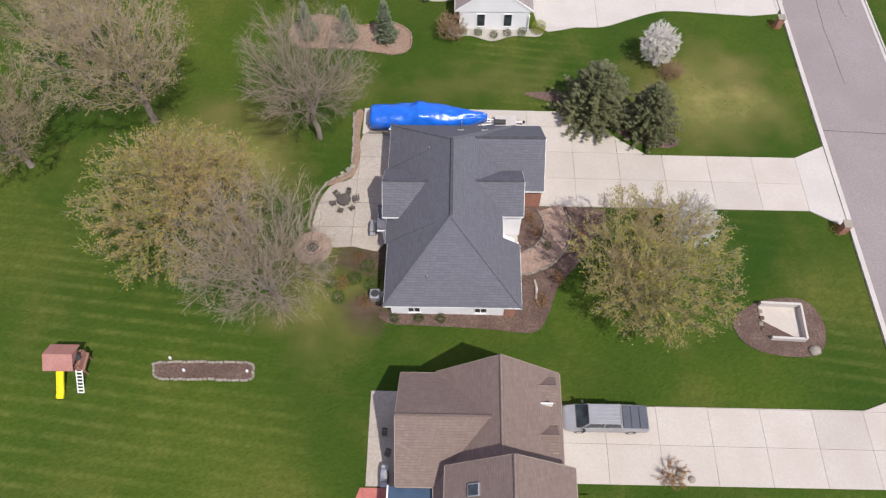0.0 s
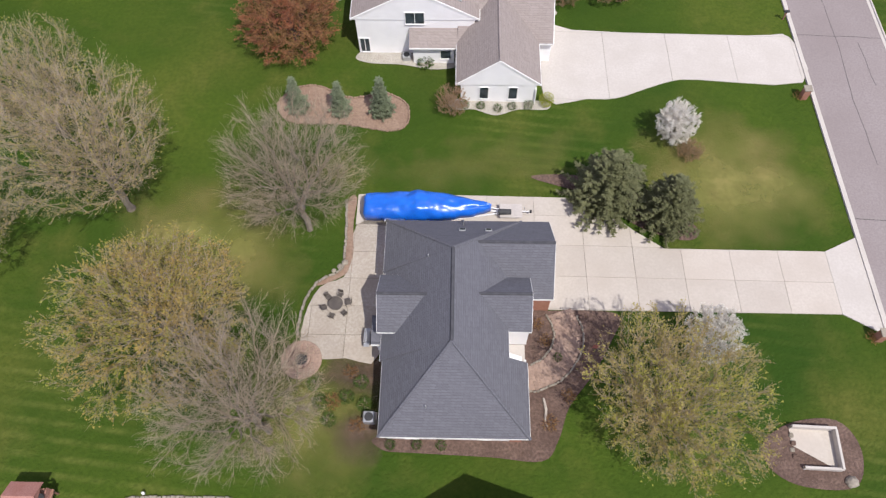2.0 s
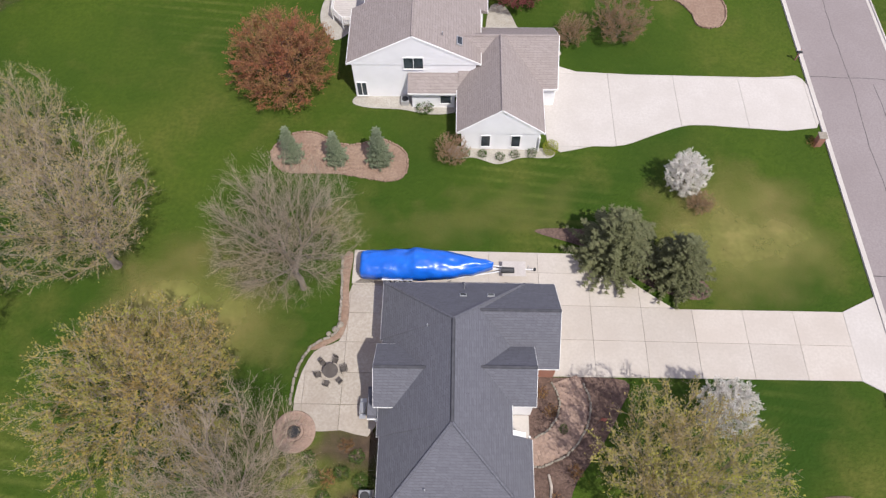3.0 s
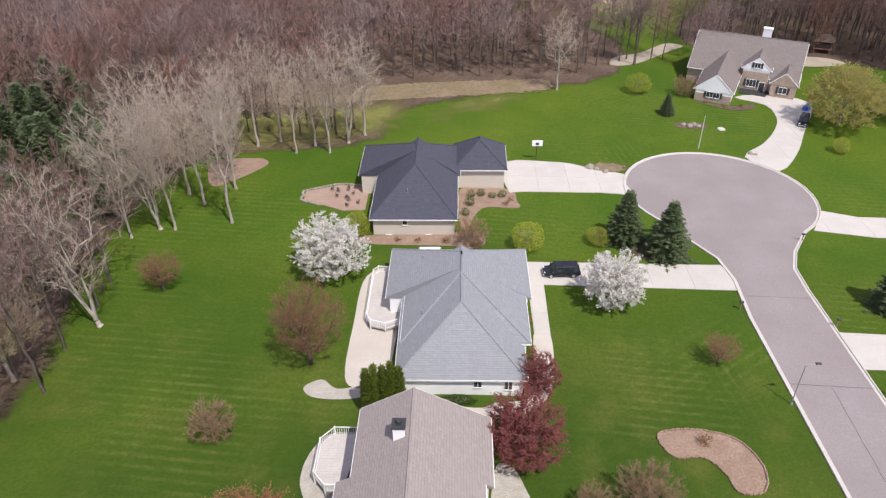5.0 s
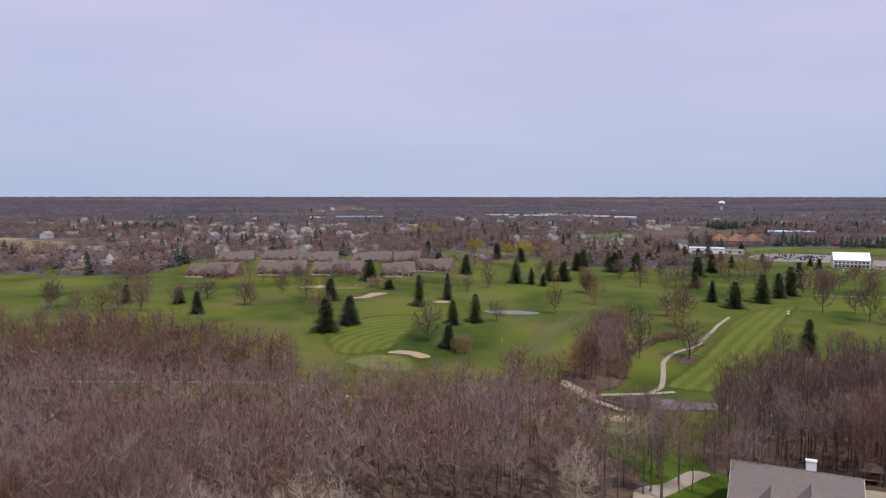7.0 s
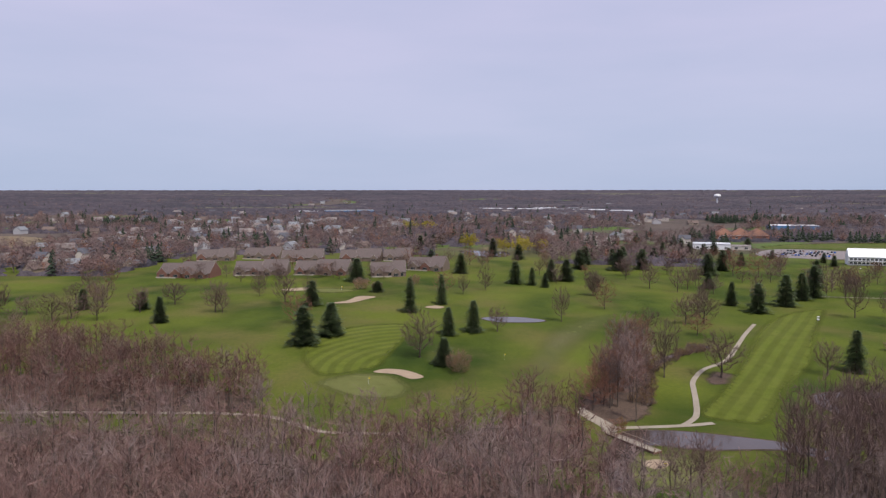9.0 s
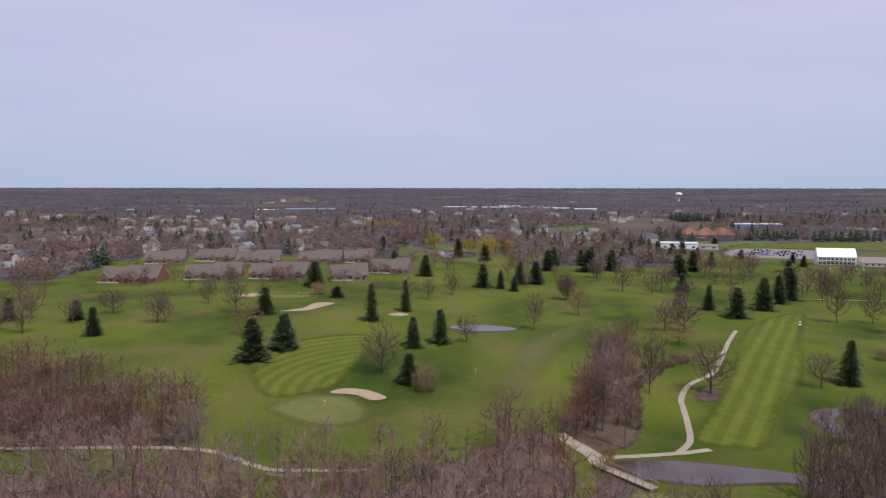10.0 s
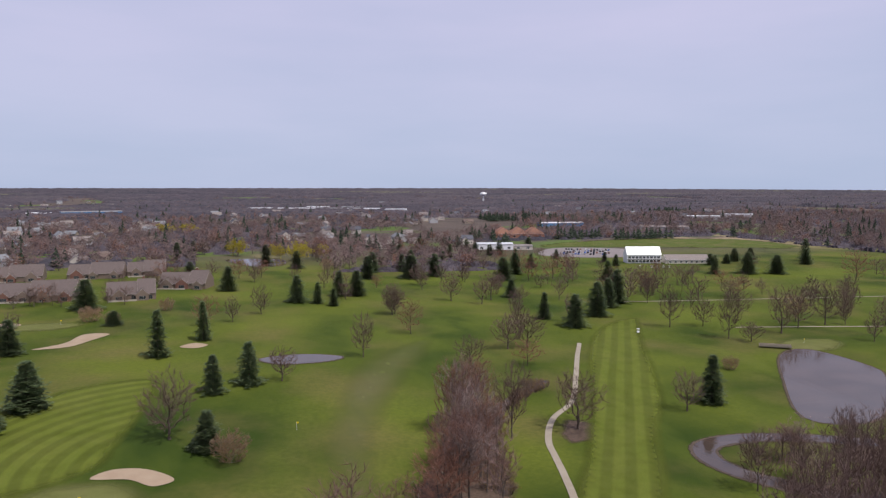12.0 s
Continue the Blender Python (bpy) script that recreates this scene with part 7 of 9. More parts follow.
def joined(name, label, category, spots, kinds, mats, rng, sizes):
    """Far plants in numbers that nobody counts, as one mesh."""
    vs, fs, ms, n = [], [], [], 0
    arrays = []
    for k in kinds:
        pv, pf, pm = [], [], []
        for gi, g in enumerate(k.geo):
            if g is None:
                continue
            o = len(pv)
            pv += g.v
            for f, m in zip(g.f, g.m):
                for q in range(1, len(f) - 1):
                    pf.append((f[0] + o, f[q] + o, f[q + 1] + o))
                    pm.append(0 if gi == 0 else 1 + m)
        arrays.append((np.array(pv, dtype=np.float32), np.array(pf, dtype=np.int32), np.array(pm, dtype=np.int32)))
    for x, y in spots:
        i = rng.randrange(len(kinds))
        v, f, m = arrays[i]
        h, w = sizes(rng)
        a = rng.uniform(0, 6.283)
        c, s = math.cos(a) * w / kinds[i].w, math.sin(a) * w / kinds[i].w
        q = np.empty_like(v)
        q[:, 0] = x + v[:, 0] * c - v[:, 1] * s
        q[:, 1] = y + v[:, 0] * s + v[:, 1] * c
        q[:, 2] = ground_z(x, y) - 0.2 + v[:, 2] * h / kinds[i].h
        vs.append(q)
        fs.append(f + n)
        ms.append(m)
        n += len(v)
    v, f, m = np.concatenate(vs), np.concatenate(fs), np.concatenate(ms)
    me = bpy.data.meshes.new(name)
    me.vertices.add(len(v))
    me.vertices.foreach_set("co", v.ravel())
    me.loops.add(len(f) * 3)
    me.loops.foreach_set("vertex_index", f.ravel())
    me.polygons.add(len(f))
    me.polygons.foreach_set("loop_start", np.arange(0, len(f) * 3, 3, dtype=np.int32))
    for mt in mats:
        me.materials.append(M[mt])
    me.polygons.foreach_set("material_index", m)
    me.update(calc_edges=True)
    return tagged(new(name, me), label, category, "", "stuff")


def woods():
    rng = random.Random(61)
    near, far, east = [], [], []
    for x, y in scatter(WOODS_WEST, 4.8, 62) + scatter(WOODS_EAST, 4.1, 63):
        far_side = y + 0.1 * x
        if x < 60 and ((far_side > 252 and rng.random() < 0.75) or (far_side > 236 and rng.random() < 0.3)) or (x < -130 and rng.random() < 0.4) or (-84 < x < -50 and 100 < y < 162 and rng.random() < 0.92):
            continue
        (near if (-80 < x < 60 and y < 205 and len(near) < 110) or (60 < x < 120 and y < 216 and len(near) < 160) else east if x > 58 else far).append((x, y))
    for x, y in near:
        k = rng.choice(W_KINDS) if rng.random() > 0.06 else W_RUST
        k.plant(x, y, rng.uniform(15, 21) + 3 * (x > 60), rng.uniform(6.5, 10.5), rng.uniform(0, 360), "woodland trees")
    joined("far_woodland", "tall dark bare woods behind the gabled house", "woods", east, W_FAR, ("bark_dark", "twig_course"), rng, lambda r: (r.uniform(18, 26), r.uniform(6.0, 9.5)))
    joined("far_woodland", "bare mauve-brown woods beyond the lawns", "woods", far, W_FAR, ("bark_wood", "twig_wood"), rng, lambda r: (r.uniform(12, 21), r.uniform(6.5, 11.0)))
    # undergrowth
    under = [(x, y) for x, y in scatter(WOODS_WEST, 6.5, 64) + scatter(WOODS_EAST, 6.5, 65) if y < 230 and -110 < x]
    joined("undergrowth", "brown leafless undergrowth on the woodland floor", "undergrowth", under, [K_SMALL], ("bark_dark", "twig_wood", "bud_rust"), rng, lambda r: (r.uniform(1.2, 3.2), r.uniform(1.6, 3.6)))


K_SMALL = kind("undergrowth_shrub", "shrub", "leafless brown woodland undergrowth", bush(66, 2.0, 2.4, 36, 0.18, 84, 0.4), ("bark_dark", "twig_wood", "bud_rust"), 2.0, 2.4)
woods()
for x, y, h in ((-69, 140, 15), (-62, 128, 15), (-60, 136, 14), (-66, 131, 13), (-58, 112, 13), (-70, 152, 14), (-76, 146, 13), (-64, 146, 13), (-56, 122, 12), (-78, 160, 13), (-120, 215, 14), (-57, 104, 13), (-63, 118, 15), (-68, 122, 15), (-55, 130, 12), (-72, 134, 15), (-74, 124, 14), (-60, 144, 13), (-66, 108, 14), (-72, 114, 14)):
    K_SPRUCE2.plant(x, y, h, 7.5, x * 31, "dark spruces at the wood's edge")

# ---- golf course trees ----
for x, y, h, w in ((-49.8, 380, 14, 11.5), (-58.1, 366, 15.5, 11), (-5.6, 458, 16, 6.8), (-20.4, 432, 17.5, 7.4), (-2.3, 384, 12, 6.8), (-3.9, 341.5, 10.2, 8), (8.3, 390, 14, 7.6), (-70.7, 450, 13, 9.5), (-60, 545, 15.4, 13), (-42.4, 498, 6.6, 7.2),
                   (-129, 404, 12, 7.8), (-180, 438, 10.6, 7.2), (-151, 438, 9.3, 7.6), (151, 478.5, 13.6, 7.8), (156, 456.5, 15.8, 11), (182, 482, 18, 12), (202, 505, 16.5, 10), (214, 515, 20, 12), (143, 345.6, 15.7, 8.6), (194, 632, 17, 15), (216, 662, 17, 13)):
    (G_SPRUCE if int(x) % 2 else G_SPRUCE2).plant(x, y, h, w, x * 37, "dark conifers on the course")
for x, y, h, w in ((165, 551, 11, 10), (131, 650, 17, 16), (152, 662, 17, 14), (66.6, 569, 15, 10), (77, 571, 15, 13), (100, 650, 16.5, 11.4), (51, 544, 12, 6.3), (58, 535, 9.3, 6.2), (41, 550, 15, 10.7), (265, 611, 14, 10.7), (360, 616, 15, 9.2), (385, 610, 17, 15), (405, 602, 15, 14), (503, 674, 21, 11),
                   (7, 601, 15, 11.8), (112, 690, 16, 12), (40, 760, 16, 12), (60, 720, 14, 11), (-15, 640, 14, 10), (240, 560, 13, 9)):
    (G_SPRUCE if int(y) % 2 else G_SPRUCE2).plant(x, y, h, w, x * 37, "dark conifers on the course")
for x, y, h, w in ((-12.8, 350.5, 17.5, 15.5), (71, 333, 21, 11), (91, 334.5, 17, 15.5), (130.6, 341, 13.5, 10), (49.5, 418, 16.8, 10.2), (81, 502, 16, 12), (125, 543, 17, 14), (107, 420, 15, 14), (116, 421.5, 15, 15), (200, 447, 21, 12), (18.3, 392, 11.6, 10.6), (20, 515, 14.5, 10.5), (6.3, 496, 12, 8), (-85, 453, 17, 14),
                   (-113, 430, 16, 13.6), (-141, 453, 12.5, 13.4), (-105, 480, 12, 9.3), (-149, 430, 13, 11.4), (149, 543, 17, 14), (127, 612, 14, 16), (216, 444, 15, 11.3), (209, 418, 23, 10.5), (214, 410, 9, 10.5)):
    G_BARE[int(x + y) % 3].plant(x, y, h, w, x * 29, "bare trees on the course")
for x, y, h, w in ((239, 420, 22, 15), (256, 428, 21, 14), (274, 430, 22, 15), (283, 427, 12, 8), (249, 538, 14.5, 10.7), (110, 289, 15, 8.4), (124, 291, 10.4, 8.9), (296, 440, 18, 12), (310, 450, 16, 12), (330, 470, 18, 13), (24, 640, 16, 11), (118, 300, 9, 7), (133, 300, 8, 7), (146, 300, 10, 8), (155, 308, 10, 8), (300, 420, 15, 11)):
    G_BARE[int(x + y) % 3].plant(x, y, h, w, x * 29, "bare trees on the course")
for x, y, h, w in ((229, 625, 19, 20), (210, 625, 19, 16), (424, 549, 24, 22), (39.5, 297, 15, 13), (44, 303, 13, 12), (-30, 640, 16, 14), (30, 664, 15, 12), (260, 660, 15, 13), (40, 273, 6, 6), (30.5, 270, 9, 8), (-18, 262, 11, 9)):
    W_RUST.plant(x, y, h, w, x * 29, label="bare tree with rusty red-brown twigs")
for x, y, h, w in ((20, 825, 17, 19), (69, 778, 18, 23), (93, 812, 13, 17), (52, 800, 14, 14), (-31, 1170, 14, 28), (-60, 1180, 14, 26)):
    G_WILLOW.plant(x, y, h, w, x * 29, "golden willows")
for x, y, h, w in ((1.2, 333, 8.0, 9), (-43, 500, 6, 7.5), (-53, 510, 7.2, 11), (-23, 533, 6.6, 7.6), (175, 376, 5, 6.7)):
    K_DRYBUSH.plant(x, y, h, w, x * 29, label="large leafless round shrub on the course")
K_REDBUSH.plant(44.3, 282.4, 3.6, 3.8, 0, label="round rusty red shrub at the bridge")


def creek_thicket():
    """The thicket of bare trees along the creek, right of the open fairway."""
    rng = random.Random(71)
    for k in range(38):
        t = rng.random()
        x, y = 45 + 20 * t + rng.uniform(-6, 6), 290 + 62 * t + rng.uniform(-6, 6)
        (rng.choice(W_KINDS) if rng.random() > 0.2 else W_RUST).plant(x, y, rng.uniform(13, 22), rng.uniform(7, 10), rng.uniform(0, 360), "thicket along the creek")
    for k in range(44):
        t = rng.random() ** 0.7
        x, y = -60 - 130 * t + rng.uniform(-16, 16), 296 + 60 * t + rng.uniform(-16, 26)
        rng.choice(W_KINDS).plant(x, y, rng.uniform(9, 14), rng.uniform(7, 10), rng.uniform(0, 360), "thicket along the creek")
    for k in range(16):
        x, y = rng.uniform(-70, 30), rng.uniform(246, 284)
        if abs(y - 276) > 4 or x < -30:
            rng.choice(W_KINDS).plant(x, y, rng.uniform(11, 17), rng.uniform(6, 9), rng.uniform(0, 360), "thicket along the creek")
    brush = [p for p in scatter([(-215, 296), (-150, 360), (-120, 345), (-66, 318), (-52, 290), (-110, 284), (-200, 284)], 4.8, 72) if rng.random() < 0.9]
    brush += [p for p in scatter([(0, 246), (28, 262), (36, 288), (28, 302), (14, 286), (-12, 264)], 6.5, 73) if rng.random() < 0.8]
    joined("creek_brush", "reddish-brown bare thicket along the wood's far edge", "thicket", brush, [W_FAR[3], W_FAR[0], W_FAR[1], W_FAR[2]], ("bark_wood", "twig_brush"), rng, lambda q: (q.uniform(9, 17), q.uniform(6, 10)))
    wet = [p for p in scatter([(150, 284), (176, 304), (196, 318), (228, 344), (250, 372), (290, 380), (300, 330), (240, 296), (196, 284)], 6.0, 75) if rng.random() < 0.75]
    joined("pond_thicket", "reddish-brown bare thicket beside the ponds", "thicket", wet, [W_RUST, W_FAR[0], W_FAR[1]], ("bark_dark", "twig_course"), rng, lambda q: (q.uniform(7, 16), q.uniform(6, 10)))
    bank = [(x + rng.uniform(-3.5, 3.5), y + rng.uniform(-3.5, 3.5)) for x, y in smooth_line([(97, 372), (92, 368), (79, 357), (67.5, 339), (60, 318), (56, 303)], 12) for _ in range(3)]
    joined("creek_reeds", "low brown brush along the narrow creek", "thicket", bank, [K_SMALL], ("bark_dark", "twig_wood", "bud_rust"), rng, lambda q: (q.uniform(1.2, 3.4), q.uniform(1.8, 3.6)))
    reed = [p for p in scatter([(120, 296), (150, 303), (168, 312), (160, 318), (140, 310), (126, 312), (119, 304)], 3.0, 76) if rng.random() < 0.6]
    joined("pond_brush", "low brown brush in the bend of the pond", "thicket", reed, [K_SMALL], ("bark_dark", "twig_wood", "bud_rust"), rng, lambda q: (q.uniform(1.0, 2.6), q.uniform(1.6, 3.4)))
    for k in range(22):
        x, y = rng.uniform(37, 61), rng.uniform(190, 236)
        rng.choice(W_KINDS).plant(x, y, rng.uniform(14, 20), rng.uniform(6, 9), rng.uniform(0, 360), "woodland trees")
    for k in range(10):
        x, y = rng.uniform(120, 165), rng.uniform(284, 304)
        rng.choice(W_KINDS).plant(x, y, rng.uniform(8, 13), rng.uniform(6, 9), rng.uniform(0, 360), "thicket along the creek")


creek_thicket()


def course_trees():
    """Bare trees standing singly and in loose groups over the course."""
    rng = random.Random(74)
    keep_out = [(-40, 360, 34), (178, 432, 34), (150, 390, 30), (120, 350, 26), (90, 305, 26), (205, 365, 34), (28, 420, 22), (40, 360, 26), (28, 320, 22), (60, 420, 26), (140, 320, 34), (-10, 440, 30)]
    made = 0
    while made < 74:
        x, y = rng.uniform(-230, 330), 330 + 350 * rng.random() ** 0.8
        if any(math.hypot(x - a, y - b) < c for a, b, c in keep_out) or x < -4 and y > 548 or -30 < x < 70 and y < 470:
            continue
        made += 1
        k = G_FAR[made % 3] if y > 520 else G_BARE[made % 3]
        (W_RUST if made % 7 == 0 else k).plant(x, y, rng.uniform(9, 17), rng.uniform(8, 14), rng.uniform(0, 360), "bare trees on the course", label="bare reddish-brown tree standing on the course")


course_trees()


# ---- far country: woods, hedgerows, houses to the horizon ----
def clump(seed, n, h=12.0, w=10.0, size=1.6):
    """A far tree: a ragged heap of twig-mass blades on a short stem."""
    rng = random.Random(seed)
    g = Geo()
    for _ in range(n):
        d = rand_dir(rng, 0.1)
        r = rng.uniform(0.35, 1.0)
        p = Vector((d.x * w / 2 * r, d.y * w / 2 * r, h * 0.56 + d.z * h * 0.44 * r))
        a = rand_dir(rng, 0.3) * size
        b = rand_dir(rng) * size * 0.3
        g.add([tuple(p - a * 0.5 + b), tuple(p - a * 0.5 - b), tuple(p + a)], [(0, 1, 2)])
    wood = Geo().tube([(0, 0, 0), (0, 0, h * 0.5)], [0.3, 0.15], 4, caps=False)
    return wood, g


def cone(seed, n, h=14.0, w=7.0):
    rng = random.Random(seed)
    g = Geo()
    for k in range(n):
        f = k / n
        a = k * 2.4
        r = w / 2 * (1 - f) + 0.3
        d = Vector((math.cos(a), math.sin(a), 0))
        s = Vector((-d.y, d.x, 0)) * r * 0.7
        c = Vector((0, 0, h * (0.06 + 0.9 * f)))
        g.add([tuple(c + d * r - s), tuple(c + d * r + s), tuple(c + Vector((0, 0, h * 0.16)))], [(0, 1, 2)])
    return Geo().tube([(0, 0, 0), (0, 0, h * 0.3)], [0.3, 0.2], 4, caps=False), g


def open_land(x, y):
    """Open ground: course, meadows, yards."""
    if y < 575 or y < 690 and -215 < x < 640 or y < 960 and 225 < x < 640 or y < 840 and -14 < x < 80:
        return True
    return -680 < x < -430 and 790 < y < 1060 or -230 < x < 0 and 540 < y < 735


def canopy():
    """Closed far woods, seen as one rolling roof of twigs with openings for fields and yards."""
    g = Geo()
    cols, rows = 620, 230
    for j in range(rows + 1):
        y = 570 * (4860 / 570) ** (j / rows)
        for i in range(cols + 1):
            x = y * (-0.86 + 2.2 * i / cols)
            n = noise.noise(Vector((x * 0.0035, y * 0.0022, 3.1)))
            lump = noise.noise(Vector((x * 0.11, y * 0.07, 7.0)))
            tall = 0.8 + 7.5 * ramp(1250, 1900, y) + 3.0 * noise.noise(Vector((x * 0.03, y * 0.03, 1.0))) + 5.0 * lump
            tall -= 16 * ramp(0.2, 0.34, n) * (1 - ramp(2800, 3600, y))
            if open_land(x, y):
                tall = -6.0
            g.v.append((x, y, ground_z(x, y) + tall))
    g.f = [(j * (cols + 1) + i, j * (cols + 1) + i + 1, (j + 1) * (cols + 1) + i + 1, (j + 1) * (cols + 1) + i) for j in range(rows) for i in range(cols)]
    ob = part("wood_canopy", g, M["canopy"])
    tagged(ob, "unbroken brown woods to the horizon, distance haze tinted in", "woods", "", "stuff")


def canopy_material():
    """Far woods: brown twigs with a blue-mauve distance haze put into the colour, long dark and pale streaks, strips of
    field and stubble between.
    """
    m, nt, bs = base_material("far_canopy", 0.95, 0, 0.1)
    v = where(nt)
    # bluish lift in both tones is aerial haze painted into the woods
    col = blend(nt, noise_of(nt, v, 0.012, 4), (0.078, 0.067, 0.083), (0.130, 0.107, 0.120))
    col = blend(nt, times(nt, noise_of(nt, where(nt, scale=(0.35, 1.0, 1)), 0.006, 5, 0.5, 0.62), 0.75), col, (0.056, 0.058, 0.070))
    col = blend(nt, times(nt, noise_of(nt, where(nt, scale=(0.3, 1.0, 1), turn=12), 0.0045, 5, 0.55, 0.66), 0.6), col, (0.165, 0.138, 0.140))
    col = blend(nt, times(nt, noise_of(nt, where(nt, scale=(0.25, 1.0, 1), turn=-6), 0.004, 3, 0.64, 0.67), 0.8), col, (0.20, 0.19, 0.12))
    fine = noise_of(nt, v, 0.10, 4)
    col = blend(nt, times(nt, fine, 0.6), col, (0.050, 0.044, 0.056))
    nt.links.new(col, bs.inputs["Base Color"])
    bump(nt, bs, fine, 0.9, 2.5)
    return m


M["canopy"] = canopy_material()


def far_country():
    rng = random.Random(81)
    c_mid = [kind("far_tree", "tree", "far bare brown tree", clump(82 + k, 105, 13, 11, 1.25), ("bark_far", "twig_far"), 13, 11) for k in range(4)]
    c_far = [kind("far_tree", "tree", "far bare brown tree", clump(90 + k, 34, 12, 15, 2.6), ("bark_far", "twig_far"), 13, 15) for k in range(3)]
    c_con = [kind("far_conifer", "tree", "far dark green conifer", cone(95 + k, 26), ("bark_dark", "needle_far"), 14, 7) for k in range(2)]

    def spot(y0, y1):
        y = y0 * (y1 / y0) ** rng.random()
        half = y * 0.78 + 120
        return rng.uniform(-half * 0.95, half * 1.55), y

    def clear(x, y):
        return open_land(x, y) or noise.noise(Vector((x * 0.0035, y * 0.0022, 3.1))) > 0.42

    mid = [p for p in (spot(560, 1500) for _ in range(6200)) if not clear(*p)]
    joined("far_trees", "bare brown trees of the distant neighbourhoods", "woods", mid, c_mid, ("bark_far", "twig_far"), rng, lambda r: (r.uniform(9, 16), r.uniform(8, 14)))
    red = [p for p in (spot(560, 1600) for _ in range(420)) if not clear(*p)]
    joined("far_russet_trees", "distant trees in russet bud", "woods", red, c_mid, ("bark_dark", "twig_rust"), rng, lambda r: (r.uniform(9, 15), r.uniform(8, 13)))
    con = [p for p in (spot(560, 2600) for _ in range(620)) if not clear(*p)]
    joined("far_conifers", "distant dark conifers among the bare woods", "woods", con, c_con, ("bark_dark", "needle_far"), rng, lambda r: (r.uniform(10, 18), r.uniform(6, 10)))
    far = [p for p in (spot(1200, 3200) for _ in range(3600)) if not clear(*p)]
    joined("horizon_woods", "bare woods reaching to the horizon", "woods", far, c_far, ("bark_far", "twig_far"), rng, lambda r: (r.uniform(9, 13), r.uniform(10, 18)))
    canopy()
    row = [(x, 971 + rng.uniform(-3, 3)) for x in range(408, 472, 6)] + [(x, 946 + rng.uniform(-4, 4)) for x in range(476, 556, 6)]
    joined("conifer_row", "row of dark conifers beyond the clubhouse", "woods", row, c_con, ("bark_dark", "needle_far"), rng, lambda r: (r.uniform(11, 15), r.uniform(8, 11)))
    groves = []
    for x0, x1, y0, y1, n in ((467, 610, 1340, 1420, 70), (950, 1040, 1540, 1600, 34), (-575, -505, 1270, 1340, 40), (-222, -192, 828, 866, 12), (-262, -236, 640, 690, 7), (-330, -250, 760, 900, 16), (120, 330, 880, 1060, 26), (600, 760, 1250, 1420, 24),
                              (-90, 120, 1250, 1420, 18), (640, 900, 900, 1150, 26), (-420, -340, 900, 1250, 12)):
        groves += [(rng.uniform(x0, x1), rng.uniform(y0, y1)) for _ in range(n)]
    joined("conifer_groves", "dark evergreen groves among the far houses", "woods", groves, c_con, ("bark_dark", "needle_far"), rng, lambda r: (r.uniform(9, 16), r.uniform(8, 12)))


far_country()


def middle_belt():
    """Belt of bare trees and conifers between the course and the town."""
    rng = random.Random(140)
    bare = [G_FAR[0], G_FAR[1], G_FAR[2], G_FAR[0], W_RUST]
    for k in range(95):
        x, y = rng.uniform(-60, 330), rng.uniform(690, 900)
        if -12 < x < 80 and y < 830 or 245 < x < 320 and 820 < y < 875 or x > 290 and y < 870:
            continue
        if rng.random() < 0.25:
            (G_SPRUCE if k % 2 else G_SPRUCE2).plant(x, y, rng.uniform(10, 16), rng.uniform(8, 12), x * 3, "trees between course and town")
        else:
            rng.choice(bare).plant(x, y, rng.uniform(11, 17), rng.uniform(10, 16), x * 3, "trees between course and town")
    for k in range(34):
        x, y = rng.uniform(-215, -5), rng.uniform(546, 572) if k % 2 else rng.uniform(612, 640)
        rng.choice(bare).plant(x, y, rng.uniform(8, 14), rng.uniform(7, 12), x * 3, "trees among the townhouses")
    for k in range(46):
        x, y = rng.uniform(230, 560), rng.uniform(400, 640)
        if (x - 356) ** 2 + (y - 700) ** 2 < 4000 or inside([(160, 320), (260, 320), (260, 410), (200, 410)], x, y):
            continue
        rng.choice(bare).plant(x, y, rng.uniform(10, 18), rng.uniform(9, 14), x * 3, "bare trees on the course")
    for x, y, h, w in ((328, 722, 9, 7), (400, 672, 10, 9), (420, 676, 9, 9), (440, 690, 12, 12), (452, 684, 13, 12), (320, 690, 10, 8), (300, 760, 9, 8), (480, 650, 14, 12)):
        G_SPRUCE.plant(x, y, h, w, x, "conifers by the clubhouse")


middle_belt()

# ---- vehicles ----
def wheel(parent, x, y, r, w, side):
    t = part("wheel", Geo().tube([(x, y - w / 2, r), (x, y - w / 2 + 0.03, r), (x, y + w / 2 - 0.03, r), (x, y + w / 2, r)], [r * 0.9, r, r, r * 0.9], 18), M["rubber"], parent, "black tyre")
    part("rim", Geo().tube([(x, y + side * (w / 2 - 0.02), r), (x, y + side * (w / 2 + 0.015), r)], [r * 0.62, r * 0.55], 12), M["steel"], t, "grey wheel rim")


def ring(x, hw, z0, z1, tuck=0.08):
    """A rounded body section across a vehicle."""
    return [(x, -hw + tuck, z0), (x, hw - tuck, z0), (x, hw, z0 + 0.16), (x, hw, z1 - 0.12), (x, hw - tuck, z1), (x, -hw + tuck, z1), (x, -hw, z1 - 0.12), (x, -hw, z0 + 0.16)]


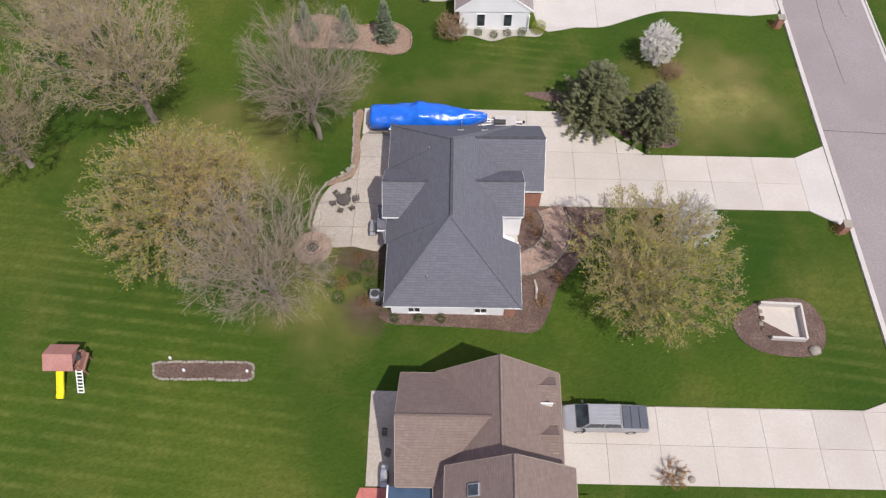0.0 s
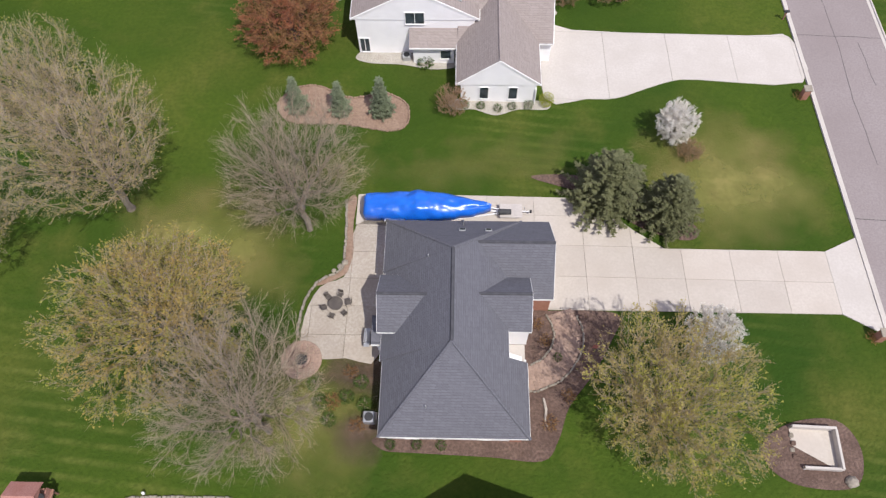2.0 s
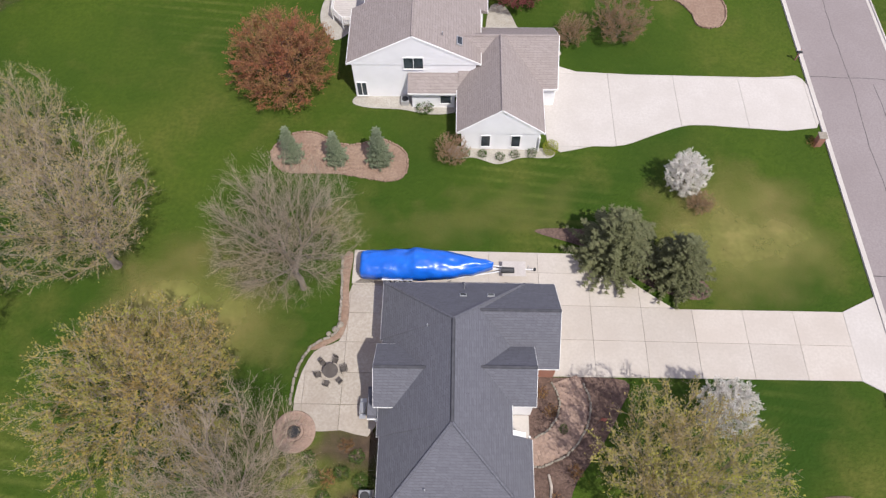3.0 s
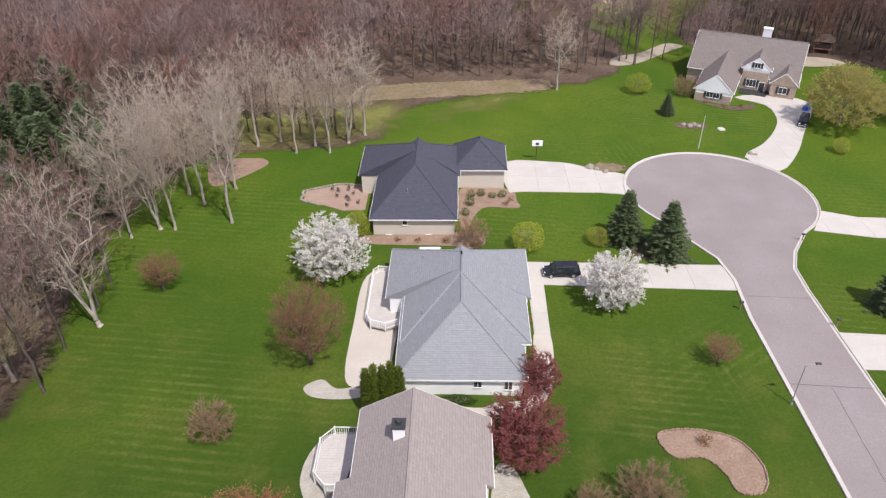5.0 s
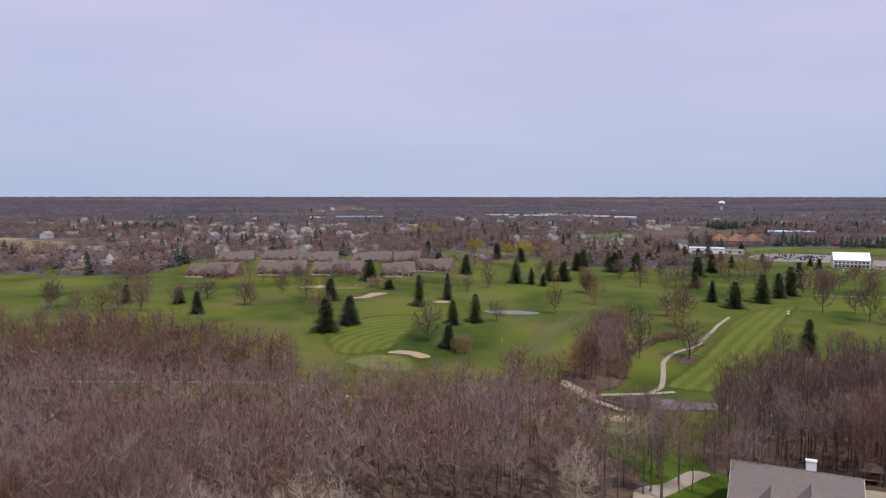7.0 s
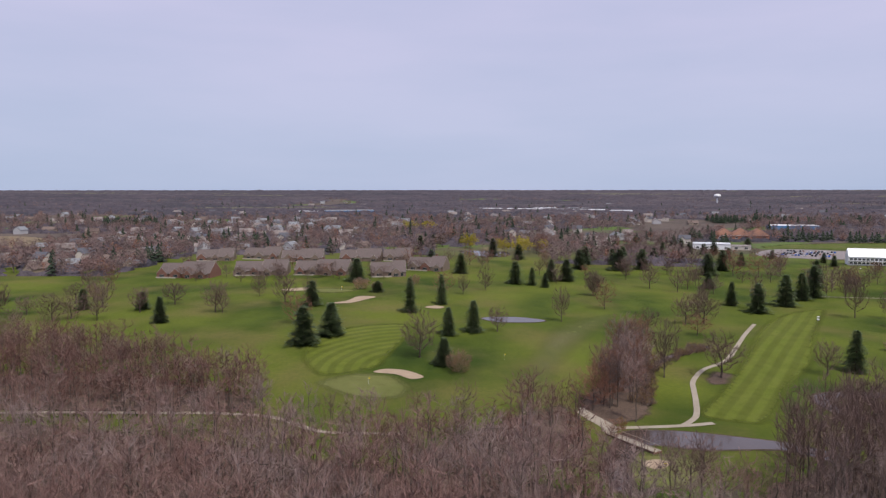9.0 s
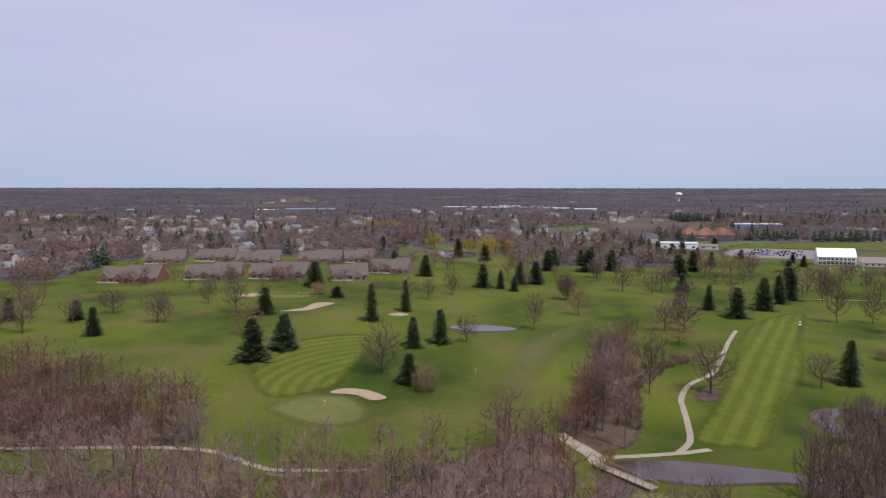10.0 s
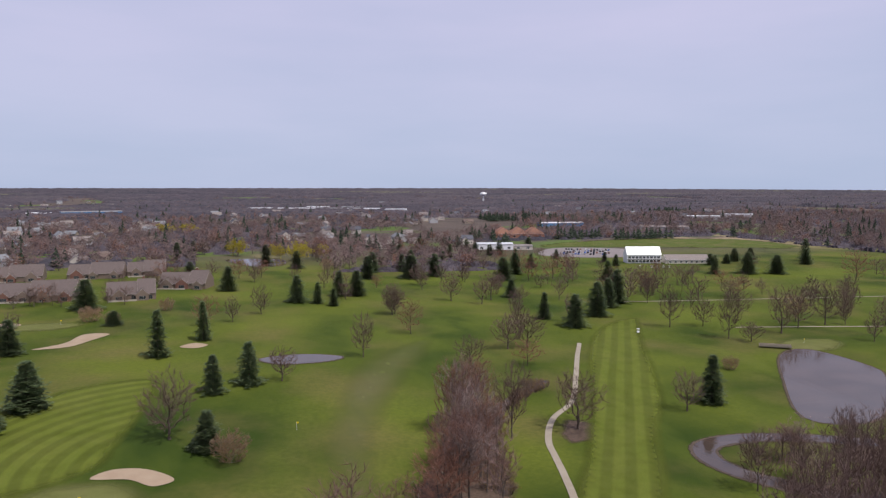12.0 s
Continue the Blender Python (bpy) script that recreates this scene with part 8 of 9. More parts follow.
def vehicle(name, m, label, category, paint, length=4.7, width=1.85, pickup=False, wheel_r=0.36, roof_z=1.65, group=""):
    """Nose towards -x. A car, an estate, or a crew-cab pickup with a folding bed cover."""
    root = thing(name, m, label, category, group)
    L, hw = length, width / 2
    hood, belt = (1.12, 1.2) if pickup else (0.92, 1.0)
    body = Geo().loft([ring(-L / 2, hw * 0.8, 0.42, hood - 0.18), ring(-L / 2 + 0.18, hw * 0.93, 0.34, hood - 0.05), ring(-L / 2 + 0.9, hw, 0.32, hood), ring(-L * 0.2, hw, 0.32, belt),
                       ring(L * 0.2, hw, 0.32, belt), ring(L / 2 - 0.12, hw * 0.97, 0.36, belt - 0.02), ring(L / 2, hw * 0.92, 0.42, belt - 0.12)])
    part("body", body, paint, root, smooth=False)
    c0, c1 = (-L * 0.22, L * 0.14) if pickup else (-L * 0.2, L * 0.42)
    rake = 0.85 if pickup else 0.55
    cab = Geo().loft([[(c0 - rake, -hw * 0.86, belt), (c0 - rake, hw * 0.86, belt), (c0, hw * 0.72, roof_z + (0.2 if pickup else 0)), (c0, -hw * 0.72, roof_z + (0.2 if pickup else 0))],
                      [(c1 + 0.25, -hw * 0.86, belt), (c1 + 0.25, hw * 0.86, belt), (c1, hw * 0.72, roof_z + (0.2 if pickup else 0)), (c1, -hw * 0.72, roof_z + (0.2 if pickup else 0))]])
    part("cab", cab, M["glass"], root, "dark window band")
    rz = roof_z + (0.2 if pickup else 0)
    roof = part("roof", Geo().box(c0 - 0.04, -hw * 0.76, rz - 0.03, c1 + 0.04, hw * 0.76, rz + 0.05, 0, 0.04), paint, root)
    if pickup:
        for k in range(4):
            y = -0.45 + 0.3 * k
            part("roof_rib", Geo().box(c0 + 0.15, y - 0.03, rz + 0.05, c1 - 0.1, y + 0.03, rz + 0.075), paint, roof)
    for s in (-1, 1):
        for x in (c0, (c0 + c1) / 2, c1):
            part("pillar", Geo().tube([(x - (0.5 if x == c0 else -0.22 if x == c1 else 0), s * hw * 0.87, belt), (x, s * hw * 0.74, rz)], [0.05, 0.05], 5), paint, root)
        part("mirror", Geo().box(c0 - 0.45, s * hw - 0.02 + (0 if s > 0 else -0.2), belt, c0 - 0.25, s * hw + 0.02 + (0.2 if s > 0 else 0), belt + 0.2, 0, 0.04), M["dark"], root)
        part("headlight", Geo().box(-L / 2 + 0.02, s * hw * 0.62 - 0.15, 0.7, -L / 2 + 0.2, s * hw * 0.62 + 0.15, 0.86, 0, 0.04), M["white_paint"], root, "clear headlight")
        part("tail_light", Geo().box(L / 2 - 0.1, s * hw * 0.8 - 0.09, 0.75, L / 2 + 0.02, s * hw * 0.8 + 0.09, 1.05, 0, 0.03), M["brick"], root, "red tail light")
        for x in (-L * 0.31, L * 0.3):
            wheel(root, x, s * (hw - 0.12), wheel_r, 0.25, s)
    part("bumper", Geo().box(-L / 2 - 0.08, -hw * 0.8, 0.4, -L / 2 + 0.05, hw * 0.8, 0.6, 0, 0.04), M["steel"], root)
    part("bumper", Geo().box(L / 2 - 0.05, -hw * 0.85, 0.42, L / 2 + 0.1, hw * 0.85, 0.6, 0, 0.04), M["steel"], root)
    if pickup:
        x0, x1 = c1 + 0.32, L / 2 - 0.08
        for k in range(3):
            a, b = x0 + (x1 - x0) * k / 3, x0 + (x1 - x0) * (k + 1) / 3
            part("bed_cover", Geo().box(a + 0.015, -hw * 0.86, belt + 0.01, b - 0.015, hw * 0.86, belt + 0.07, 0, 0.02), M["cover_grey"], root, "dark grey folding bed cover")
        for x in (-L / 2 + 0.9, -L / 2 + 1.35):
            part("hood_scoop", Geo().box(x, -0.55, hood + 0.0, x + 0.35, 0.55, hood + 0.045, 0, 0.02), paint, root)
    return root


M["cover_grey"] = surface("bed_cover_vinyl", (0.075, 0.080, 0.100), (0.095, 0.100, 0.122), 1, 8, None, 0.55, relief=0.1)
M["pickup_paint"] = surface("grey_silver_paint", (0.36, 0.355, 0.37), (0.41, 0.405, 0.42), 1, 6, None, 0.35, 0.45, relief=0)
vehicle("pickup_truck", on_ground(11.3, 14.6, dz=0.09), "silver crew-cab pickup with a dark bed cover", "pickup", M["pickup_paint"], 6.3, 2.0, True, 0.4, 1.7)
vehicle("car", on_ground(12.9, 108.2, 2, dz=0.09), "black estate car on the driveway", "car", M["black_paint"], 4.8, 1.9)
vehicle("car", on_ground(-5.0, 111.0, 0, dz=0.05), "white van parked behind the grey house", "van", M["white_paint"], 4.4, 1.8, roof_z=1.7)
vehicle("car", on_ground(66.3, 162.0, 62, dz=0.09), "small dark red-black car on the curved drive", "car", M["black_paint"], 4.2, 1.8)


# ---- boat under a blue tarpaulin on its trailer ----
def boat():
    root = thing("boat", on_ground(-2.8, 43.45, dz=0.09), "boat wrapped in a shiny blue tarpaulin", "boat")
    keys = ((-5.6, 0.95, 1.75), (-5.45, 1.1, 2.0), (-4.2, 1.2, 2.1), (-2.9, 1.25, 2.12), (-1.6, 1.28, 2.3), (-1.0, 1.28, 2.6), (-0.4, 1.26, 2.5), (0.8, 1.2, 2.25), (2.2, 1.05, 2.05), (3.6, 0.75, 1.9), (4.9, 0.4, 1.7), (5.5, 0.14, 1.55))
    rings, steps = [], 90
    for i in range(steps + 1):
        x = -5.6 + 11.1 * i / steps
        (xa, wa, ta), (xb, wb, tb) = next((a, b) for a, b in zip(keys, keys[1:]) if x <= b[0] + 1e-6)
        f = (x - xa) / (xb - xa)
        w, top = wa + (wb - wa) * f, ta + (tb - ta) * f
        r = []
        for k in range(33):
            a = math.pi * k / 32
            fold = 0.11 * noise.noise(Vector((x * 0.9, a * 1.8, 2.0))) + 0.02 * noise.noise(Vector((x * 3.2 + a, a * 3.0, 9.0)))
            sag = 0.05 * abs(math.sin(x * 1.9 + 0.6 * math.sin(a * 2)))
            y = -math.cos(a) * (w + fold)
            z = 0.62 + (top - 0.62) * max(0.0, math.sin(a)) ** 0.45 + (fold - sag) * math.sin(a) + 0.03 * noise.noise(Vector((x * 1.5, a * 2.5, 4.0)))
            r.append((x + 0.05 * noise.noise(Vector((x, a, 7.0))), y, z))
        rings.append(r)
    part("tarpaulin", Geo().loft(rings), M["tarp"], root, "creased blue tarpaulin", smooth=True)
    hull = Geo().loft([[(x, -w, 0.95), (x, -w * 0.6, 0.55), (x, 0, 0.42), (x, w * 0.6, 0.55), (x, w, 0.95)] for x, w in ((-5.5, 1.0), (-2, 1.2), (1.5, 1.05), (4, 0.6), (5.4, 0.1))])
    part("hull", hull, M["white_paint"], root, "white hull")
    for x in (-4.0, -2.0, 0.0, 2.0):
        part("strap", Geo().tube([(x, -1.3, 0.7), (x, -1.32, 1.2)], [0.03, 0.03], 4), M["dark"], root)


def trailer():
    root = thing("boat_trailer", on_ground(-2.8, 43.45, dz=0.09), "white triple-axle boat trailer", "trailer")
    for s in (-1, 1):
        part("rail", Geo().tube([(-5.2, s * 0.95, 0.45), (2.0, s * 0.95, 0.45), (6.6, s * 0.15, 0.45)], [0.06, 0.06, 0.06], 6), M["white_paint"], root)
        part("fender", Geo().box(-3.8, s * 1.18 - 0.14, 0.72, -1.2, s * 1.18 + 0.14, 0.77, 0, 0.02), M["white_paint"], root)
        for x in (-3.35, -2.5, -1.65):
            wheel(root, x, s * 1.18, 0.34, 0.22, s)
    for x in (-4.8, -1.0, 2.2):
        part("crossbar", Geo().box(x - 0.06, -0.95, 0.4, x + 0.06, 0.95, 0.5), M["white_paint"], root)
    part("tongue", Geo().tube([(4.6, 0, 0.45), (9.0, 0, 0.45)], [0.07, 0.06], 6), M["white_paint"], root)
    part("step_plate", Geo().box(6.3, -0.7, 0.5, 8.3, 0.7, 0.56, 0, 0.02), M["deck"], root, "grey wooden step plate")
    part("winch", Geo().tube([(6.2, -0.25, 0.75), (7.3, -0.25, 0.75)], [0.28, 0.24], 12), M["dark"], root, "black winch and spare drum")
    part("hitch", Geo().disc(9.05, 0, 0.4, 0.6, 0.14, 0.1, 10), M["dark"], root)
    part("jack", Geo().tube([(8.5, 0.2, 0), (8.5, 0.2, 0.8)], [0.04, 0.04], 6), M["steel"], root)


boat()
trailer()


# ---- garden things ----
def patio_table():
    t = thing("patio_table", on_ground(-10.1, 34.1, dz=0.09), "round dark metal patio table", "table")
    part("tabletop", Geo().disc(0, 0, 0.7, 0.74, 0.6, 0.6, 24), M["bronze"], t)
    part("column", Geo().disc(0, 0, 0.0, 0.7, 0.06, 0.05, 8), M["bronze"], t)
    part("foot", Geo().disc(0, 0, 0.0, 0.06, 0.35, 0.25, 14), M["bronze"], t)


def chair_parts(label):
    c = thing("patio_chair", pose(0, 0, 0), label, "chair", "chairs on the patios")
    part("seat", Geo().box(-0.27, -0.27, 0.4, 0.27, 0.27, 0.45, 0, 0.02), M["bronze"], c)
    part("backrest", Geo().box(-0.27, 0.24, 0.5, 0.27, 0.3, 1.0, 0, 0.02).move(pose(0, 0, 0, -8)), M["bronze"], c)
    for x in (-0.26, 0.26):
        part("armrest", Geo().box(x - 0.03, -0.25, 0.62, x + 0.03, 0.27, 0.66), M["bronze"], c)
        for y in (-0.25, 0.25):
            part("leg", Geo().tube([(x, y, 0), (x * 0.95, y * 0.95, 0.62)], [0.02, 0.02], 5), M["bronze"], c)
    return c


patio_table()
chair = chair_parts("dark metal patio chair with armrests")
first = True
for cx, cy, a, r in [(-10.1, 34.1, k * 60 + 15, 0.98) for k in range(6)] + [(-18.6, 129.6, k * 72, 1.3) for k in range(5)] + [(-17.2, 126.6, k * 120, 1.0) for k in range(3)] + [(-21, 131.0, 0, 0.2), (-5.2, 13.0, 90, 0.2), (-5.0, 11.4, 70, 0.3)]:
    x, y = cx + r * math.cos(radians(a)), cy + r * math.sin(radians(a))
    m = on_ground(x, y, a - 90, (0.85, 0.85, 0.9), 0.09)
    if first:
        chair.matrix_world, first = m, False
    else:
        copy_thing(chair, m)


def grill(x, y, turn):
    g = thing("grill", on_ground(x, y, turn, dz=0.09), "grey lidded gas grill on a cart", "grill")
    part("cart", Geo().box(-0.4, -0.28, 0.12, 0.4, 0.28, 0.75, 0, 0.03), M["dark"], g)
    part("lid", Geo().loft([[(x0, -0.28, 0.78), (x0, 0.28, 0.78), (x0, 0.22, 1.02), (x0, 0.0, 1.1), (x0, -0.22, 1.02)] for x0 in (-0.4, 0.4)]), M["steel"], g, "grey metal lid")
    for s in (-1, 1):
        part("side_shelf", Geo().box(min(s * 0.42, s * 0.78), -0.24, 0.74, max(s * 0.42, s * 0.78), 0.24, 0.78, 0, 0.01), M["steel"], g)
        part("caster", Geo().tube([(s * 0.34, -0.1, 0.08), (s * 0.34, 0.1, 0.08)], [0.08, 0.08], 10), M["rubber"], g)
    part("handle", Geo().tube([(-0.3, -0.3, 0.9), (0.3, -0.3, 0.9)], [0.02, 0.02], 6), M["dark"], g)


grill(-7.3, 31.1, 90)
grill(-5.0, 10.0, 90)


def air_conditioner(x, y, label):
    a = thing("air_conditioner", on_ground(x, y, dz=0.06), label, "air conditioner")
    part("casing", Geo().box(-0.42, -0.42, 0.0, 0.42, 0.42, 0.8, 0, 0.05), M["steel"], a)
    part("fan_grille", Geo().disc(0, 0, 0.8, 0.84, 0.34, 0.3, 16), M["dark"], a)
    part("pad", Geo().box(-0.55, -0.55, -0.12, 0.55, 0.55, 0.0), M["concrete"], a)


air_conditioner(-6.7, 24.7, "grey air conditioner by the back wall")


def fire_pit(x, y):
    f = thing("fire_pit", on_ground(x, y, dz=0.06), "round stone fire pit on a paved disc", "fire pit")
    rng = random.Random(9)
    part("paved_disc", Geo().disc(0, 0, 0.0, 0.05, 1.65, 1.62, 32), M["paver"], f)
    part("ash_bed", Geo().disc(0, 0, 0.05, 0.1, 0.5, 0.42, 16), M["dark"], f)
    blocks = [Geo().box(-0.17, -0.11, 0, 0.17, 0.11, 0.3 + 0.03 * k, 0, 0.03).mesh("ring_stone", M["paver"]) for k in range(3)]
    for k in range(13):
        ob = new("ring_stone", blocks[k % 3])
        ob.parent = f
        a = 360 * k / 13
        ob.matrix_basis = pose(0.66 * math.cos(radians(a)), 0.66 * math.sin(radians(a)), 0.05, 0, 0, a + 90 + rng.uniform(-5, 5))
    flag = [Geo().box(-0.17, -0.1, 0, 0.17, 0.1, 0.09, 0, 0.015).mesh("paver", M["paver"]) for _ in range(1)]
    for r, n in ((1.0, 18), (1.25, 22), (1.5, 26)):
        for k in range(n):
            ob = new("paver", flag[0])
            ob.parent = f
            a = 360 * (k + 0.5 * (n % 4)) / n
            ob.matrix_basis = pose(r * math.cos(radians(a)), r * math.sin(radians(a)), 0.0, 0, 0, a + 90)


fire_pit(-12.5, 29.4)


def play_tower(x, y):
    p = thing("play_tower", on_ground(x, y, 0, (0.86, 0.86, 0.86)), "wooden play tower with slide and ladder", "play tower")
    for sx in (-1.2, 1.2):
        for sy in (-0.7, 0.7):
            part("post", Geo().box(sx - 0.07, sy - 0.07, -0.2, sx + 0.07, sy + 0.07, 2.5, 0, 0.01), M["wood"], p)
    part("platform", Geo().box(-1.35, -0.85, 1.35, 1.5, 0.85, 1.45), M["wood"], p)
    for s in (-1, 1):
        part("roof_side", Geo().loft([[(x0, 0, 3.25), (x0, s * 1.25, 2.4), (x0, s * 1.25, 2.34), (x0, 0, 3.17)] for x0 in (-1.7, 1.0)]), M["redwood"], p, "faded red board roof")
        part("rail", Geo().box(-1.2, s * 0.75 - 0.03, 1.95, 1.2, s * 0.75 + 0.03, 2.1), M["wood"], p)
    part("gable_board", Geo().loft([[(x0, -1.0, 2.5), (x0, 1.0, 2.5), (x0, 0, 3.18)] for x0 in (0.9, 0.96)]), M["redwood"], p)
    part("sunburst", Geo().disc(1.1, 0, 2.45, 2.5, 0.35, None, 10), M["dark"], p)
    part("side_panel", Geo().box(1.2, -0.85, 0.9, 1.3, 0.85, 2.2), M["redwood"], p)
    slide = part("slide", Geo().loft([[(-0.95, y0, z0), (-0.4, y0, z0), (-0.4, y0, z0 - 0.05), (-0.95, y0, z0 - 0.05)] for y0, z0 in ((-0.85, 1.45), (-1.5, 1.05), (-2.6, 0.35), (-3.1, 0.2))]), M["yellow"], p, "bright yellow slide")
    for xx in (-0.97, -0.38):
        part("slide_edge", Geo().loft([[(xx - 0.03, y0, z0 + 0.16), (xx + 0.03, y0, z0 + 0.16), (xx + 0.03, y0, z0 - 0.05), (xx - 0.03, y0, z0 - 0.05)] for y0, z0 in ((-0.85, 1.45), (-1.5, 1.05), (-2.6, 0.35), (-3.1, 0.2))]), M["yellow"], slide)
    lad = part("ladder", Geo().tube([(0.75, -0.85, 1.5), (0.75, -2.6, 0.0)], [0.05, 0.05], 6), M["white_paint"], p, "pale ladder")
    part("stringer", Geo().tube([(1.3, -0.85, 1.5), (1.3, -2.6, 0.0)], [0.05, 0.05], 6), M["white_paint"], lad)
    for k in range(7):
        t = (k + 0.5) / 7
        part("rung", Geo().box(0.75, -0.85 - 1.75 * t - 0.06, 1.5 - 1.5 * t - 0.02, 1.3, -0.85 - 1.75 * t + 0.06, 1.5 - 1.5 * t + 0.02), M["white_paint"], lad)


M["redwood"] = surface("faded_red_boards", (0.36, 0.17, 0.14), (0.42, 0.22, 0.19), 0.8, 9, (0.28, 0.12, 0.10), 0.85, relief=0.3)
play_tower(-30.0, 18.2)


def sunken_pad(x, y):
    s = thing("concrete_pit", on_ground(x, y, -2), "low pale concrete walls round a square pad", "concrete walls")
    part("floor", Geo().box(-1.6, -1.5, 0.0, 1.6, 1.5, 0.09), M["concrete"], s)
    for x0, y0, x1, y1, h in ((-1.6, 1.4, 1.7, 1.6, 0.75), (1.55, -1.55, 1.75, 1.4, 0.75), (-1.1, -1.6, 1.75, -1.4, 0.62)):
        part("wall", Geo().box(x0, y0, 0, x1, y1, h, 0, 0.03), M["concrete_white"], s)
    for k, (xx, yy) in enumerate(((-1.5, 0.9), (-1.45, 0.3), (-1.6, -0.2), (-1.5, -0.7))):
        part("rubble", Geo().box(xx - 0.2, yy - 0.15, 0, xx + 0.15, yy + 0.2, 0.2 + 0.05 * (k % 2), 0, 0.06), M["mulch" if k % 2 else "stone"], s)


sunken_pad(26.7, 23.2)


def boulder(x, y, r, label="rounded pale boulder in the bed", mat="stone", flat=0.7, seed=0):
    rng = random.Random(seed + int(x * 10))
    g = Geo()
    rings = []
    for z, k in ((0, 0.85), (0.3, 1.0), (0.65, 0.8), (0.95, 0.35)):
        rings.append([(r * k * math.cos(a) * rng.uniform(0.85, 1.15), r * k * math.sin(a) * rng.uniform(0.8, 1.1), z * r * flat * 1.4) for a in [2 * math.pi * i / 9 for i in range(9)]])
    g.loft(rings)
    b = part("boulder", g, M[mat])
    b.matrix_world = on_ground(x, y, rng.uniform(0, 90), dz=0.0)
    return tagged(b, label, "boulder")


for x, y, r in ((28.9, 20.8, 0.5), (-10.2, 37.9, 0.28), (-9.8, 38.3, 0.3), (-10.7, 37.5, 0.22), (42.6, 160.0, 0.6), (43.6, 159.4, 0.7), (44.6, 160.2, 0.65), (45.4, 159.6, 0.5), (21.6, 140.4, 0.8), (22.6, 140.0, 0.5), (16.6, 10.8, 0.35), (17.4, 10.4, 0.3), (24.0, 138.9, 0.6), (51.2, 147.6, 0.5), (52.0, 147.2, 0.4)):
    boulder(x, y, r)

# solar globes and pots in the flower bed
for x, y in ((-21.3, 17.9), (-16.3, 17.9), (-22.6, 18.9)):
    g = tagged(part("garden_light", Geo().disc(0, 0, 0, 0.35, 0.02, None, 6).disc(0, 0, 0.33, 0.52, 0.12, 0.1, 10), M["white_paint"]), "small white globe garden light", "garden light")
    g.matrix_world = on_ground(x, y, dz=0.05)

log = tagged(part("driftwood", Geo().tube([(0, 0, 0.12), (0.15, -0.9, 0.2), (0.05, -1.8, 0.16), (0.3, -2.4, 0.12)], [0.1, 0.12, 0.09, 0.04], 7), M["bark_pale"]), "bleached driftwood log in the mulch", "log")
log.matrix_world = on_ground(6.6, 26.6)


def pavers():
    """Front walk: a winding strip of brown pavers between stone edges."""
    rng = random.Random(15)
    line = smooth_line([(8.4, 33.9), (8.9, 32.4), (8.6, 30.6), (7.4, 29.0), (5.6, 28.2), (4.6, 28.4)], 10)
    base = drape("walk", ribbon(line, 2.0), M["paver"], 0.06, label="brown brick-paved walk winding to the front door", category="walk")
    protos = [Geo().box(-0.2, -0.13, 0, 0.2, 0.13, 0.05, 0, 0.012).mesh("paver", M["paver"])]
    total = 0.0
    nxt = 0.0
    row = 0
    for a, b in zip(line, line[1:]):
        d = Vector((b[0] - a[0], b[1] - a[1], 0))
        while nxt < total + d.length:
            p = Vector((*a, 0)) + d.normalized() * (nxt - total)
            s = Vector((-d.y, d.x, 0)).normalized()
            ang = math.degrees(math.atan2(s.y, s.x))
            for k in range(-2, 3):
                q = p + s * (k * 0.42 + (0.1 if row % 2 else -0.1))
                ob = new("paver", protos[0])
                ob.parent = base
                ob.matrix_world = on_ground(q.x, q.y, ang + rng.uniform(-2, 2), dz=0.05)
            nxt += 0.285
            row += 1
        total += d.length
    edging([(9.7, 33.6), (10.1, 32.2), (9.7, 30.2), (8.2, 28.2), (6.2, 27.2), (5.4, 27.2)], 0.16, 0.3, "pale stone edge of the walk", False)
    edging([(7.2, 33.6), (7.7, 32.4), (7.5, 31.0), (6.6, 29.8), (5.6, 29.3)], 0.16, 0.3, "pale stone edge of the walk", False)


pavers()


def flag_on_stick(x, y):
    f = thing("garden_flag", on_ground(x, y), "small faded pink striped flag on a pole", "flag")
    part("pole", Geo().tube([(0, 0, 0), (0.6, 0.5, 2.2)], [0.025, 0.02], 6), M["wood"], f)
    part("cloth", Geo().loft([[(0.55 + 0.1 * k, 0.45 + 0.05 * (k % 2), 2.15 - 0.03 * k), (0.5 + 0.1 * k, 0.42 + 0.05 * (k % 2), 1.55 - 0.05 * k), (0.51 + 0.1 * k, 0.43 + 0.05 * (k % 2), 1.55 - 0.05 * k)] for k in range(6)], caps=True), M["pink_slab"], f, "faded pink cloth")


flag_on_stick(9.9, 29.9)


# ---- street furniture ----
def brick_mailbox(x, y):
    b = thing("mailbox", on_ground(x, y), "brick pillar mailbox with a planted foot", "mailbox", "mailboxes along the street")
    part("pillar", Geo().box(-0.32, -0.32, -0.1, 0.32, 0.32, 1.35, 0, 0.03), M["brick"], b)
    part("cap", Geo().box(-0.4, -0.4, 1.35, 0.4, 0.4, 1.45, 0, 0.03), M["stone"], b)
    part("box_door", Geo().box(0.3, -0.14, 0.95, 0.36, 0.14, 1.2, 0, 0.02), M["dark"], b)
    part("planting", Geo().add([(v[0] * 0.5 - 0.5, v[1] * 0.6, v[2] * 0.35) for v in K_REDBUSH.geo[1].v], K_REDBUSH.geo[1].f), M["bud_rust"], b)


for x, y in ((34.0, 58.2), (34.1, 32.3)):
    brick_mailbox(x, y)


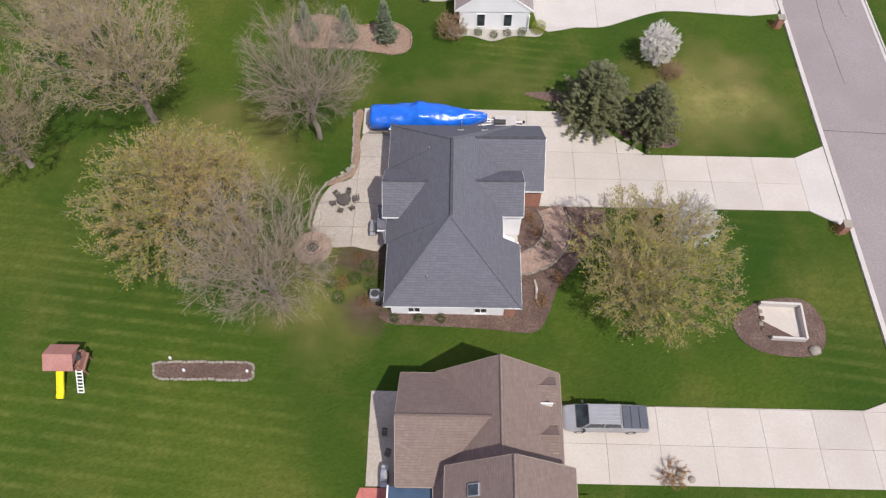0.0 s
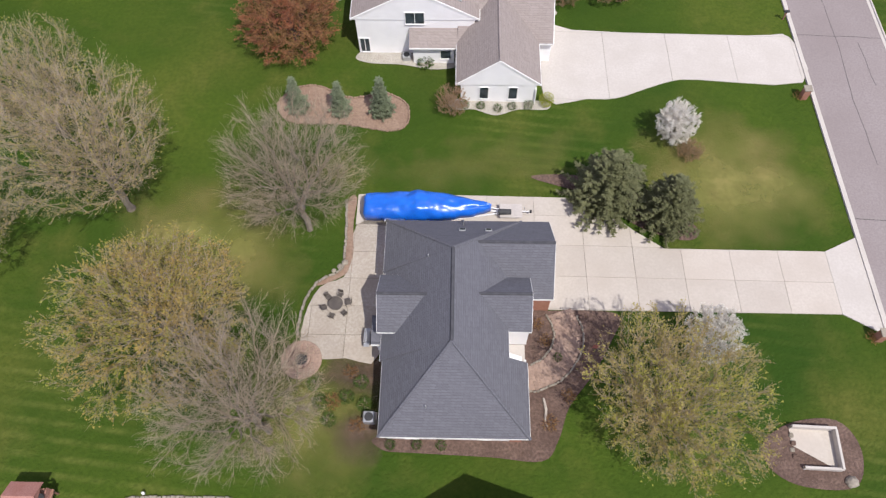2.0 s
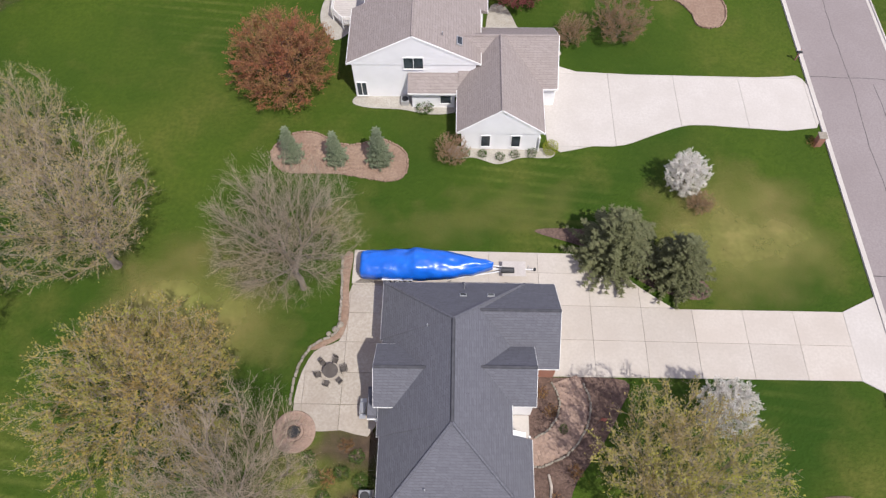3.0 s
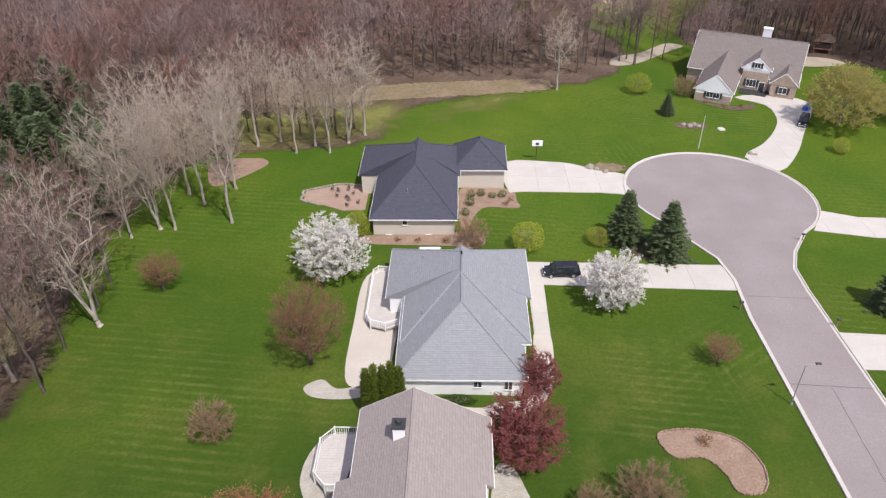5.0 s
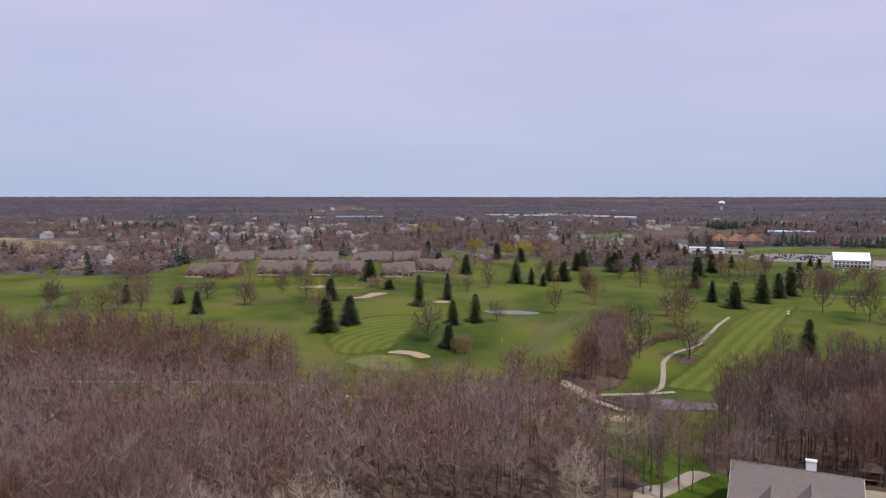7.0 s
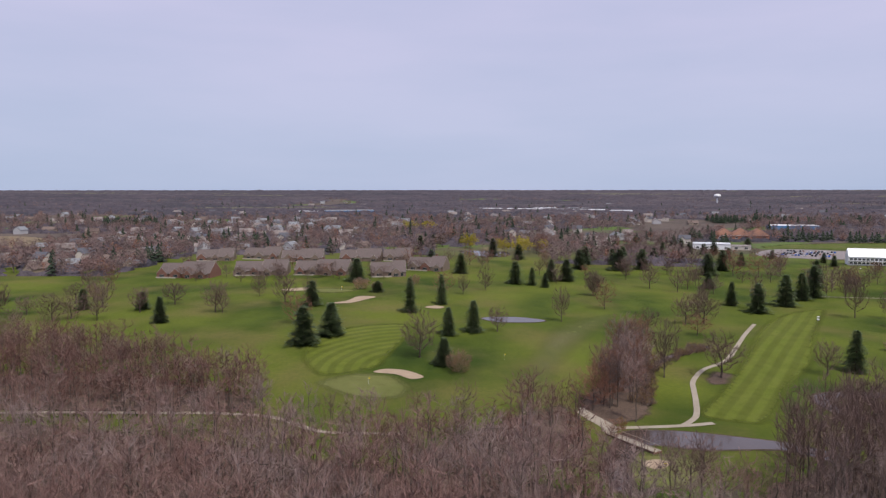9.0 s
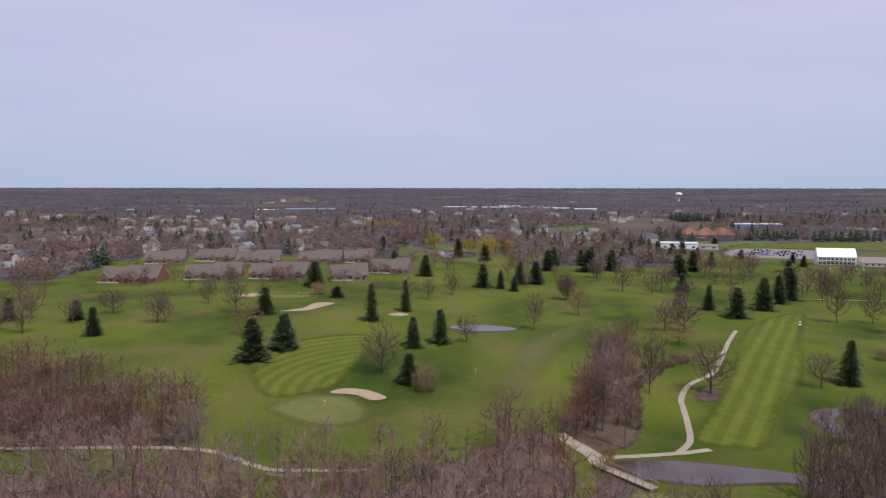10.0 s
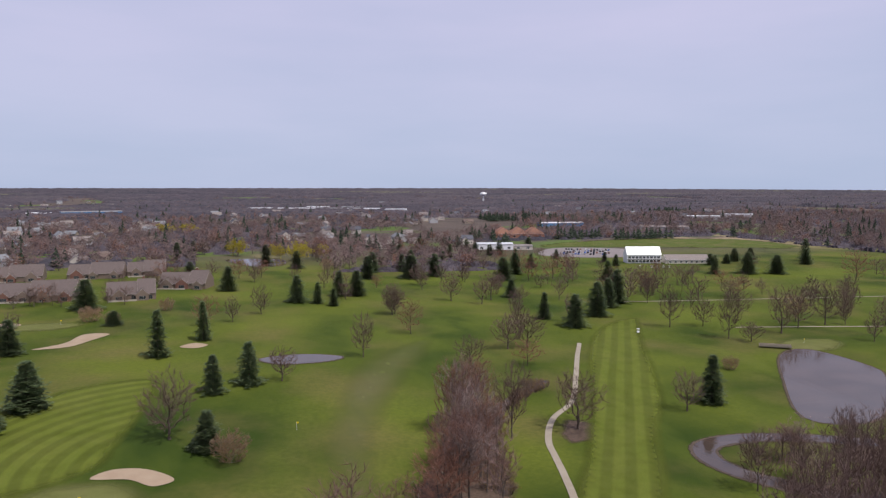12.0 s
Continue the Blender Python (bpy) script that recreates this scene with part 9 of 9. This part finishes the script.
def post_mailbox(x, y, side):
    b = thing("mailbox", on_ground(x, y), "dark mailbox on a wooden post", "mailbox", "mailboxes along the street")
    part("post", Geo().box(-0.06, -0.06, -0.2, 0.06, 0.06, 1.1), M["wood"], b)
    part("box", Geo().loft([[(-0.26, -0.12, 1.1), (0.26, -0.12, 1.1), (0.26, -0.12, 1.25), (0.2, -0.02, 1.36), (-0.2, -0.02, 1.36), (-0.26, -0.12, 1.25)], [(-0.26, 0.12, 1.1), (0.26, 0.12, 1.1), (0.26, 0.12, 1.25), (0.2, 0.02, 1.36), (-0.2, 0.02, 1.36), (-0.26, 0.12, 1.25)]]), M["dark"], b)
    part("flag", Geo().box(side * 0.1, 0.13, 1.2, side * 0.1 + 0.04, 0.15, 1.45), M["pink_slab"], b)


for x, y, s in ((34.4, 69.2, 1), (34.3, 101.6, 1), (48.6, 118.2, -1), (45.4, 87.0, -1), (44.9, 98.6, -1)):
    post_mailbox(x, y, s)


def street_lamp(x, y):
    s = thing("street_lamp", on_ground(x, y), "slim grey street lamp at the kerb", "street lamp")
    part("pole", Geo().tube([(0, 0, 0), (0, 0, 5.6)], [0.07, 0.05], 8), M["steel"], s)
    part("arm", Geo().tube([(0, 0, 5.5), (0.5, 0, 5.8), (1.1, 0, 5.85)], [0.04, 0.035, 0.03], 6), M["steel"], s)
    part("lamp_head", Geo().box(0.9, -0.16, 5.76, 1.5, 0.16, 5.92, 0, 0.05), M["dark"], s)
    part("base", Geo().disc(0, 0, 0, 0.25, 0.16, 0.12, 10), M["steel"], s)


street_lamp(34.4, 85.4)

fp = thing("flagpole", on_ground(42.5, 149.4), "tall white flagpole by the turning circle", "flagpole")
part("pole", Geo().tube([(0, 0, 0), (0, 0, 6.2)], [0.06, 0.035], 8), M["white_paint"], fp)
part("ball", Geo().disc(0, 0, 6.2, 6.32, 0.08, 0.05, 8), M["steel"], fp)

hp = thing("basketball_hoop", on_ground(12.7, 143.4), "basketball hoop with a clear board", "basketball hoop")
part("pole", Geo().tube([(0, 0, 0), (0, 0, 2.9), (0, -0.5, 3.2)], [0.07, 0.07, 0.05], 8), M["dark"], hp)
part("backboard", Geo().box(-0.9, -0.62, 2.8, 0.9, -0.56, 3.9, 0, 0.01), M["white_paint"], hp)
part("rim", Geo().tube([(0.23 * math.cos(2 * math.pi * k / 12), -0.9 + 0.23 * math.sin(2 * math.pi * k / 12), 3.05) for k in range(13)], [0.02] * 13, 5), M["brick"], hp, "red rim")
part("square", Geo().box(-0.3, -0.63, 3.05, 0.3, -0.62, 3.45), M["dark"], hp)

lid = tagged(part("well_cover", Geo().disc(0, 0, 0, 0.18, 0.75, 0.7, 18), M["concrete_white"]), "pale round concrete cover in the lawn", "well cover")
lid.matrix_world = on_ground(49.4, 158.5, dz=-0.02)
bag = tagged(part("covered_cart", Geo().loft([[(x, -0.6 * k, 0), (x, 0.6 * k, 0), (x, 0.5 * k, 0.8), (x, 0.15 * k, 1.15), (x, -0.4 * k, 0.9)] for x, k in ((-0.9, 0.8), (-0.4, 1.0), (0.5, 1.05), (0.9, 0.75))]), M["tarp"]), "small cart under a blue cover", "cart")
bag.matrix_world = on_ground(70.0, 169.6, 40, dz=0.09)


# ---- decks ----
def deck(x, y, outline, z, label, rail="trim", steps=None):
    d = thing("deck", on_ground(x, y), label, "deck")
    part("platform", Geo().prism(outline, z - 0.2, z - 0.03), M["deck"], d)
    xs, ys = [p[0] for p in outline], [p[1] for p in outline]
    n = int((max(ys) - min(ys)) / 0.3)
    for k in range(n):
        y0, y1 = min(ys) + k * 0.3 + 0.01, min(ys) + (k + 1) * 0.3 - 0.01
        strip = clip_half(clip_half(outline, 1, y0, True), 1, y1, False)
        strip = [p for i, p in enumerate(strip) if math.dist(p, strip[i - 1]) > 0.005]
        if len(strip) > 2:
            part("board", Geo().prism(strip, z - 0.03, z), M["deck"], d)
    m = len(outline)
    for i in range(m - 1):
        a, b = Vector((*outline[i], 0)), Vector((*outline[i + 1], 0))
        L = (b - a).length
        r = part("railing", Geo().tube([(a.x, a.y, z + 0.95), (b.x, b.y, z + 0.95)], [0.045, 0.045], 5), M[rail], d, "white deck railing")
        part("bottom_rail", Geo().tube([(a.x, a.y, z + 0.12), (b.x, b.y, z + 0.12)], [0.03, 0.03], 4), M[rail], r)
        for k in range(max(2, int(L / 0.22))):
            p = a.lerp(b, k / max(2, int(L / 0.22)))
            part("baluster", Geo().box(p.x - 0.02, p.y - 0.02, z, p.x + 0.02, p.y + 0.02, z + 0.95), M[rail], r)
        part("post", Geo().box(a.x - 0.06, a.y - 0.06, -0.6, a.x + 0.06, a.y + 0.06, z + 1.05), M[rail], d)
    return d


deck(-11.0, 75.0, [(1.3, 4.0), (-1.6, 4.0), (-2.8, 2.6), (-2.8, -1.2), (-1.6, -2.6), (-0.2, -2.6)], 0.9, "grey timber deck with white railings")
deck(-9.4, 101.0, [(1.2, 5.6), (-1.6, 5.8), (-2.2, 5.0), (-2.2, -3.6), (-1.6, -4.8), (0.2, -5.4), (1.8, -4.6)], 0.8, "curved pale deck with white railings")

b = thing("hut", on_ground(89.0, 208.0, -20), "small dark wooden hut at the wood's edge", "hut")
for sx in (-1.8, 1.8):
    for sy in (-1.5, 1.5):
        part("post", Geo().box(sx - 0.1, sy - 0.1, -0.5, sx + 0.1, sy + 0.1, 3.4), M["wood"], b)
part("platform", Geo().box(-2.1, -1.8, 1.2, 2.1, 1.8, 1.35), M["wood"], b)
part("wall", Geo().box(-1.7, -1.4, 1.35, 1.7, 1.4, 2.4), M["bark_dark"], b)
for s in (-1, 1):
    part("roof_side", Geo().loft([[(x0, 0, 4.6), (x0, s * 2.2, 3.2), (x0, s * 2.2, 3.1), (x0, 0, 4.48)] for x0 in (-2.4, 2.4)]), M["bark_dark"], b)

# ---- golf course things ----
br = thing("footbridge", pose(0, 0, 0), "pale timber footbridge over the creek", "footbridge")
pa, pb = Vector((39.8, 277.8, ground_z(39.8, 277.8) + 0.55)), Vector((48.2, 262.2, ground_z(48.2, 262.2) + 0.75))
bd = (pb - pa).normalized()
bs_ = Vector((-bd.y, bd.x, 0)).normalized()
part("beam", Geo().loft([[tuple(p + bs_ * 1.2 - Vector((0, 0, 0.5))), tuple(p - bs_ * 1.2 - Vector((0, 0, 0.5))), tuple(p - bs_ * 1.2 - Vector((0, 0, 0.1))), tuple(p + bs_ * 1.2 - Vector((0, 0, 0.1)))] for p in (pa, pb)]), M["wood"], br)
for k in range(40):
    p, q = pa.lerp(pb, k / 40 + 0.002), pa.lerp(pb, (k + 1) / 40 - 0.002)
    part("plank", Geo().loft([[tuple(c + bs_ * 1.3 - Vector((0, 0, 0.1))), tuple(c - bs_ * 1.3 - Vector((0, 0, 0.1))), tuple(c - bs_ * 1.3), tuple(c + bs_ * 1.3)] for c in (p, q)]), M["path"], br)
for s in (-1, 1):
    part("handrail", Geo().tube([tuple(pa + bs_ * 1.25 * s + Vector((0, 0, 1.0))), tuple(pb + bs_ * 1.25 * s + Vector((0, 0, 1.0)))], [0.06, 0.06], 5), M["path"], br)
    for k in range(9):
        p = pa.lerp(pb, k / 8) + bs_ * 1.25 * s
        part("post", Geo().box(p.x - 0.05, p.y - 0.05, p.z - 0.6, p.x + 0.05, p.y + 0.05, p.z + 1.02), M["wood"], br)
fb = tagged(part("footbridge", Geo().box(-6.0, -1.2, 0.6, 6.0, 1.2, 0.85, 0, 0.03).box(-6.0, -1.25, 0.85, 6.0, -1.15, 1.6).box(-6.0, 1.15, 0.85, 6.0, 1.25, 1.6), M["path"]), "pale plank bridge over the far pond's inlet", "footbridge")
fb.matrix_world = on_ground(214.6, 397.2, -36)


def golf_cart(x, y, turn):
    c = thing("golf_cart", on_ground(x, y, turn, dz=0.1), "white golf cart with a flat roof", "golf cart", "golf carts")
    part("body", Geo().loft([ring(-1.2, 0.45, 0.25, 0.7, 0.06), ring(-0.6, 0.58, 0.2, 0.85, 0.06), ring(0.1, 0.6, 0.2, 0.6, 0.06), ring(1.2, 0.55, 0.25, 0.8, 0.06)]), M["white_paint"], c)
    part("seat", Geo().box(0.1, -0.5, 0.6, 0.7, 0.5, 0.85, 0, 0.05), M["trim"], c)
    part("roof", Geo().box(-0.7, -0.62, 1.75, 1.0, 0.62, 1.85, 0, 0.04), M["white_paint"], c)
    for sx in (-0.6, 0.9):
        for sy in (-0.55, 0.55):
            part("post", Geo().tube([(sx, sy, 0.7), (sx, sy, 1.75)], [0.025, 0.025], 5), M["dark"], c)
    for sx in (-0.8, 0.8):
        for sy in (-1, 1):
            wheel(c, sx, sy * 0.5, 0.23, 0.18, sy)


golf_cart(177.4, 438.4, 60)
for x, y in ((340, 668), (344, 667), (349, 665), (354, 664), (331, 671)):
    golf_cart(x, y, 70)
for x, y in ((-28, 318), (-64, 505), (46, 250), (232, 400), (18, 350)):
    f = thing("golf_flag", on_ground(x, y), "thin golf flagstick with a pale flag", "golf flag", "golf flags")
    part("stick", Geo().tube([(0, 0, 0), (0, 0, 2.3)], [0.03, 0.02], 5), M["white_paint"], f)
    part("flag", Geo().loft([[(0, 0.0, 1.8), (0, 0.02, 2.25), (0, -0.02, 2.25)], [(0.6, 0.05, 1.95), (0.6, 0.07, 2.15), (0.6, 0.03, 2.15)]]), M["yellow"], f)

# ---- townhouses, clubhouse and the far town ----
M["roof_town"] = shingles("weathered_brown_shingles", (0.125, 0.098, 0.092), (0.165, 0.130, 0.122))
M["town_tan"] = siding("weathered_tan_siding", (0.21, 0.155, 0.125))
M["town_brick"] = surface("dull_red_brick", (0.20, 0.092, 0.070), (0.25, 0.125, 0.095), 1.0, 9, (0.14, 0.07, 0.055), 0.9, relief=0.4)
M["town_trim"] = surface("pale_stone_trim", (0.46, 0.40, 0.35), (0.38, 0.33, 0.29), 0.8, 6, None, 0.7, relief=0.05)


def townhouse(x, y, turn, L, seed, wall="town_tan"):
    """A long stepped townhouse: two ridges of unlike height, a row of gables, porches in shade between them."""
    rng = random.Random(seed)
    h = House(at_house(x, y, turn), "brown-roofed townhouse with stone and pale-trimmed gables", "roof_town", wall, "town_trim", name="townhouse", sink=1.5)
    cut = rng.uniform(-0.12, 0.15) * L
    h.roof(-L / 2, cut, -7.0, 9.5, 3.2, 9.0, "x")
    h.roof(cut - 0.5, L / 2, -8.4, 10.5, 3.4, 10.2, "x")
    n = max(2, round(L / 10))
    for k in range(n):
        cx = -L / 2 + L * (k + 0.5) / n + rng.uniform(-1.0, 1.0)
        w = rng.uniform(2.6, 4.3)
        front = (-9.2 if cx < cut else -10.8) - rng.uniform(0, 1.6)
        h.roof(cx - w, cx + w, front, 2.0, 2.9, 2.9 + w * rng.uniform(0.85, 1.05), "y", trims=(1, 0), wall="town_brick" if (k + seed) % 3 == 0 else wall)
        h.window(cx, front + 0.02, 0.5, min(3.2, w * 1.1), 1.9, bars=2)
    h.window(cut - 2.5, -6.54, 0.2, 2.4, 2.2)
    h.window(L / 2 - 3.0, -7.94, 0.2, 2.4, 2.2)
    h.box("porch_wall", -L / 2 + 1, -11.6, -1.0, cut - 1, -11.3, 0.9, "town_trim", "low pale porch wall")
    ch = h.box("chimney", cut + 2.0, 1.0, 6.0, cut + 3.3, 2.0, 11.4, "town_brick", "red brick chimney")
    part("cap", Geo().box(cut + 1.9, 0.9, 11.4, cut + 3.4, 2.1, 11.55), M["town_trim"], ch)


for k, (x, y, turn, L) in enumerate(((-177, 573, -6, 37), (-131, 588, 4, 36), (-89, 590, -5, 38), (-43, 580, 5, 24), (-17, 621, -16, 28), (-196, 690, 8, 30), (-160, 706, -6, 32), (-122, 684, 4, 34), (-74, 686, -4, 34), (-44, 692, 0, 24))):
    townhouse(x, y, turn, L, 100 + k, "town_brick" if k == 0 else "town_tan")


def clubhouse():
    h = House(pose(356, 706, ground_z(356, 706), 0, 0, -17), "white two-storey clubhouse with a pale metal roof", "white_roof", "white", name="clubhouse")
    h.roof(-15, 15, -6, 7, 7.2, 14.0, "x")
    for k in range(9):
        h.window(-12.6 + k * 3.15, -5.58, 1.0, 2.3, 1.8)
        h.window(-12.6 + k * 3.15, -5.58, 4.2, 2.3, 1.8)
    h.box("canopy", -15, -7.6, 3.2, 15, -6.0, 3.6, "dark", "dark ground-floor canopy")
    a = House(pose(389, 692, ground_z(389, 692), 0, 0, -17), "long low grey-roofed clubhouse wing", "roof_taupe", "cream", name="club_wing")
    a.roof(-18, 20, -6, 8, 3.2, 7.4, "x")
    for k in range(7):
        a.window(-14 + k * 4.6, -5.58, 0.8, 1.8, 1.5)


M["white_roof"] = surface("white_metal_roof", (0.72, 0.73, 0.76), (0.78, 0.79, 0.81), 0.3, 3, None, 0.4, 0.2, relief=0.05)
M["orange_roof"] = shingles("orange_tiles", (0.27, 0.135, 0.095), (0.33, 0.175, 0.125))
M["blue_wall"] = siding("blue_panels", (0.10, 0.26, 0.50), 0.3, True)
M["grey_wall"] = siding("grey_panels", (0.45, 0.44, 0.45), 0.3, True)
clubhouse()


def hall(x, y, turn, lx, ly, ze, zr, roof, wall, label, axis="x", hips=(0, 0)):
    h = House(at_house(x, y, turn), label, roof, wall, name="hall", sink=2.5)
    h.roof(-lx / 2, lx / 2, -ly / 2, ly / 2, ze, zr, axis, hips)
    n = max(2, int(lx / 9))
    for k in range(n):
        h.window(-lx / 2 + lx * (k + 0.5) / n, -ly / 2 + 0.42, 1.0, 3.0, 2.0, "s", 2)
    return h


hall(285, 874, -17, 38, 24, 6.0, 6.8, "white_roof", "white", "low white flat-roofed building by the course")
hall(312, 862, -17, 20, 16, 4.5, 5.2, "roof_taupe", "cream", "low cream annex beside the white building")
for dx, dy in ((0, 0), (20, -3), (40, -7)):
    hall(352 + dx, 1014 + dy, -12, 25, 26, 5.0, 13.5, "orange_roof", "brick", "orange tile-roofed brick hall beyond the course", "y", (6, 6))
hall(-228, 1745, 15, 110, 30, 9.0, 10.5, "roof_grey", "blue_wall", "long blue-walled warehouse in the far town")
hall(-318, 1766, 15, 60, 28, 6.5, 7.5, "white_roof", "white", "long white warehouse in the far town")
hall(522, 1184, -8, 70, 24, 6.5, 7.5, "white_roof", "blue_wall", "pale blue industrial hall")
for x, y, lx in ((110, 1890, 60), (160, 1868, 44), (214, 1862, 60), (258, 1846, 40), (300, 1835, 64), (350, 1800, 44), (398, 1745, 50), (250, 1950, 60), (330, 1930, 60)):
    hall(x, y, -15, lx, 26, 8.5, 9.4, "white_roof" if int(x) % 3 else "roof_grey", "white", "flat white shop building in the far town")
hall(640, 1080, -30, 70, 20, 5, 7, "roof_taupe", "grey_wall", "long grey storage building")
hall(880, 1300, -30, 60, 22, 7, 8, "white_roof", "grey_wall", "grey commercial building among woods")
hall(1000, 1350, -30, 60, 22, 7, 8, "white_roof", "white", "white commercial building among woods")

tw = thing("water_tower", pose(870, 2420, ground_z(870, 2420)), "white bulb-topped water tower on the horizon", "water tower")
part("tank", Geo().loft([[(r * math.cos(2 * math.pi * k / 20), r * math.sin(2 * math.pi * k / 20), z) for k in range(20)] for r, z in ((2.5, 23), (8, 25.5), (11.5, 29.5), (11.5, 32), (8.5, 35.5), (3.5, 37.2), (0.4, 37.6))]), M["white_paint"], tw, smooth=True)
part("stem", Geo().disc(0, 0, -1, 23.5, 3.2, 2.4, 16), M["white_paint"], tw)


def village():
    """Small houses by the hundred streets: each one wall block, roof and windows of its own."""
    rng = random.Random(120)
    sets = []
    for k, (roof, wall) in enumerate((("roof_taupe", "cream"), ("roof_grey", "grey_wall"), ("roof_brown", "tan_trim"), ("roof_dark", "cream"), ("roof_grey", "tan_trim"), ("roof_taupe", "grey_wall"))):
        L, W, e = 13 + k % 3 * 2, 9 + k % 2 * 1.5, 3.0 + (k % 2) * 2.6
        r = e + W * 0.42
        w = Geo().loft([[(x, -W / 2, -2), (x, W / 2, -2), (x, W / 2, e), (x, 0, r - 0.25), (x, -W / 2, e)] for x in (-L / 2, L / 2)])
        w.loft([[(-L * 0.3 + s, y, z) for s, z in ((-3, -2), (3, -2), (3, e), (0, e + 2.6), (-3, e))] for y in (-W / 2 - 3, 0)])
        o = 0.5
        rf = Geo()
        for s in (-1, 1):
            rf.loft([[(x, 0, r), (x, s * (W / 2 + o), e - 0.2), (x, s * (W / 2 + o), e - 0.4), (x, 0, r - 0.2)] for x in (-L / 2 - o, L / 2 + o)])
        rg = Geo()
        for s in (-1, 1):
            rg.loft([[(-L * 0.3, y, e + 2.9), (-L * 0.3 + s * 3.5, y, e - 0.2), (-L * 0.3 + s * 3.5, y, e - 0.4), (-L * 0.3, y, e + 2.7)] for y in (-W / 2 - 3.5, 0)])
        win = [Geo().box(x - 0.7, y - 0.05, z, x + 0.7, y + 0.05, z + 1.3).mesh("window", M["glass"]) for x, y, z in ((-L * 0.3, -W / 2 - 3, 0.9), (L * 0.1, -W / 2, 0.9), (L * 0.32, -W / 2, 0.9))]
        sets.append((w.mesh("wall", M[wall]), rf.mesh("roof", M[roof]), rg.mesh("roof", M[roof]), win))
    spots = []
    for x0, x1, y0, y1, n, step in ((-420, -60, 760, 1400, 84, 22), (-420, -215, 585, 760, 15, 26), (60, 260, 880, 1130, 12, 24), (-900, -420, 1050, 1800, 30, 40), (0, 420, 1250, 1750, 30, 40), (180, 300, 940, 980, 3, 26), (420, 1100, 1300, 2200, 24, 60), (-500, 700, 1950, 2800, 36, 60)):
        tries = 0
        made = 0
        while made < n and tries < n * 12:
            tries += 1
            x, y = rng.uniform(x0, x1), rng.uniform(y0, y1)
            if all(math.hypot(x - a, y - c) > step for a, c in spots):
                spots.append((x, y))
                made += 1
    for x, y in spots:
        w, rf, rg, win = rng.choice(sets)
        root = thing("far_house", on_ground(x, y, rng.choice((0, 90, 180, 270)) + rng.uniform(-25, 25), dz=0.2), "small far house with a pale pitched roof", "house", "houses of the far town")
        for me in (w, rf, rg, *win):
            ob = new(me.name.split(".")[0], me)
            ob.parent = root


village()


def parked_cars():
    rng = random.Random(130)
    paints = [M[k] for k in ("white_paint", "black_paint", "silver_paint", "black_paint", "brick", "tarp")]
    protos = {}
    for k, p in enumerate(paints):
        body = Geo().loft([ring(-2.3, 0.7, 0.35, 0.75), ring(-2.0, 0.88, 0.3, 0.9), ring(2.0, 0.9, 0.3, 1.0), ring(2.3, 0.8, 0.35, 0.9)])
        cab = Geo().loft([[(-1.2, -0.8, 0.95), (-1.2, 0.8, 0.95), (-0.5, 0.65, 1.5), (-0.5, -0.65, 1.5)], [(1.9, -0.8, 0.95), (1.9, 0.8, 0.95), (1.4, 0.65, 1.5), (1.4, -0.65, 1.5)]])
        tops = Geo().box(-0.5, -0.66, 1.47, 1.4, 0.66, 1.53)
        protos[k] = (body.mesh("body", p), cab.mesh("cab", M["glass"]), tops.mesh("roof", p), Geo().tube([(-1.4, -0.9, 0.33), (-1.4, 0.9, 0.33)], [0.33, 0.33], 10).mesh("axle", M["rubber"]), Geo().tube([(1.4, -0.9, 0.33), (1.4, 0.9, 0.33)], [0.33, 0.33], 10).mesh("axle", M["rubber"]))
    for r in range(4):
        for c in range(16):
            if rng.random() < 0.22:
                continue
            u, v = c * 2.9 - 24, r * 17 - 26
            x, y = 360 + u * 0.85 + v * 0.5, 806 - u * 0.52 + v * 0.85
            root = thing("parked_car", on_ground(x, y, 58 + rng.uniform(-4, 4), dz=0.32), "parked car in the clubhouse car park", "car", "cars in the car park")
            for me in protos[rng.randrange(6)]:
                ob = new(me.name.split(".")[0], me)
                ob.parent = root


parked_cars()
